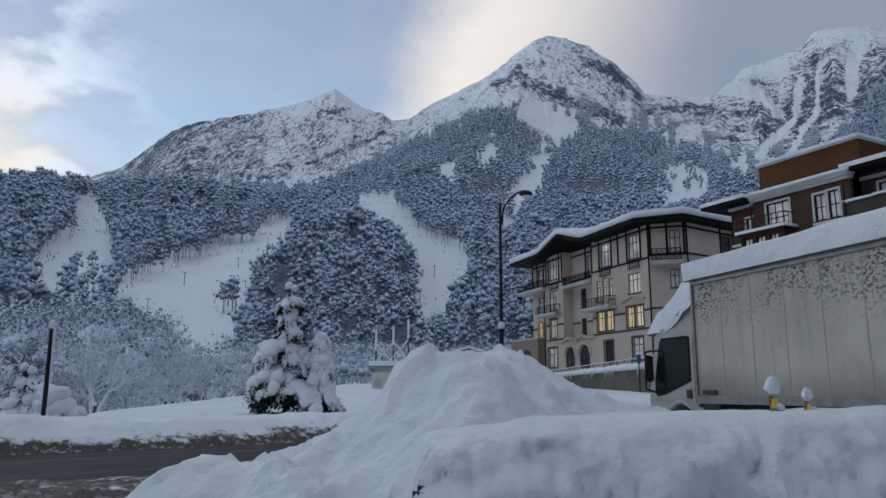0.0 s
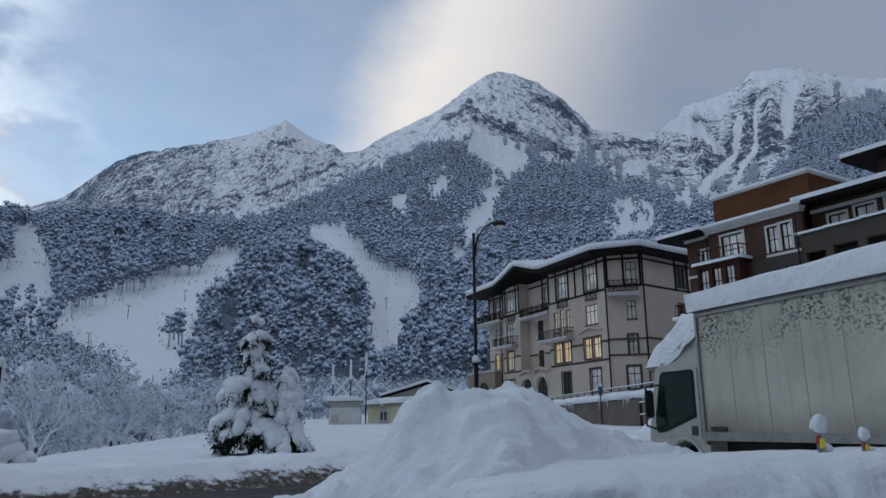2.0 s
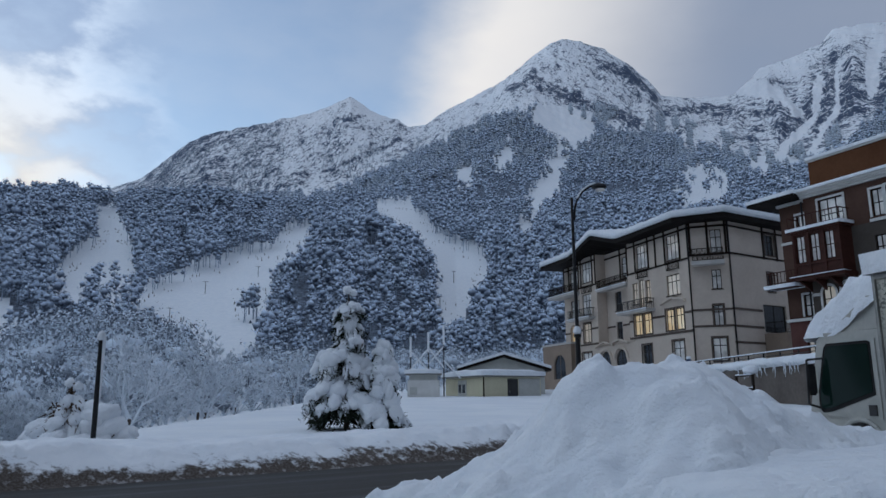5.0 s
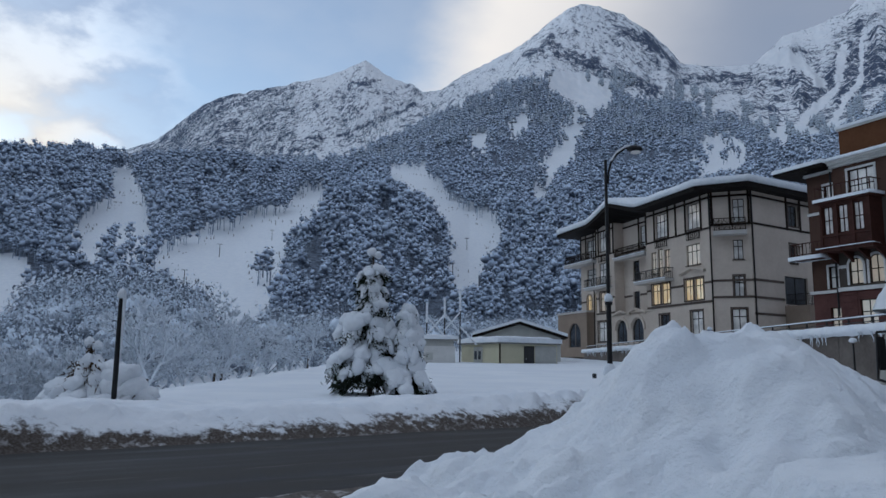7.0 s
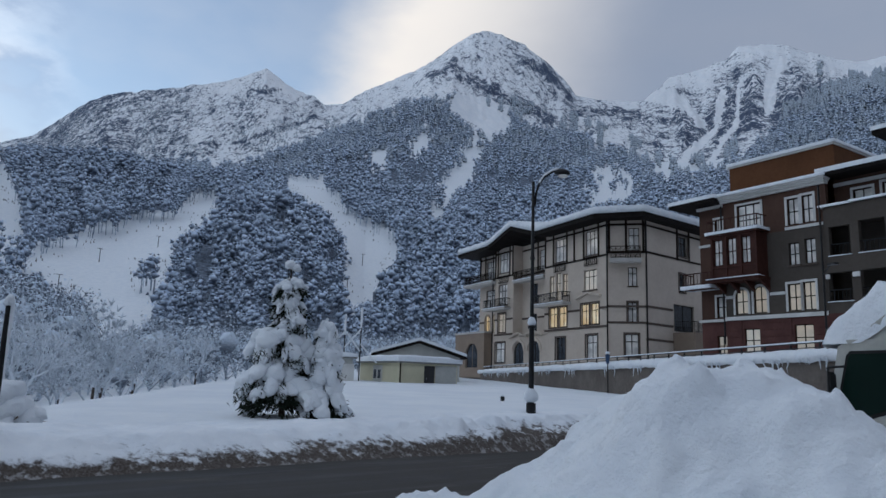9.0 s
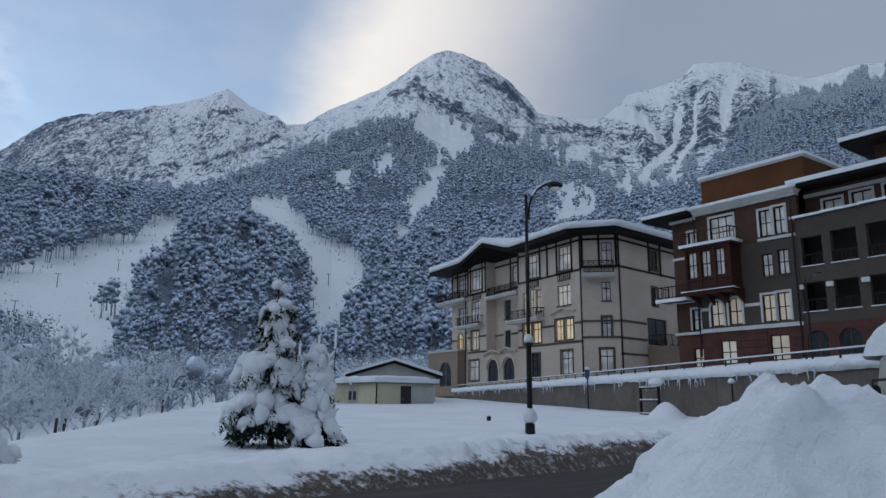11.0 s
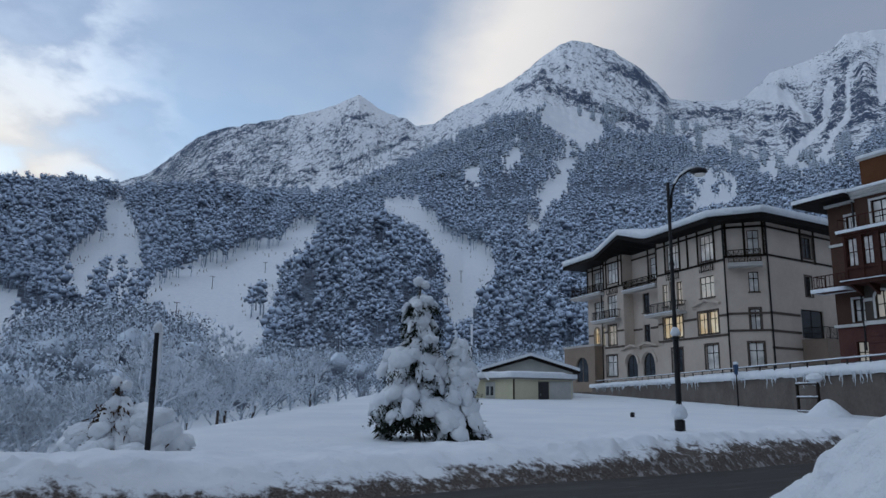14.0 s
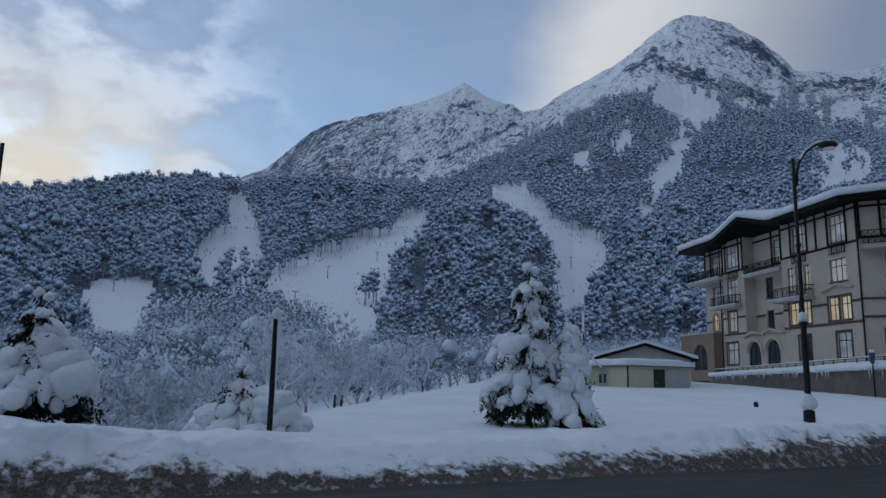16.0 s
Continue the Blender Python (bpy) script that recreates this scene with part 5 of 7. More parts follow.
def brown_hotel():
    house = thing("brown_hotel", pose(0, 0, 0), "dark brown and maroon hotel with white trim and a timber oriel", "hotel")
    ang, S0 = 118, 13.0
    ox, oy = 22.8 + S0 * math.cos(radians(-62)), 47.97 + S0 * math.sin(radians(-62))
    F = face_frame(ox, oy, ang)
    base = 3.0

    def hs(s0, s1, z0, z1):
        return (S0 - s1, S0 - s0, z0, z1)

    def bx(s0, s1, y0, y1, z0, z1):
        return (S0 - s1, S0 - s0, y0, y1, z0, z1)

    # main block: maroon base, umber and brown above
    g = [hs(-3.65, -2.4, 4.4, 6.1), hs(0.2, 1.55, 4.45, 6.25)]
    placed(part("base_wall", wall_with_holes(S0 - 2.9, S0 + 5.1, base, 6.8, g, 0.04), MAROON, house), F)
    for h in g:
        make_window(house, F, *h, y=0.04, pane=LIT_PALE, arch=False, rows=2, trim=None)
    courses = [(z, z + 0.44) for z in np.arange(3.1, 6.7, 0.48)]
    for z0, z1 in courses:
        for s0, s1 in ((-5.05, -3.8), (-2.25, 0.05), (1.7, 2.85)):
            placed(part("stone", boxed(bx(s0, s1, 0.043, 0.085, z0, z1)), MAROON, house), F)
    up = [hs(-4.3, -3.25, 7.2, 9.05), hs(-2.8, -1.75, 7.2, 9.15), hs(-0.15, 0.8, 7.2, 9.1), hs(0.95, 1.85, 7.2, 9.15), hs(0.05, 0.82, 10.4, 12.0), hs(1.23, 2.0, 10.4, 12.15)]
    placed(part("wall", wall_with_holes(S0 - 2.9, S0 + 5.1, 6.8, 12.95, up, 0.0), UMBER, house), F)
    for k, h in enumerate(up):
        make_window(house, F, *h, pane=(LIT_PALE, LIT_PALE, LIT_PALE, LIT_PALE, CURTAIN, CURTAIN)[k], rows=2, arch=k < 2, around=UMBER, trim=WHITE_TRIM if k < 4 else None, sill=k > 3)
    hi = [hs(-3.9, -1.95, 13.1, 15.4), hs(0.1, 0.95, 13.3, 15.2), hs(1.2, 2.0, 13.3, 15.25)]
    placed(part("wall", wall_with_holes(S0 - 2.9, S0 + 5.1, 12.95, 15.8, hi, 0.0), BROWN_WALL, house), F)
    for k, h in enumerate(hi):
        make_window(house, F, *h, pane=CURTAIN, cols=3 if k == 0 else 2, rows=2, trim=WHITE_TRIM, sill=False)
    for s0, s1, z0, z1, y in ((-0.1, 2.85, 12.95, 13.15, 0.09), (-5.1, 2.9, 6.75, 7.02, 0.22), (-1.5, -0.35, 8.4, 8.62, 0.05), (-5.1, -4.5, 8.4, 8.62, 0.05)):
        placed(part("string_course", boxed(bx(s0, s1, 0.002, y, z0, z1)), WHITE_TRIM, house), F)
    bm = boxed(bx(-5.2, 2.95, -0.3, 0.25, 15.8, 15.98), bx(-5.3, 3.05, -0.3, 0.45, 15.98, 16.12), bx(-5.4, 3.15, -0.3, 0.6, 16.12, 16.26))
    placed(part("cornice", bm, WHITE_TRIM, house, "stepped white cornice"), F)
    sn = bmesh.new()
    snow_slab(sn, *[S0 - 3.15, S0 + 5.4], -1.2, 0.62, 16.26, 0.32, 0.35, 11)
    placed(part("cornice_snow", sn, SNOW, house, "", True), F)
    placed(part("attic", boxed(bx(-5.0, 3.2, -8, -0.9, 16.2, 18.75)), RUST, house, "rust-brown attic block"), F)
    placed(part("attic_cap", boxed(bx(-5.1, 3.3, -8.1, -0.8, 18.75, 18.9)), WHITE_TRIM, house), F)
    sn = bmesh.new()
    snow_slab(sn, S0 - 3.3, S0 + 5.1, -8.1, -0.78, 18.9, 0.36, 0.4, 12)
    placed(part("attic_snow", sn, SNOW, house, "", True), F)
    # timber oriel with a snowy balcony on it
    y1 = 1.35
    oh = [hs(-5.1, -4.35, 10.75, 12.75), hs(-3.95, -3.2, 10.75, 12.75), hs(-2.8, -2.05, 10.75, 12.75)]
    placed(part("oriel", wall_with_holes(S0 + 1.55, S0 + 5.35, 9.75, 13.0, oh, y1, 0.12), OXBLOOD, house, "red-brown timber oriel"), F)
    for h in oh:
        make_window(house, F, *h, y=y1, pane=CURTAIN, frame_mat=OXBLOOD, rows=2, sill=False)
    for s in (-1.67, -5.35):
        placed(part("oriel_side", boxed(bx(s, s + 0.12, 0.003, y1 - 0.122, 9.75, 13.0)), OXBLOOD, house), F)
    for k in range(4):
        s = -5.3 + 1.22 * k
        placed(part("batten", boxed(bx(s, s + 0.14, y1 + 0.002, y1 + 0.08, 9.75, 13.0)), OXBLOOD, house), F)
    for z in (9.75, 10.55, 12.85):
        placed(part("cross_batten", boxed(bx(-5.35, -1.55, y1 + 0.003, y1 + 0.07, z, z + 0.14)), OXBLOOD, house), F)
    placed(part("oriel_floor", boxed(bx(-5.55, -1.4, 0.0, y1 + 0.15, 9.5, 9.74)), OXBLOOD, house), F)
    for k in range(4):
        bm = bmesh.new()
        s = -5.2 + 1.2 * k
        v = [bm.verts.new((S0 - t, yy, zz)) for t in (s, s + 0.16) for yy, zz in ((0, 9.5), (1.3, 9.5), (0, 8.75))]
        for f in ((0, 1, 2), (3, 5, 4), (1, 4, 5, 2), (0, 3, 4, 1)):
            bm.faces.new([v[i] for i in f])
        placed(part("bracket", bm, OXBLOOD, house), F)
    sn = bmesh.new()
    snow_slab(sn, S0 + 1.35, S0 + 5.6, 0.9, y1 + 0.2, 9.75, 0.07, 0.35, 14)
    placed(part("ledge_snow", sn, SNOW, house, "", True), F)
    placed(part("oriel_roof", boxed(bx(-5.6, -1.35, 0.003, y1 + 0.2, 13.0, 13.14)), OXBLOOD, house), F)
    sn = bmesh.new()
    snow_slab(sn, S0 + 1.35, S0 + 5.6, 0.02, y1 + 0.2, 13.14, 0.34, 0.3, 13)
    placed(part("balcony_snow", sn, SNOW, house, "", True), F)
    railing(house, F, S0 + 1.4, S0 + 5.55, y1 + 0.08, 13.3, 14.25, OXBLOOD, 1.2, 0.5)
    # the wing set back at the far end, under its own eaves
    wh = [hs(-6.2, -5.35, 13.0, 14.8), hs(-6.25, -5.4, 7.1, 8.7), hs(-6.3, -5.4, 4.2, 5.7)]
    W = wall_with_holes(S0 + 5.1, S0 + 7.6, 6.8, 15.9, wh[:2], -0.5)
    placed(part("wing_wall", W, BROWN_WALL, house), F)
    placed(part("wing_base", wall_with_holes(S0 + 5.1, S0 + 7.6, base, 6.8, wh[2:], -0.46), MAROON, house), F)
    for h in wh:
        make_window(house, F, *h, y=-0.5, pane=LIT_PALE if h[2] < 6 else CURTAIN, trim=WHITE_TRIM if h[2] > 6 else None, rows=2, sill=False)
    placed(part("wing_end", boxed((S0 + 7.58, S0 + 7.62, -9, -0.5, base, 15.9)), BROWN_WALL, house), F)
    for z, y in ((15.7, -0.25), (12.7, -0.42), (6.75, -0.2)):
        placed(part("string_course", boxed((S0 + 5.1, S0 + 7.7, -0.498, y, z, z + 0.2)), WHITE_TRIM, house), F)
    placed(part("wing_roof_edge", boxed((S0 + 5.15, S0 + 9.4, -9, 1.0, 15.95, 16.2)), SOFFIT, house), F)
    sn = bmesh.new()
    snow_slab(sn, S0 + 5.2, S0 + 9.4, -9, 1.0, 16.2, 0.45, 0.4, 15)
    placed(part("wing_snow", sn, SNOW, house, "", True), F)
    placed(part("balcony_slab", boxed((S0 + 5.6, S0 + 8.3, -0.5, 1.0, 9.3, 9.55)), OXBLOOD, house), F)
    railing(house, F, S0 + 5.7, S0 + 8.2, 0.9, 9.55, 10.5, OXBLOOD, 1.2, 0.3)
    sn = bmesh.new()
    snow_slab(sn, S0 + 5.6, S0 + 8.3, -0.2, 1.1, 9.25, 0.42, 0.3, 16)
    placed(part("balcony_snow", sn, SNOW, house, "", True), F)
    # loggia block
    lo = [hs(3.2, 4.6, 10.6, 12.6), hs(5.15, 6.8, 10.6, 12.75), hs(7.4, 9.0, 10.6, 12.8), hs(3.0, 4.55, 7.55, 9.5), hs(5.1, 6.65, 7.55, 9.5), hs(7.3, 9.0, 7.55, 9.5)]
    placed(part("loggia_wall", wall_with_holes(0, S0 - 2.9, 6.8, 14.0, lo, 0.5, 0.4), UMBER, house), F)
    arch = [hs(3.05, 4.45, 3.2, 6.3), hs(5.1, 6.5, 3.2, 6.35), hs(7.2, 8.7, 3.2, 6.4)]
    placed(part("loggia_base", wall_with_holes(0, S0 - 2.9, base, 6.8, arch, 0.54, 0.4), MAROON, house), F)
    for a in arch:
        make_window(house, F, *a, y=0.54, arch=True, frame_mat=MAROON, rows=1, sill=False)
    placed(part("loggia_back", boxed((0, S0 - 2.95, -1.4, -1.3, 6.8, 14.0)), UMBER, house), F)
    for z in (6.8, 10.0, 13.0):
        placed(part("loggia_floor", boxed((0, S0 - 2.95, -1.3, 0.09, z - 0.1, z + 0.1)), UMBER, house), F)
    for h in lo:
        railing(house, F, h[0], h[1], 0.3, h[2] - 0.05, h[2] + 0.85, IRON, 0, 0.25)
        sn = bmesh.new()
        snow_slab(sn, h[0], h[1], 0.2, 0.5, h[2] + 0.0, 0.06, 0.3, 17)
        placed(part("ledge_snow", sn, SNOW, house, "", True), F)
    placed(part("loggia_side", boxed((S0 - 2.93, S0 - 2.9, 0.003, 0.5, base, 14.0)), UMBER, house), F)
    for s0, s1 in ((2.9, 3.15), (4.65, 5.1), (6.85, 7.35)):
        placed(part("column_cap", boxed(bx(s0, s1, 0.5, 0.62, 9.1, 9.4)), WHITE_TRIM, house), F)
    for s0, s1, z in ((2.7, 4.7, 14.0), (4.8, 7.1, 14.05), (7.2, 12.9, 14.1)):
        sn = bmesh.new()
        snow_slab(sn, S0 - s1, S0 - s0, 0.0, 0.6, z, 0.24, 0.3, 18)
        placed(part("parapet_snow", sn, SNOW, house, "", True), F)
    ah = [hs(4.15, 5.4, 13.9, 15.3), hs(6.05, 7.35, 13.95, 15.45), hs(8.1, 9.4, 13.95, 15.5)]
    placed(part("upper_wall", wall_with_holes(0, S0 - 2.9, 13.0, 16.2, ah, -1.2), BROWN_WALL, house), F)
    for h in ah:
        make_window(house, F, *h, y=-1.2, pane=CURTAIN, trim=WHITE_TRIM, rows=2)
    placed(part("upper_frieze", boxed((0, S0 - 2.9, -1.198, -1.1, 15.7, 15.95)), WHITE_TRIM, house), F)
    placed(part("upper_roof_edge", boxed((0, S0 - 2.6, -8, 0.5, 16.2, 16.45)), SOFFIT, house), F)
    sn = bmesh.new()
    snow_slab(sn, 0, S0 - 2.6, -8, 0.5, 16.45, 0.5, 0.4, 19)
    placed(part("upper_snow", sn, SNOW, house, "", True), F)
    placed(part("tower", boxed((0, S0 - 7.4, -9, -2.2, 16.3, 18.6)), BROWN_WALL, house), F)
    placed(part("tower_roof_edge", boxed((-0.5, S0 - 5.9, -9, -0.6, 18.6, 18.9)), SOFFIT, house), F)
    sn = bmesh.new()
    snow_slab(sn, -0.5, S0 - 5.9, -9, -0.6, 18.9, 0.45, 0.4, 20)
    placed(part("tower_snow", sn, SNOW, house, "", True), F)
    placed(part("back_wall", boxed((0, S0 + 7.6, -9.2, -9.0, base, 16.2)), UMBER, house), F)
    placed(part("end_wall", boxed((-0.03, 0.0, -9, 0.5, base, 18.6)), UMBER, house), F)
    bm = bmesh.new()
    tube(bm, (S0 - 2.75, 0.62, base), (S0 - 2.75, 0.62, 15.6), 0.07, n=8)
    placed(part("rain_pipe", bm, IRON, house), F)
    bm = bmesh.new()
    tube(bm, (S0 + 5.2, 0.12, 5.0), (S0 + 5.2, 0.12, 15.6), 0.07, n=8)
    placed(part("rain_pipe", bm, IRON, house), F)


brown_hotel()


# ---- an unseen wall added behind the car park, to darken the sides that face it ----
rear = mesh_of("wall_rear", [(x, y, z) for x in (-26, 30) for y in (-22, -17) for z in (-0.2, 13)], [(0, 1, 3, 2), (4, 6, 7, 5), (0, 4, 5, 1), (2, 3, 7, 6), (0, 2, 6, 4), (1, 5, 7, 3)], UMBER)
tagged(rear, "unseen dark wall added behind the car park to block light", "wall", kind="structure")


# ---- the terrace wall, its railing, lamps and icicles ----
def terrace_wall():
    y0, y1 = 11.0, 104.0
    ang = math.degrees(math.atan2(1.0, -0.052))
    m = face_frame(wall_x(y0), y0, ang)
    L = (y1 - y0) / math.sin(radians(ang))
    wall = thing("terrace_wall", pose(0, 0, 0), "long stained concrete terrace wall capped with snow and icicles", "wall")
    n = 12
    for k in range(n):
        a, b = L * k / n, L * (k + 1) / n
        placed(part("panel", boxed((a + 0.02, b - 0.02, -0.4, 0.0, -0.2, 2.85)), CONCRETE, wall), m)
    placed(part("coping", boxed((0, L, -0.5, 0.12, 2.85, 2.98)), CONCRETE, wall), m)
    sn = bmesh.new()
    rows = []
    for i in range(421):
        s = L * i / 420
        w = 0.10 * noise.noise(Vector((s * 0.5, 0, 4))) + 0.05 * noise.noise(Vector((s * 2.1, 3, 4)))
        d = 0.16 + 0.10 * noise.noise(Vector((s * 1.3, 9, 1)))
        rows.append([sn.verts.new(c) for c in ((s, 0.10, 2.93 - max(0, d) * 0.9), (s, 0.24 + w * 0.4, 2.98 - d * 0.3), (s, 0.20, 3.20 + w), (s, -0.15, 3.30 + w), (s, -0.55, 3.22 + w), (s, -0.6, 2.95))])
    for p, q in zip(rows, rows[1:]):
        for i in range(5):
            sn.faces.new((p[i], q[i], q[i + 1], p[i + 1]))
    placed(part("snow_cap", sn, SNOW, wall, "", True), m)
    rng = random.Random(5)
    for c, w in ((27, 1.6), (29.5, 1.5), (24.5, 0.8), (38, 1.2), (46, 1.6), (17, 1.0), (20, 1.6), (53, 2.0), (60, 2.5), (68, 3.0), (33.5, 0.9), (75, 3)):
        for k in range(int(7 * w)):
            s, h = c + rng.uniform(-w, w), rng.uniform(0.15, 0.75)
            bm = bmesh.new()
            p = Vector((s, 0.22, 2.95))
            for j in range(3):
                q = Vector((s + rng.uniform(-0.07, 0.07), 0.20 + rng.uniform(-0.04, 0.04), 2.95 - h * (j + 1) / 3))
                tube(bm, p, q, 0.05 * (1 - j / 3), 0.05 * (1 - (j + 1) / 3) + 0.008, n=5, caps=False)
                p = q
            placed(part("icicle", bm, ICE, wall), m)
    rail = thing("terrace_railing", pose(0, 0, 0), "black iron terrace railing with snow on its top rail", "railing")
    k = int(L / 1.9)
    post = boxed((-0.03, 0.03, -0.03, 0.03, 3.0, 3.62))
    first = placed(part("post", post, IRON, rail), m @ pose(0, -0.28, 0))
    for i in range(1, k + 1):
        ob = new("post", first.data)
        ob.parent = rail
        ob.matrix_basis = m @ pose(L * i / k, -0.28, 0)
    bm = bmesh.new()
    tube(bm, (0, -0.28, 3.60), (L, -0.28, 3.60), 0.035, n=6)
    placed(part("top_rail", bm, IRON, rail), m)
    bm = bmesh.new()
    tube(bm, (0, -0.28, 3.40), (L, -0.28, 3.40), 0.022, n=6)
    placed(part("lower_rail", bm, IRON, rail), m)
    bm = bmesh.new()
    snow_slab(bm, 0, L, -0.32, -0.24, 3.63, 0.07, 1.2, 31, 0.02)
    placed(part("rail_snow", bm, SNOW, rail), m)

    # short lamp posts before the wall
    def wall_post(s, z0, z1, blue):
        p = thing("wall_post", m @ pose(s, 0.45, 0), "short dark post with a snow cap before the terrace wall" if not blue else "dark post with a frosted blue lantern by the wall", "post", "posts by the terrace wall")
        bm = bmesh.new()
        tube(bm, (0, 0, z0), (0, 0, z1), 0.05, 0.04, n=8)
        part("shaft", bm, IRON, p)
        bm = bmesh.new()
        blob(bm, (0, 0, z1 + 0.08), 0.17, (1, 1, 0.9), 2, 0.2, s)
        part("snow_cap", bm, SNOW, p, "", True)
        if blue:
            bm = bmesh.new()
            tube(bm, (0, 0, z1 - 0.62), (0, 0, z1 - 0.05), 0.10, 0.17, n=6)
            tube(bm, (0, 0, z1 - 0.05), (0, 0, z1 + 0.02), 0.20, 0.10, n=6)
            part("lantern", bm, BLUE_PAINT, p, "blue lantern head")
    wall_post(37.9, 0.6, 3.75, True)
    wall_post(21.3, 0.7, 2.45, False)
    # slender street light behind the wall
    p = thing("street_light", m @ pose(18.4, -1.6, 0), "slender dark street light with a short arm on the terrace", "street light")
    bm = bmesh.new()
    tube(bm, (0, 0, 2.9), (0, 0, 6.9), 0.055, 0.035, n=8)
    part("pole", bm, IRON, p)
    bm = bmesh.new()
    tube(bm, (0, 0, 6.65), (-0.75, 0.2, 6.95), 0.028, n=6)
    part("arm", bm, IRON, p)
    bm = boxed((-1.15, -0.7, 0.1, 0.32, 6.92, 7.0))
    part("head", bm, IRON, p)
    # a low frame gate with a snow dome on it
    g = thing("frame_gate", m @ pose(27.6, 1.3, 0), "weathered open frame gate with a lump of snow", "gate")
    for s in (-1.0, 1.0):
        part("gate_post", boxed((s - 0.06, s + 0.06, -0.06, 0.06, 0.5, 2.4)), TIMBER, g)
    for z in (0.95, 1.65, 2.32):
        part("rail", boxed((-1.0, 1.0, -0.04, 0.04, z, z + 0.09)), TIMBER, g)
        bm = bmesh.new()
        snow_slab(bm, -1.0, 1.0, -0.04, 0.04, z + 0.09, 0.06, 0.2, z, 0.02)
        part("rail_snow", bm, SNOW, g)
    bm = bmesh.new()
    blob(bm, (-0.75, 0, 2.6), 0.38, (1.1, 0.9, 0.75), 3, 0.2, 3)
    part("snow_lump", bm, SNOW, g, "", True)
    mound = sheet("snow_mound", 6.8, 10.6, 33.2, 37.2, 0.12, lambda x, y: 0.6 + 1.05 * np.exp(-((x - 8.9) ** 2 + (y - 35.2) ** 2) / 0.75) + 0.06 * fbm(x, y, 3), SNOW)
    tagged(mound, "rounded snow mound on the field", "snow mound")


terrace_wall()


# ---- sheds ----
def sheds():
    m = pose(-3.7, 58.6, 0, 0, 0, 30)
    sh = thing("utility_shed", m, "low cream panel shed with grey doors under thick snow", "shed")
    z0, z1 = 0.6, 2.95
    part("front_wall", boxed((0, 5.7, 0, 0.12, z0, z1)), CREAM, sh)
    part("side_wall", boxed((0, 0.12, 0.122, 6.2, z0, z1)), CREAM, sh)
    part("back_wall", boxed((0.122, 5.7, 6.08, 6.2, z0, z1)), CREAM, sh)
    part("end_wall", boxed((5.58, 5.698, 0.122, 6.078, z0, z1)), GREY_PANEL, sh)
    d = part("door", boxed((2.35, 3.35, -0.05, -0.004, z0, 2.8)), PLASTIC, sh, "dark steel door")
    part("door_handle", boxed((2.5, 2.56, -0.09, -0.05, 1.7, 1.85)), STEEL, d)
    part("panel", boxed((3.45, 5.6, -0.03, -0.004, z0, 2.85)), GREY_PANEL, sh)
    part("side_door", boxed((-0.05, -0.004, 2.6, 4.0, z0, 2.75)), GREY_PANEL, sh)
    for y in (2.8, 3.45):
        part("window", boxed((-0.07, -0.052, y, y + 0.4, 1.7, 2.4)), GLASS, sh)
    part("corner_post", boxed((-0.03, 0.1, -0.03, -0.002, z0, z1)), TIMBER, sh)
    part("roof", boxed((-0.25, 5.95, -0.25, 6.4, z1 + 0.002, z1 + 0.14)), STEEL, sh)
    bm = bmesh.new()
    snow_slab(bm, -0.25, 5.95, -0.25, 6.4, z1 + 0.14, 0.55, 0.4, 41)
    part("roof_snow", bm, SNOW, sh, "", True)

    h = thing("gabled_house", pose(-1.6, 70, 0), "small grey gabled house with snow on its roof", "house")
    bm = bmesh.new()
    pts = [(-3.6, 0.6), (4.2, 0.6), (4.2, 3.9), (0.3, 5.1), (-3.6, 3.95)]
    f = bm.faces.new([bm.verts.new((x, 0, z)) for x, z in pts])
    ext = bmesh.ops.extrude_face_region(bm, geom=[f])
    bmesh.ops.translate(bm, vec=(0, 8, 0), verts=[v for v in ext["geom"] if isinstance(v, bmesh.types.BMVert)])
    part("wall_shell", bm, GREY_PANEL, h)
    for name, mat, dz, t in (("roof", SOFFIT, 0.0, 0.2), ("roof_snow", SNOW, 0.202, 0.28)):
        bm = bmesh.new()
        prof = [(-4.2, 3.83), (0.3, 5.16), (4.8, 3.78)]
        lo = [[bm.verts.new((x, y, z + dz)) for x, z in prof] for y in (-0.6, 8.6)]
        up = [[bm.verts.new((x, y, z + dz + t)) for x, z in prof] for y in (-0.6, 8.6)]
        for i in (0, 1):
            bm.faces.new((lo[0][i], lo[0][i + 1], lo[1][i + 1], lo[1][i])), bm.faces.new((up[0][i], up[0][i + 1], up[1][i + 1], up[1][i]))
            for r in (0, 1):
                bm.faces.new((lo[r][i], lo[r][i + 1], up[r][i + 1], up[r][i]))
        for i in (0, 2):
            bm.faces.new((lo[0][i], lo[1][i], up[1][i], up[0][i]))
        part(name, bm, mat, h)

    k = thing("equipment_cabin", pose(-8.4, 60, 0), "small white equipment cabin with snowy antenna frames", "cabin")
    part("body", boxed((-1.5, 1.1, 0, 2.2, 0.7, 2.75)), WHITE_TRIM, k)
    part("upper_band", boxed((-1.35, 0.95, 0.1, 2.1, 2.752, 3.2)), GREY_PANEL, k)
    part("roof", boxed((-1.7, 1.3, -0.2, 2.4, 3.2, 3.32)), STEEL, k)
    bm = bmesh.new()
    snow_slab(bm, -1.7, 1.3, -0.2, 2.4, 3.32, 0.4, 0.3, 43)
    part("roof_snow", bm, SNOW, k, "", True)
    part("vent", boxed((-1.3, -0.7, -0.08, -0.003, 1.6, 2.2)), GREY_PANEL, k)
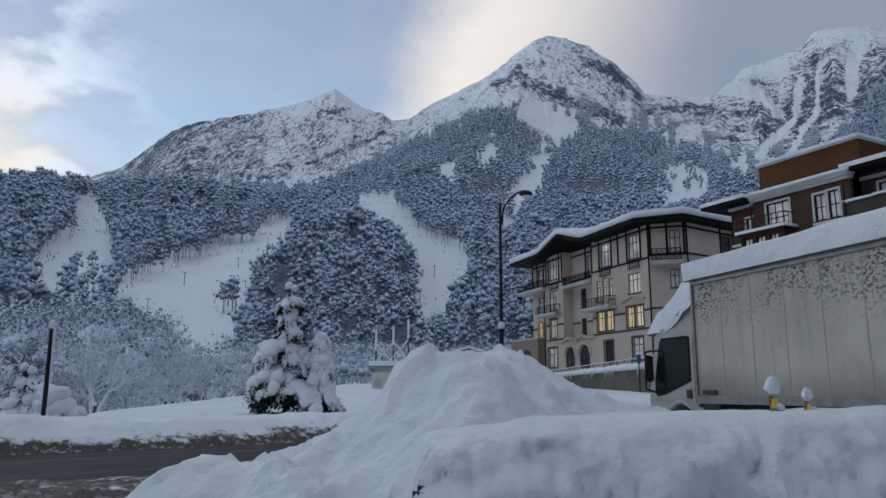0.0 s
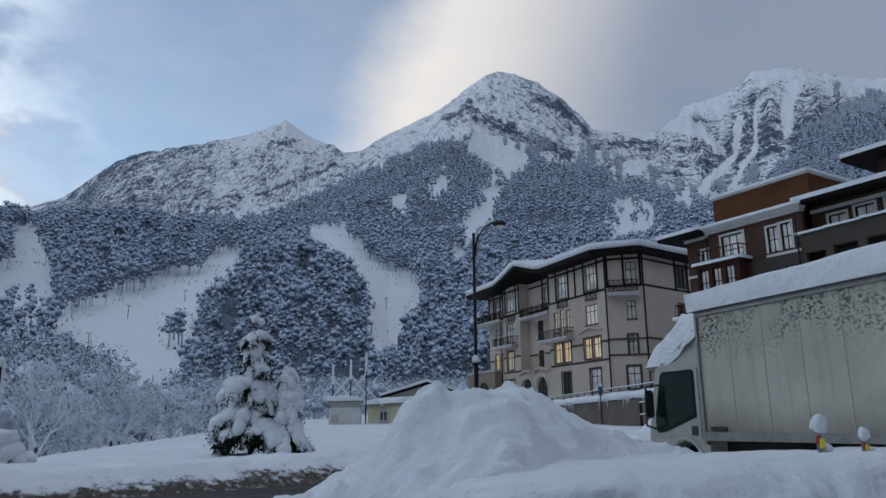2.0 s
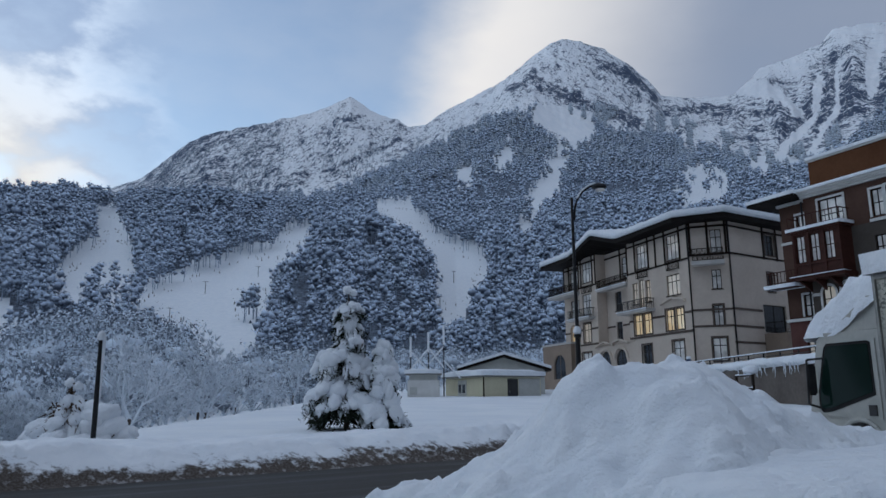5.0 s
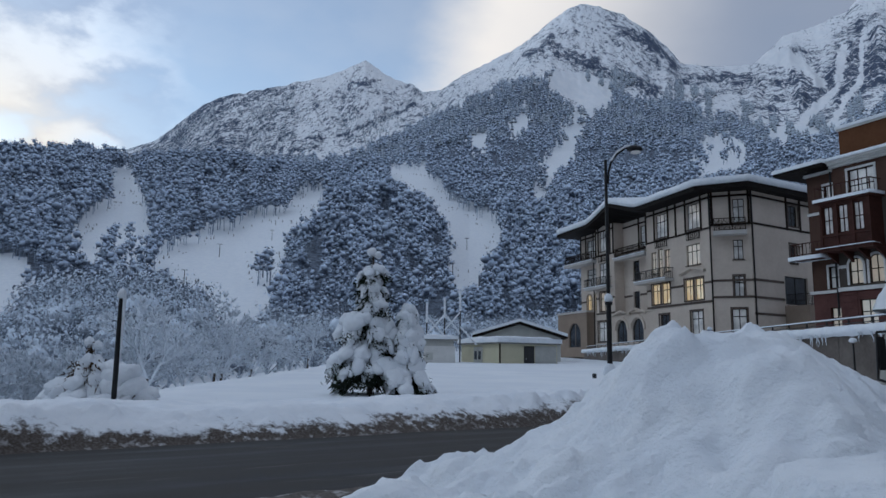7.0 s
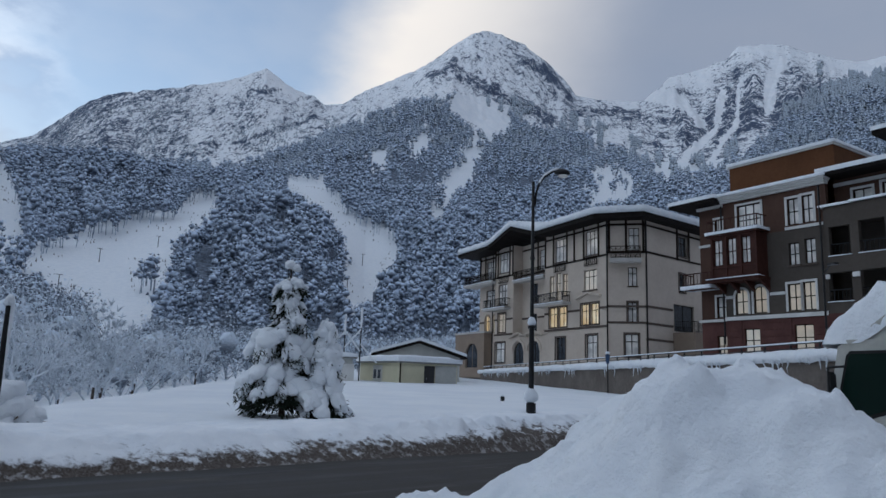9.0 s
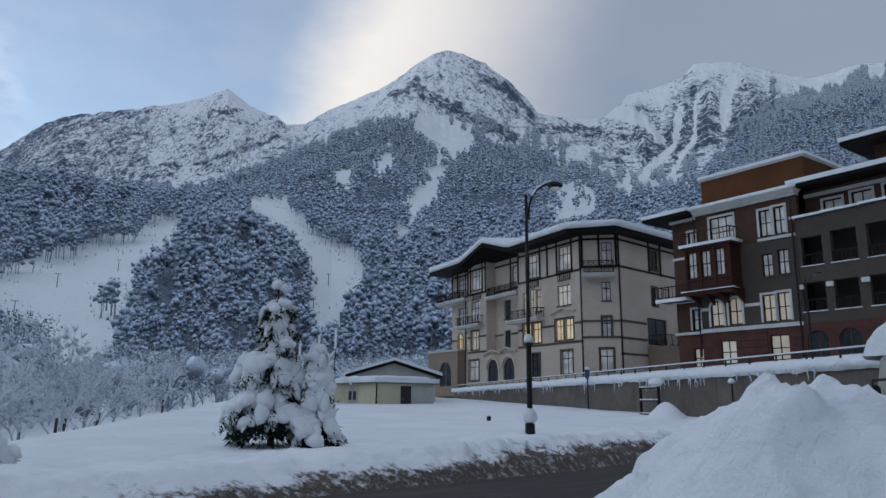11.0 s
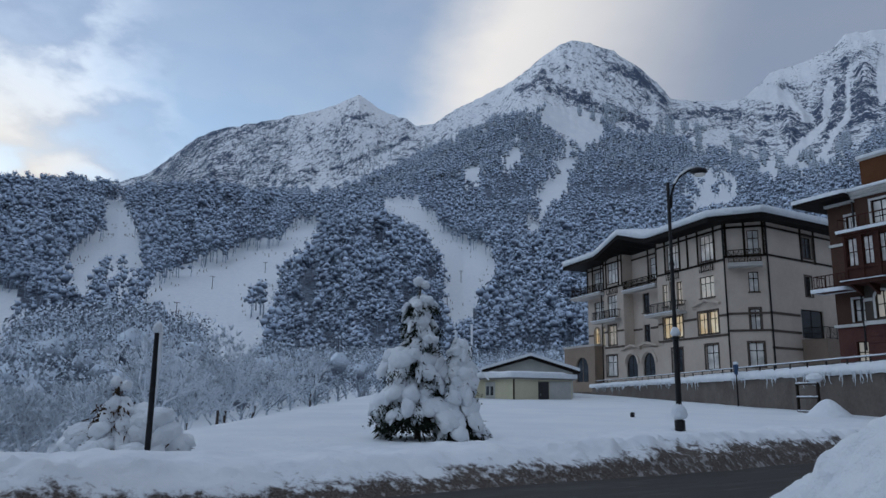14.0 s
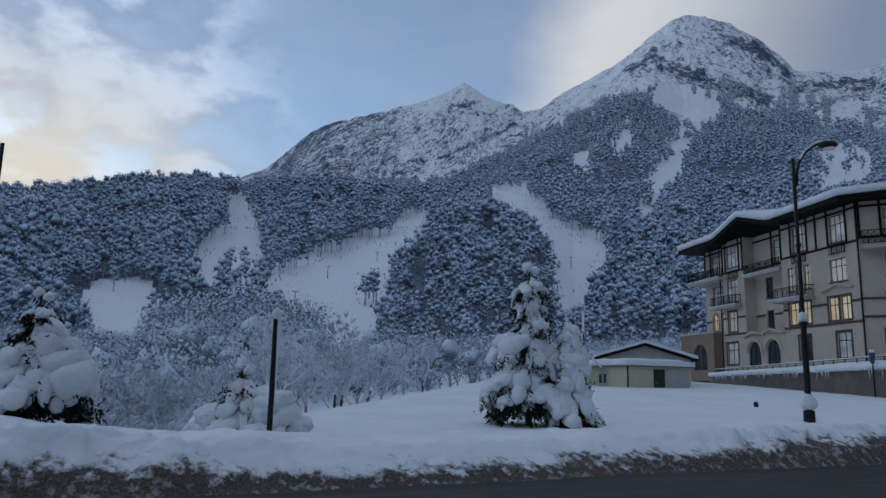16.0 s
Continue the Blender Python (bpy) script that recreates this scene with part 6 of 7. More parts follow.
    for x, zt in ((-1.3, 6.2), (0.2, 6.6), (1.5, 7.2)):
        bm = bmesh.new()
        tube(bm, (x, 1, 0.8 if x > 1.3 else 3.3), (x, 1, zt), 0.06, 0.04, n=6)
        part("mast", bm, IRON, k)
        bm = bmesh.new()
        tube(bm, (x, 0.93, zt - 1.5), (x, 0.93, zt + 0.2), 0.09, 0.10, n=6)
        part("mast_snow", bm, SNOW, k)
    for a, b in (((-1.3, 1, 5.2), (0.2, 1, 3.6)), ((-1.3, 1, 3.7), (0.2, 1, 5.4)), ((0.2, 1, 5.5), (1.5, 1, 3.8)), ((0.2, 1, 4.1), (1.5, 1, 5.6)), ((1.5, 1, 4.4), (2.9, 1, 2.9))):
        bm = bmesh.new()
        tube(bm, a, b, 0.07, n=5)
        part("strut", bm, SNOW, k)


sheds()


# ---- posts and lamps by the road ----
def street_lamp(x, y, z, turn, snowy=True):
    p = thing("street_lamp", pose(x, y, z, 0, 0, turn), "black iron street lamp with curved arm and snowy collar", "street lamp", "street lamps along the road")
    bm = bmesh.new()
    tube(bm, (0, 0, -0.3), (0, 0, 0.28), 0.14, 0.13, n=12)
    part("base", bm, IRON, p)
    bm = bmesh.new()
    tube(bm, (0, 0, 0.28), (0, 0, 2.45), 0.075, 0.07, n=12)
    tube(bm, (0, 0, 2.45), (0, 0, 6.45), 0.055, 0.042, n=10)
    part("pole", bm, IRON, p)
    bm = bmesh.new()
    tube(bm, (0, 0, 2.28), (0, 0, 2.36), 0.11, n=10)
    part("collar", bm, IRON, p)
    bm = bmesh.new()
    tube(bm, (0, 0, 4.2), (0, 0, 4.28), 0.07, n=10)
    part("collar", bm, IRON, p)
    bm = bmesh.new()
    pts = [(0.06, 0, 5.75), (0.08, 0, 6.1), (0.16, 0, 6.38), (0.32, 0, 6.62), (0.55, 0, 6.78), (0.72, 0, 6.84)]
    for a, b in zip(pts, pts[1:]):
        tube(bm, a, b, 0.032, n=7)
    part("arm", bm, IRON, p)
    bm = bmesh.new()
    blob(bm, (0.84, 0, 6.76), 0.2, (1.15, 0.8, 0.62), 3, 0.05, 1)
    part("head", bm, IRON, p, "", True)
    bm = bmesh.new()
    blob(bm, (0.86, 0, 6.67), 0.15, (1.0, 0.75, 0.6), 2, 0.02, 1)
    part("diffuser", bm, CURTAIN, p)
    bm = bmesh.new()
    blob(bm, (0, 0, 0.42), 0.2, (1, 1, 1.35), 2, 0.12, 2)
    part("collar_snow", bm, SNOW, p, "", True)
    bm = bmesh.new()
    blob(bm, (0, 0, 2.44), 0.12, (1, 1, 1.5), 2, 0.12, 2)
    part("knob_snow", bm, SNOW, p, "", True)
    bm = bmesh.new()
    for a, b in zip(pts[2:], pts[3:]):
        tube(bm, Vector(a) + Vector((0, 0, 0.05)), Vector(b) + Vector((0, 0, 0.05)), 0.045, 0.03, n=6)
    part("arm_snow", bm, SNOW, p)


street_lamp(-2.29, 19.7, 0.72, 0)
street_lamp(-21.0, 15.4, 0.35, 160)


def plain_pole():
    p = thing("marker_pole", pose(-12.96, 13.2, 0.35), "plain black pole with a cap of snow beside the road", "pole")
    bm = bmesh.new()
    tube(bm, (0, 0, -0.3), (0, 0, 2.22), 0.05, n=10)
    part("shaft", bm, IRON, p)
    bm = bmesh.new()
    blob(bm, (0, 0, 2.22), 0.085, (1, 1, 1.7), 2, 0.1, 4)
    part("snow_cap", bm, SNOW, p, "", True)
    bm = bmesh.new()
    tube(bm, (0.065, 0.0, 0.9), (0.055, 0.0, 2.2), 0.012, 0.04, n=6)
    part("rime", bm, SNOW, p)
    b = thing("bollard", pose(-0.6, 32.3, 0.35), "short black bollard in the snow field", "bollard")
    bm = bmesh.new()
    tube(bm, (0, 0, 0), (0, 0, 0.55), 0.10, 0.09, n=10), tube(bm, (0, 0, 0.55), (0, 0, 0.62), 0.12, 0.06, n=10)
    part("body", bm, IRON, b)
    bm = bmesh.new()
    blob(bm, (0, 0, 0.64), 0.07, (1, 1, 0.6), 2)
    part("snow_cap", bm, SNOW, b)


plain_pole()


# ---- snowed-in spruces ----
def needle_spray(bm, rng, p, d, length, n, spread):
    """Dark twigs hanging under a branch."""
    for _ in range(n):
        o = Vector(p) + Vector(d) * rng.uniform(0, length) + Vector((rng.uniform(-spread, spread), rng.uniform(-spread, spread), rng.uniform(-spread * 0.6, 0.02)))
        t = Vector((rng.uniform(-1, 1), rng.uniform(-1, 1), rng.uniform(-1.4, 0.1))).normalized() * rng.uniform(0.07, 0.17)
        s = t.cross(Vector((rng.uniform(-1, 1), rng.uniform(-1, 1), rng.uniform(-1, 1)))).normalized() * 0.018
        bm.faces.new([bm.verts.new(c) for c in (o - s, o + s, o + t)])


def lobe(bm, a, b, w, h, seed):
    """A load of snow on one branch: lumps grown into one another, fanning out into drooping fingers at the tip."""
    a, b = Vector(a), Vector(b)
    rng = random.Random(int(seed * 977))
    d = b - a
    q = d.to_track_quat("X", "Z")
    spots = []
    k = 2 if d.length < 0.45 else 3
    for i in range(k):
        f = (i + 0.5 + rng.uniform(-0.15, 0.15)) / k
        s = rng.uniform(0.75, 1.15) * (1.05 - 0.3 * abs(f - 0.5))
        spots.append((a + d * f + q @ Vector((0, rng.uniform(-0.3, 0.3) * w, rng.uniform(-0.1, 0.25) * h)), q, d.length / k * 0.7 + w * 0.2, w * s, h * s, 2))
    for i in range(rng.choice((2, 3, 3, 4))):
        side = rng.uniform(-0.9, 0.9)
        start = a + d * rng.uniform(0.5, 0.95) + q @ Vector((0, side * w, -0.1 * h))
        fall = (d.normalized() * rng.uniform(0.3, 0.9) + (q @ Vector((0, side, 0))) * 0.5 + Vector((0, 0, -rng.uniform(0.5, 1.3)))).normalized()
        size = w * rng.uniform(0.30, 0.52)
        reach = w * rng.uniform(0.6, 1.15)
        spots.append((start + fall * reach * 0.6, fall.to_track_quat("X", "Z"), reach, size, size * 0.85, 2))
    for i, (p, turn, lx, ly, lz, sub) in enumerate(spots):
        geo = bmesh.ops.create_icosphere(bm, subdivisions=sub, radius=1.0)
        for v in geo["verts"]:
            c = v.co.copy()
            n = 1 + 0.34 * noise.noise(c * 1.4 + Vector((seed * 2.3 + i, seed, 0))) + 0.20 * noise.noise(c * 3.4 + Vector((seed, i, 0)))
            low = 0.5 if c.z < 0 and i < k else 1.0
            v.co = p + turn @ Vector((c.x * lx * n, c.y * ly * n, c.z * lz * n * low))


def spruce(name, x, y, z, tiers, trunk_h, label, seed, needle=None, cap=0.13):
    rng = random.Random(seed)
    t = thing(name, pose(x, y, z), label, "tree", "snowed-in spruces by the road")
    bm = bmesh.new()
    tube(bm, (0, 0, -0.3), (0, 0, trunk_h), 0.085, 0.02, n=8)
    part("trunk", bm, BARK, t)
    nb = bmesh.new()
    for h, r, n, droop, w, off, a0 in tiers:
        sb = bmesh.new()
        n, w = int(n * 1.35), w * 0.98
        for k in range(n):
            a = a0 + 6.283 * k / n + rng.uniform(-0.45, 0.45)
            rr = r * rng.uniform(0.62, 1.22)
            d = Vector((math.cos(a), math.sin(a), 0))
            up = h + rng.uniform(-0.5, 0.5) * w
            p0 = Vector(off) + Vector((0, 0, up)) + d * rr * 0.18
            p1 = Vector(off) + d * rr + Vector((0, 0, up - droop * rng.uniform(0.6, 1.4)))
            fat = rng.choice((0.62, 0.8, 1.0, 1.2))
            lobe(sb, p0, p1, w * fat, w * fat * rng.uniform(0.65, 1.0), seed + k + h * 7)
            needle_spray(nb, rng, p0 - Vector((0, 0, w * 0.55)), (p1 - p0) * 1.12, 1.0, int(75 + 150 * r), 0.10 + w * 0.55)
        part("snow_load", sb, SNOW, t, "", True)
        for _ in range(int(190 * r + 40)):
            a, f = rng.uniform(0, 6.283), math.sqrt(rng.random())
            o = Vector(off) + Vector((math.cos(a) * f * r * 0.8, math.sin(a) * f * r * 0.8, h - droop * f - rng.uniform(0.1, 0.45)))
            e = Vector((math.cos(a), math.sin(a), rng.uniform(-1.3, 0.0))).normalized() * rng.uniform(0.12, 0.26)
            s = e.cross(Vector((rng.uniform(-1, 1), rng.uniform(-1, 1), rng.uniform(-1, 1)))).normalized() * 0.045
            if o.z > 0.02:
                nb.faces.new([nb.verts.new(c) for c in (o - s, o + s, o + e)])
    needle_spray(nb, rng, (0, 0, trunk_h * 0.12), (0, 0, trunk_h * 0.62), 1.0, 900, 0.30)
    needle_spray(nb, rng, (0, 0, trunk_h * 0.6), (0, 0, trunk_h * 0.42), 1.0, 110, 0.08)
    part("foliage", nb, needle or NEEDLES, t, "dark green needles")
    sb = bmesh.new()
    blob(sb, (-0.05, 0, trunk_h + 0.02), cap, (1.0, 1, 1.25), 2, 0.3, seed)
    blob(sb, (0.12, 0.02, trunk_h - 0.05), cap * 0.95, (1.05, 1, 1.15), 2, 0.3, seed + 1)
    part("snow_top", sb, SNOW, t, "", True)
    return t


O = (0, 0, 0)
R = (0.98, -0.10, 0)
spruce(
    "spruce", -8.80, 18.9, 0.45,
    [(3.36, 0.42, 4, 0.16, 0.19, O, 0.4), (2.98, 0.46, 4, 0.30, 0.20, O, 1.1), (2.58, 0.52, 5, 0.40, 0.27, O, 0.2), (2.12, 0.68, 6, 0.55, 0.28, (-0.08, 0, 0), 0.7), (1.84, 0.62, 4, 0.5, 0.2, O, 0.4), (1.58, 0.86, 7, 0.62, 0.29, (-0.16, 0, 0), 0.1), (1.30, 0.9, 5, 0.5, 0.2, (-0.1, 0, 0), 0.3), (1.02, 1.06, 8, 0.62, 0.26, (-0.14, 0, 0), 0.5),
     (2.36, 0.16, 3, 0.36, 0.20, R, 0.3), (1.92, 0.34, 4, 0.74, 0.28, R, 0.9), (1.30, 0.52, 5, 0.85, 0.27, R, 0.2), (0.72, 0.66, 5, 0.5, 0.18, R, 0.5)],
    3.82, "snow-laden young spruce with drooping white branches", 11)
spruce(
    "small_spruce", -14.05, 14.3, 0.35,
    [(0.98, 0.34, 4, 0.30, 0.17, O, 0.3), (0.70, 0.62, 5, 0.45, 0.22, (0.05, 0, 0), 0.9), (0.42, 0.95, 6, 0.40, 0.26, (0.15, 0.1, 0), 0.2), (0.66, 0.36, 5, 0.55, 0.34, (0.62, 0.15, 0), 0.1), (0.40, 0.45, 5, 0.40, 0.32, (-0.60, 0.3, 0), 0.4)],
    1.30, "small spruce half buried in snow with brown needles", 21, DRY_NEEDLES, 0.11)
spruce(
    "bent_spruce", -16.35, 11.5, 0.35,
    [(2.10, 0.28, 4, 0.05, 0.09, (0.1, 0, 0), 0.3), (1.84, 0.34, 4, 0.10, 0.10, (0.08, 0, 0), 0.9), (1.72, 0.36, 4, 0.50, 0.30, (0.25, 0, 0), 0.2), (1.45, 0.72, 7, 0.55, 0.32, (0.15, 0, 0), 0.6), (1.15, 0.85, 7, 0.45, 0.28, (0.15, 0, 0), 0.2), (1.15, 0.5, 4, 0.25, 0.24, (-0.6, 0, 0), 0.2)],
    2.38, "young spruce with a bare top bent under heavy snow", 31, None, 0.09)


# ---- bare frosted trees behind the field ----
TWIG = mat_frost_tree("frosted_twigs", (0.42, 0.45, 0.50), (0.82, 0.86, 0.91), -1.2, 0.2, 2.0)


def bare_tree(x, y, z, h, seed):
    rng = random.Random(seed)
    t = thing("bare_tree", pose(x, y, z), "bare broadleaf tree white with hoar frost", "tree", "frosted trees behind the field")
    tb, wb = bmesh.new(), bmesh.new()

    def grow(p, d, length, r, depth):
        q = p + d * length
        tube(tb if depth < 1 else wb, p, q, r, r * 0.62, n=5 if depth < 1 else 3, caps=False)
        if depth == 4:
            for _ in range(8):
                e = (d + Vector((rng.uniform(-1, 1), rng.uniform(-1, 1), rng.uniform(-0.5, 0.8)))).normalized() * length * rng.uniform(0.3, 0.6)
                s = e.cross(Vector((rng.uniform(-1, 1), rng.uniform(-1, 1), 0.3))).normalized() * 0.085
                wb.faces.new([wb.verts.new(c) for c in (q - s, q + s, q + e)])
            return
        for k in range(4 if depth < 3 else 3):
            tilt = 0.42 + 0.5 * rng.random()
            a = rng.uniform(0, 6.283)
            u = d.orthogonal().normalized()
            v = d.cross(u)
            nd = (d * math.cos(tilt) + (u * math.cos(a) + v * math.sin(a)) * math.sin(tilt) + Vector((0, 0, 0.12))).normalized()
            at = p + d * length * rng.uniform(0.45, 1.0) if k else q
            grow(at, nd, length * rng.uniform(0.62, 0.82), max(0.022, r * 0.6), depth + 1)

    for k in range(rng.choice((1, 2, 2))):
        grow(Vector((0.3 * k, 0.1 * k, -0.5)), Vector((rng.uniform(-0.2, 0.2), rng.uniform(-0.2, 0.2), 1)).normalized(), h * 0.34, h * 0.018, 0)
    part("trunk", tb, BARK, t)
    part("crown", wb, TWIG, t, "frosted twigs")


for k, (az, r, h) in enumerate(((-24.5, 44, 8.5), (-27.8, 47, 7.5), (-21.8, 52, 7.5), (-19.5, 57, 8.5), (-17.2, 62, 8), (-31.5, 46, 7.5), (-35.5, 48, 8.5), (-39.5, 50, 8), (-12.6, 80, 8))):
    tx, ty = CX + r * math.sin(radians(az)), CY + r * math.cos(radians(az))
    bare_tree(tx, ty, float(land(np.array([tx]), np.array([ty]))[0]), h, 100 + k)


# ---- the lorry ----
def lorry():
    m = pose(-0.28, 8.0, 0.02, 0, 0, 18.6)
    t = thing("box_truck", m, "grimy white box truck with deep snow on its roof", "truck")
    W, B, Z0, Z1 = 2.25, -5.6, 0.98, 2.84
    part("cargo_box", boxed((0.012, W, B, 0, Z0, Z1)), TRUCK_BOX, t, "grimy white cargo box")
    step = 0.62
    for k in range(int(-B / step) + 1):
        part("seam_rib", boxed((0.006, 0.0115, -k * step - 0.606, -k * step - 0.597, Z0 + 0.1, Z1 - 0.08)), CAB_PAINT, t)
    part("bottom_rail", boxed((-0.02, 0.01, B, 0, Z0 - 0.02, Z0 + 0.10)), STEEL, t)
    part("top_rail", boxed((-0.02, 0.01, B, 0, Z1 - 0.06, Z1 + 0.03)), STEEL, t)
    part("front_edge", boxed((-0.025, 0.05, -0.002, 0.045, Z0 - 0.02, Z1 + 0.02)), STEEL, t)
    bm = bmesh.new()
    snow_slab(bm, -0.02, W, B, 0.06, Z1 + 0.03, 0.42, 0.14, 51, 0.07)
    part("roof_snow", bm, SNOW, t, "deep roof snow", True)
    part("side_marker", boxed((-0.028, -0.006, -0.42, -0.12, Z0 + 0.12, Z0 + 0.18)), PLASTIC, t)
    # chassis and wheels
    part("chassis", boxed((0.45, 1.8, B + 0.3, 1.4, 0.55, 0.93)), PLASTIC, t)
    part("fuel_tank", boxed((0.12, 0.5, -1.9, -1.0, 0.42, 0.85)), STEEL, t)

    def wheel(x, y, outer):
        bm = bmesh.new()
        tube(bm, (x, y, 0.38), (x + 0.22, y, 0.38), 0.38, n=28)
        w = part("wheel", bm, RUBBER, t)
        bm = bmesh.new()
        tube(bm, (outer, y, 0.38), (outer + 0.012, y, 0.38), 0.21, n=20)
        part("rim", bm, STEEL, w)
    for y in (0.61, -3.9):
        wheel(0.16 if y > 0 else 0.18, y, 0.148 if y > 0 else 0.168), wheel(1.72 if y > 0 else 1.85, y, 1.945 if y > 0 else 2.075)
    # cab: a shaped shell
    prof = [(0.10, 0.62), (0.10, 2.06), (0.22, 2.16), (1.28, 2.17), (1.44, 2.08), (1.66, 1.28), (1.72, 1.05), (1.74, 0.52), (1.20, 0.52)]
    arc = [(0.72 + 0.50 * math.cos(a), 0.48 + 0.50 * math.sin(a)) for a in [radians(d) for d in range(14, 167, 19)]]
    prof += arc + [(0.26, 0.62)]
    bm = bmesh.new()
    f = bm.faces.new([bm.verts.new((0.13, y, z)) for y, z in prof])
    ext = bmesh.ops.extrude_face_region(bm, geom=[f])
    bmesh.ops.translate(bm, vec=(1.99, 0, 0), verts=[v for v in ext["geom"] if isinstance(v, bmesh.types.BMVert)])
    bmesh.ops.recalc_face_normals(bm, faces=bm.faces[:])
    cab = part("cab", bm, CAB_PAINT, t, "dusty white cab")

    def side_panel(name, pts, x0, x1, mat, parent, label=""):
        bm = bmesh.new()
        a = [bm.verts.new((x0, y, z)) for y, z in pts]
        b = [bm.verts.new((x1, y, z)) for y, z in pts]
        bm.faces.new(a), bm.faces.new(b[::-1])
        for i in range(len(pts)):
            j = (i + 1) % len(pts)
            bm.faces.new((a[i], a[j], b[j], b[i]))
        bmesh.ops.recalc_face_normals(bm, faces=bm.faces[:])
        return part(name, bm, mat, parent, label)

    door = side_panel("door", [(0.28, 0.98), (0.28, 2.04), (1.30, 2.05), (1.56, 1.30), (1.58, 1.02)], 0.115, 0.129, CAB_PAINT, t)
    side_panel("window_seal", [(0.36, 1.30), (0.36, 1.99), (0.42, 2.02), (1.22, 2.02), (1.29, 1.96), (1.48, 1.36), (1.49, 1.12), (1.42, 1.06), (1.22, 1.08)], 0.108, 0.1145, RUBBER, door)
    side_panel("door_glass", [(0.40, 1.34), (0.40, 1.96), (0.44, 1.98), (1.20, 1.98), (1.25, 1.93), (1.43, 1.36), (1.44, 1.15), (1.39, 1.11), (1.22, 1.13)], 0.102, 0.1078, CAB_GLASS, door, "dark green door glass")
    part("door_handle", boxed((0.095, 0.114, 0.36, 0.50, 1.03, 1.17)), PLASTIC, door)
    bm = bmesh.new()
    for (y0, z0), (y1, z1) in zip(arc, arc[1:]):
        tube(bm, (0.125, y0, z0), (0.125, y1, z1), 0.035, n=6)
    part("wheel_arch", bm, CAB_PAINT, t)
    side_panel("wheel_well", [(0.72 + 0.48 * math.cos(radians(d)), 0.48 + 0.48 * math.sin(radians(d))) for d in range(0, 181, 15)], 0.44, 0.46, RUBBER, t)
    # windscreen, lamps, bumper on the nose
    bm = bmesh.new()
    v = [bm.verts.new(c) for c in ((0.25, 1.466, 2.03), (2.0, 1.466, 2.03), (2.0, 1.666, 1.305), (0.25, 1.666, 1.305))]
    bm.faces.new(v)
    part("windscreen", bm, CAB_GLASS, t)
    part("bumper", boxed((0.10, 2.15, 1.60, 1.82, 0.40, 0.66)), PLASTIC, t)
    for x in (0.22, 1.76):
        part("headlight", boxed((x, x + 0.28, 1.73, 1.76, 0.75, 0.95)), CURTAIN, t)
    # mirror on its bracket
    mir = new("mirror")
    mir.parent = t
    bm = bmesh.new()
    box(bm, -0.10, 0.06, 1.42, 1.47, 1.30, 1.74)
    bmesh.ops.bevel(bm, geom=bm.edges[:], offset=0.025, segments=2, affect="EDGES")
    part("mirror_shell", bm, PLASTIC, mir)
    bm = bmesh.new()
    for a, b in (((0.13, 1.32, 1.82), (-0.08, 1.45, 1.80)), ((-0.08, 1.45, 1.80), (-0.10, 1.46, 1.18)), ((-0.10, 1.46, 1.18), (0.13, 1.46, 1.12))):
        tube(bm, a, b, 0.018, n=6)
    part("bracket", bm, PLASTIC, mir)
    # roof fairing: a leaning shell open to the box, its slope heaped with snow
    side_panel("roof_fairing", [(0.20, 2.17), (0.20, 2.62), (0.40, 2.62), (1.10, 2.24), (1.14, 2.17)], 0.18, 2.06, CAB_PAINT, t, "white roof fairing")
    side_panel("fairing_gap", [(0.12, 2.17), (0.12, 2.66), (0.195, 2.66), (0.195, 2.17)], 0.19, 2.05, RUBBER, t)
    bm = bmesh.new()
    rows = []
    for i in range(23):
        f = i / 22
        y = 1.72 - 1.50 * f
        top = 2.20 + 0.78 * min(1.0, f * 1.5 + 0.12) ** 0.55
        row = []
        for j in range(17):
            fx = j / 16
            edge = min(1.0, 7.0 * min(fx, 1 - fx)) ** 0.4
            rough = 0.13 * noise.noise(Vector((fx * 4.4, y * 3.2, 1))) + 0.09 * noise.noise(Vector((fx * 11, y * 7, 3)))
            lip = 2.12 + max(0.0, (f - 0.45) * 0.75)
            z = lip + (top + rough - lip) * edge
            row.append(bm.verts.new((0.13 + 1.99 * fx + 0.5 * rough * (edge < 0.9), y + 0.4 * rough * (i < 6), z)))
        rows.append(row)
    for p, q in zip(rows, rows[1:]):
        for j in range(16):
            bm.faces.new((p[j], q[j], q[j + 1], p[j + 1]))
    low = [bm.verts.new((v.co.x, v.co.y - 0.05, 2.07)) for v in rows[0]]
    for j in range(16):
        bm.faces.new((low[j], rows[0][j], rows[0][j + 1], low[j + 1]))
    bmesh.ops.recalc_face_normals(bm, faces=bm.faces[:])
    part("cab_snow", bm, SNOW, t, "snow heaped on the cab roof", True)
    part("roof_visor", boxed((0.14, 2.1, 1.02, 1.36, 2.02, 2.06)), PLASTIC, t)
    part("intake_pipe", boxed((0.02, 0.09, 0.03, 0.10, 0.9, 2.3)), STEEL, t)
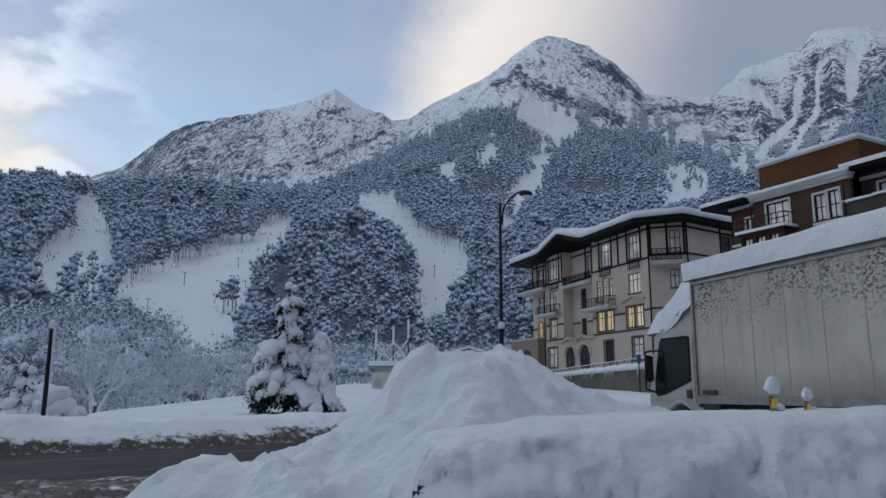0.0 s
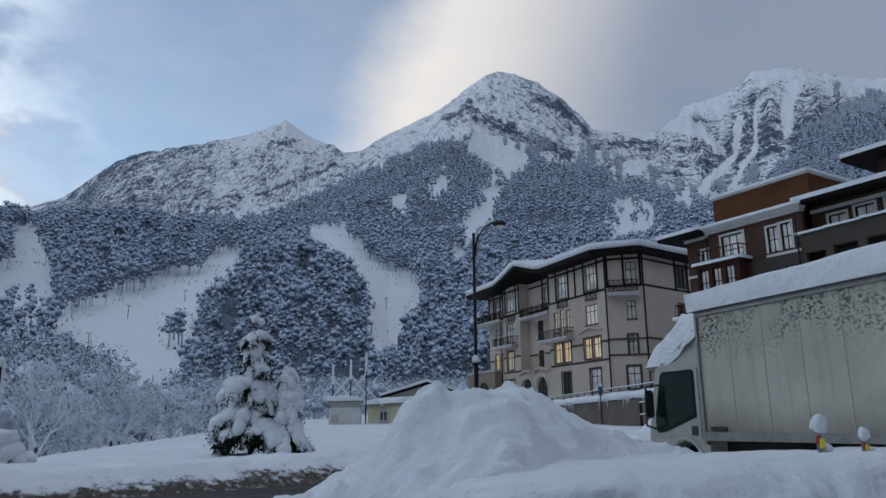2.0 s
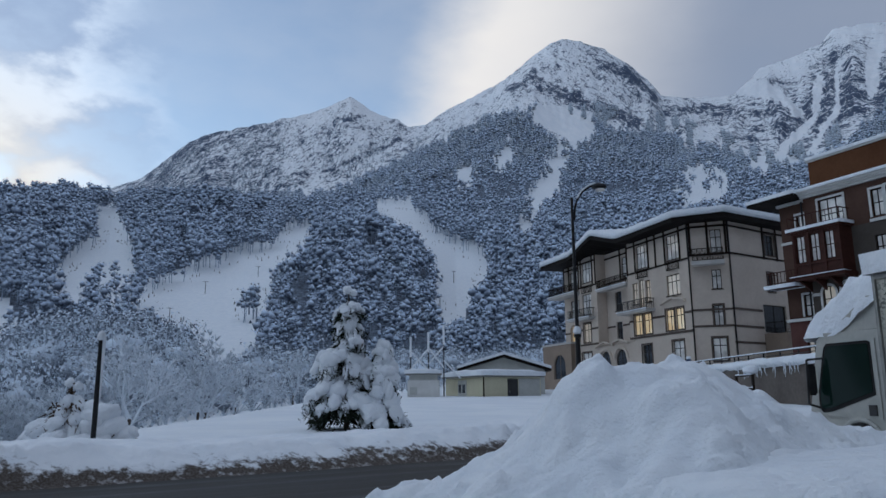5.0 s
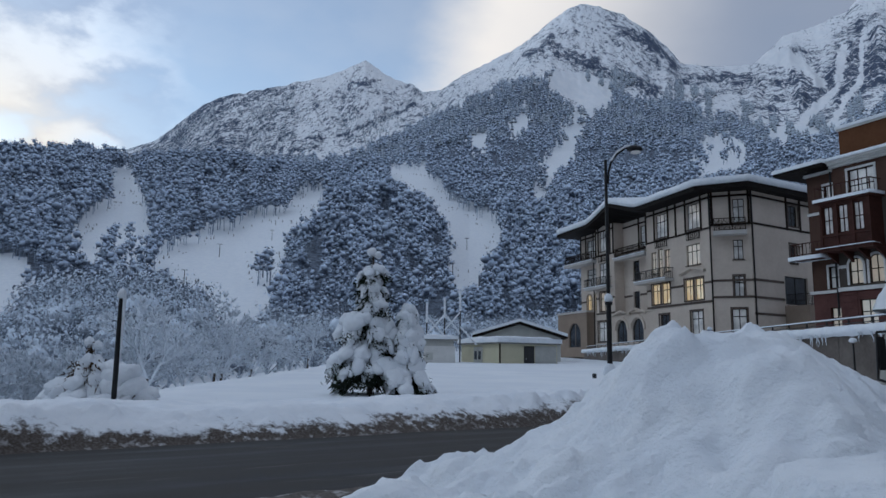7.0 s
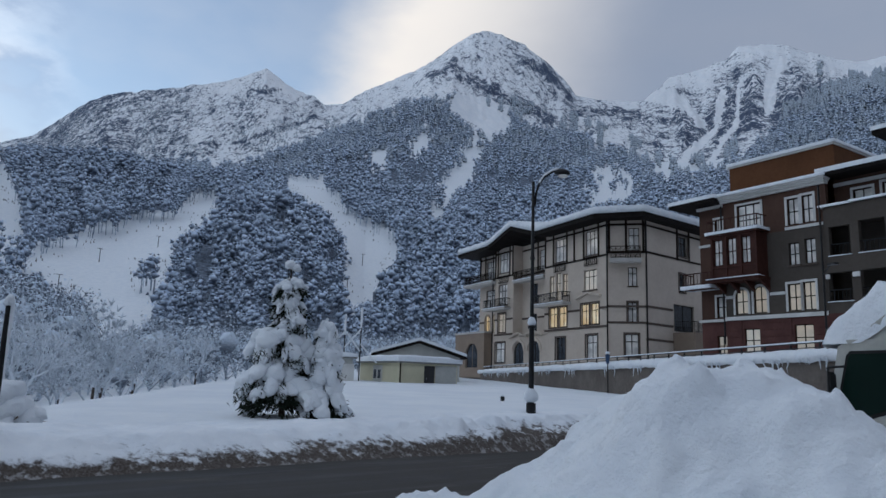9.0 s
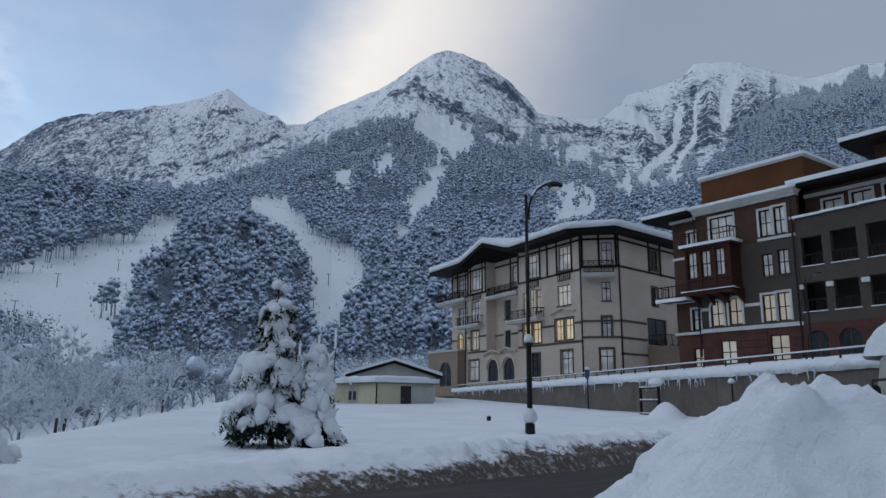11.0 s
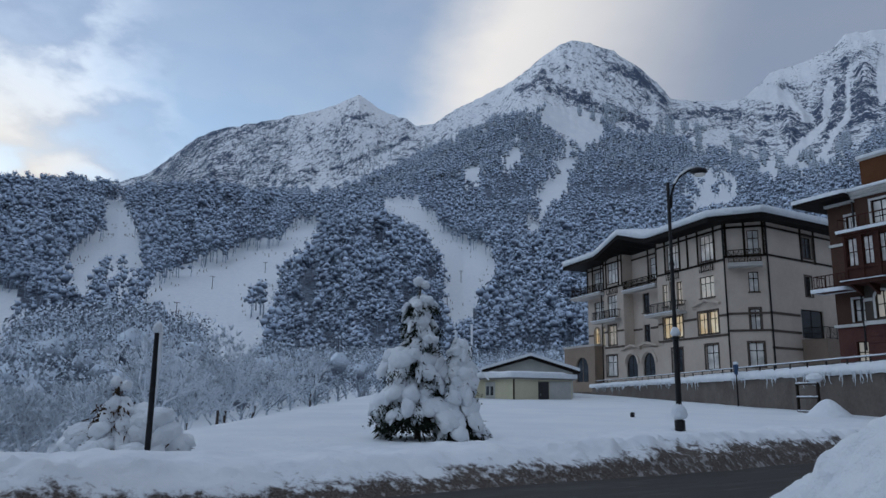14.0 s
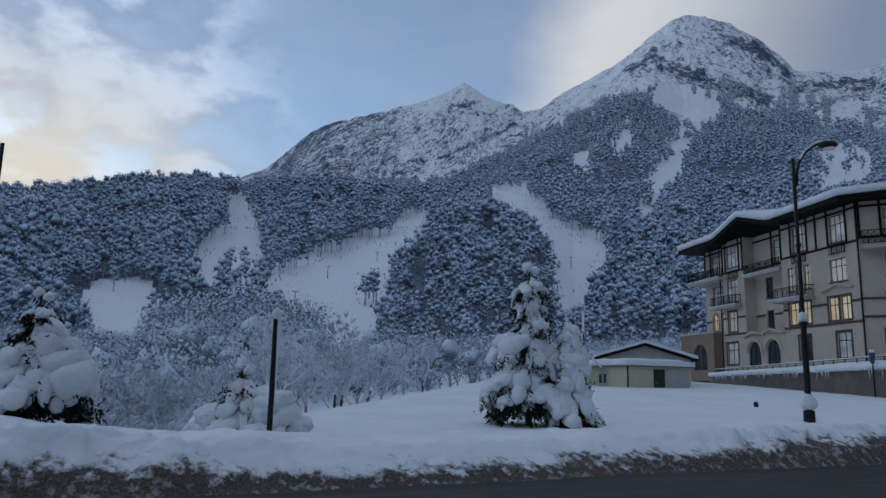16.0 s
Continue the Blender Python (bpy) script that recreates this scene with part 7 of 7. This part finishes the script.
    # the cab is short-nosed
    for ob in t.children_recursive:
        if ob.type == "MESH" and ob.name.split(".")[0] not in ("wheel", "rim"):
            for v in ob.data.vertices:
                if v.co.y > 0:
                    v.co.y *= 0.85


lorry()


# ---- small markers in the deep snow ----
def snow_marker(x, y, z, s, seed, film):
    p = thing("snow_marker", pose(x, y, z, 0, 6, 20), "snow-capped roadside marker with red and yellow film", "marker", "markers in the deep snow")
    bm = bmesh.new()
    tube(bm, (0, 0, -0.3), (0, 0, 0.16 * s), 0.022, n=8)
    part("stake", bm, STEEL, p)
    part("yellow_film", boxed((-0.045 * s, 0.045 * s, -0.032, -0.024, 0.03 * s, 0.16 * s)), YELLOW, p, "yellow reflective film")
    part("red_film", boxed((-0.05 * s, -0.01 * s, -0.022, 0.02 * s, 0.08 * s, 0.20 * s)), RED_FILM, p, "red film")
    bm = bmesh.new()
    blob(bm, (0, 0, 0.33 * s), 0.115 * s, (1, 0.95, 1.45), 3, 0.3, seed)
    part("snow_cap", bm, SNOW, p, "", True)
    bm = bmesh.new()
    blob(bm, (0.08, 0, 0.02), 0.09 * s, (1, 0.9, 0.9), 2, 0.3, seed + 3)
    part("snow_foot", bm, SNOW, p, "", True)


snow_marker(-1.02, 3.86, 0.98, 0.66, 3, True)
snow_marker(-0.95, 3.32, 0.98, 0.42, 5, True)


# ---- lift pylons on the pistes ----
def lift_pylon(az, r, h):
    x, y = CX + r * math.sin(radians(az)), CY + r * math.cos(radians(az))
    z = float(land(np.array([x]), np.array([y]))[0])
    p = thing("lift_pylon", pose(x, y, z, 0, 0, -az), "grey steel ski lift pylon on the piste", "pylon", "lift pylons on the pistes")
    bm = bmesh.new()
    tube(bm, (0, 0, -1), (0, 0, h), 0.26, 0.2, n=8)
    part("mast", bm, IRON, p)
    part("crossarm", boxed((-1.8, 1.8, -0.15, 0.15, h, h + 0.3)), IRON, p)


for az, r, h in ((-1.3, 520, 10), (-0.2, 640, 10), (-21.6, 480, 9), (-19.2, 560, 9), (-15.4, 640, 9), (-4.0, 860, 11)):
    lift_pylon(az, r, h)
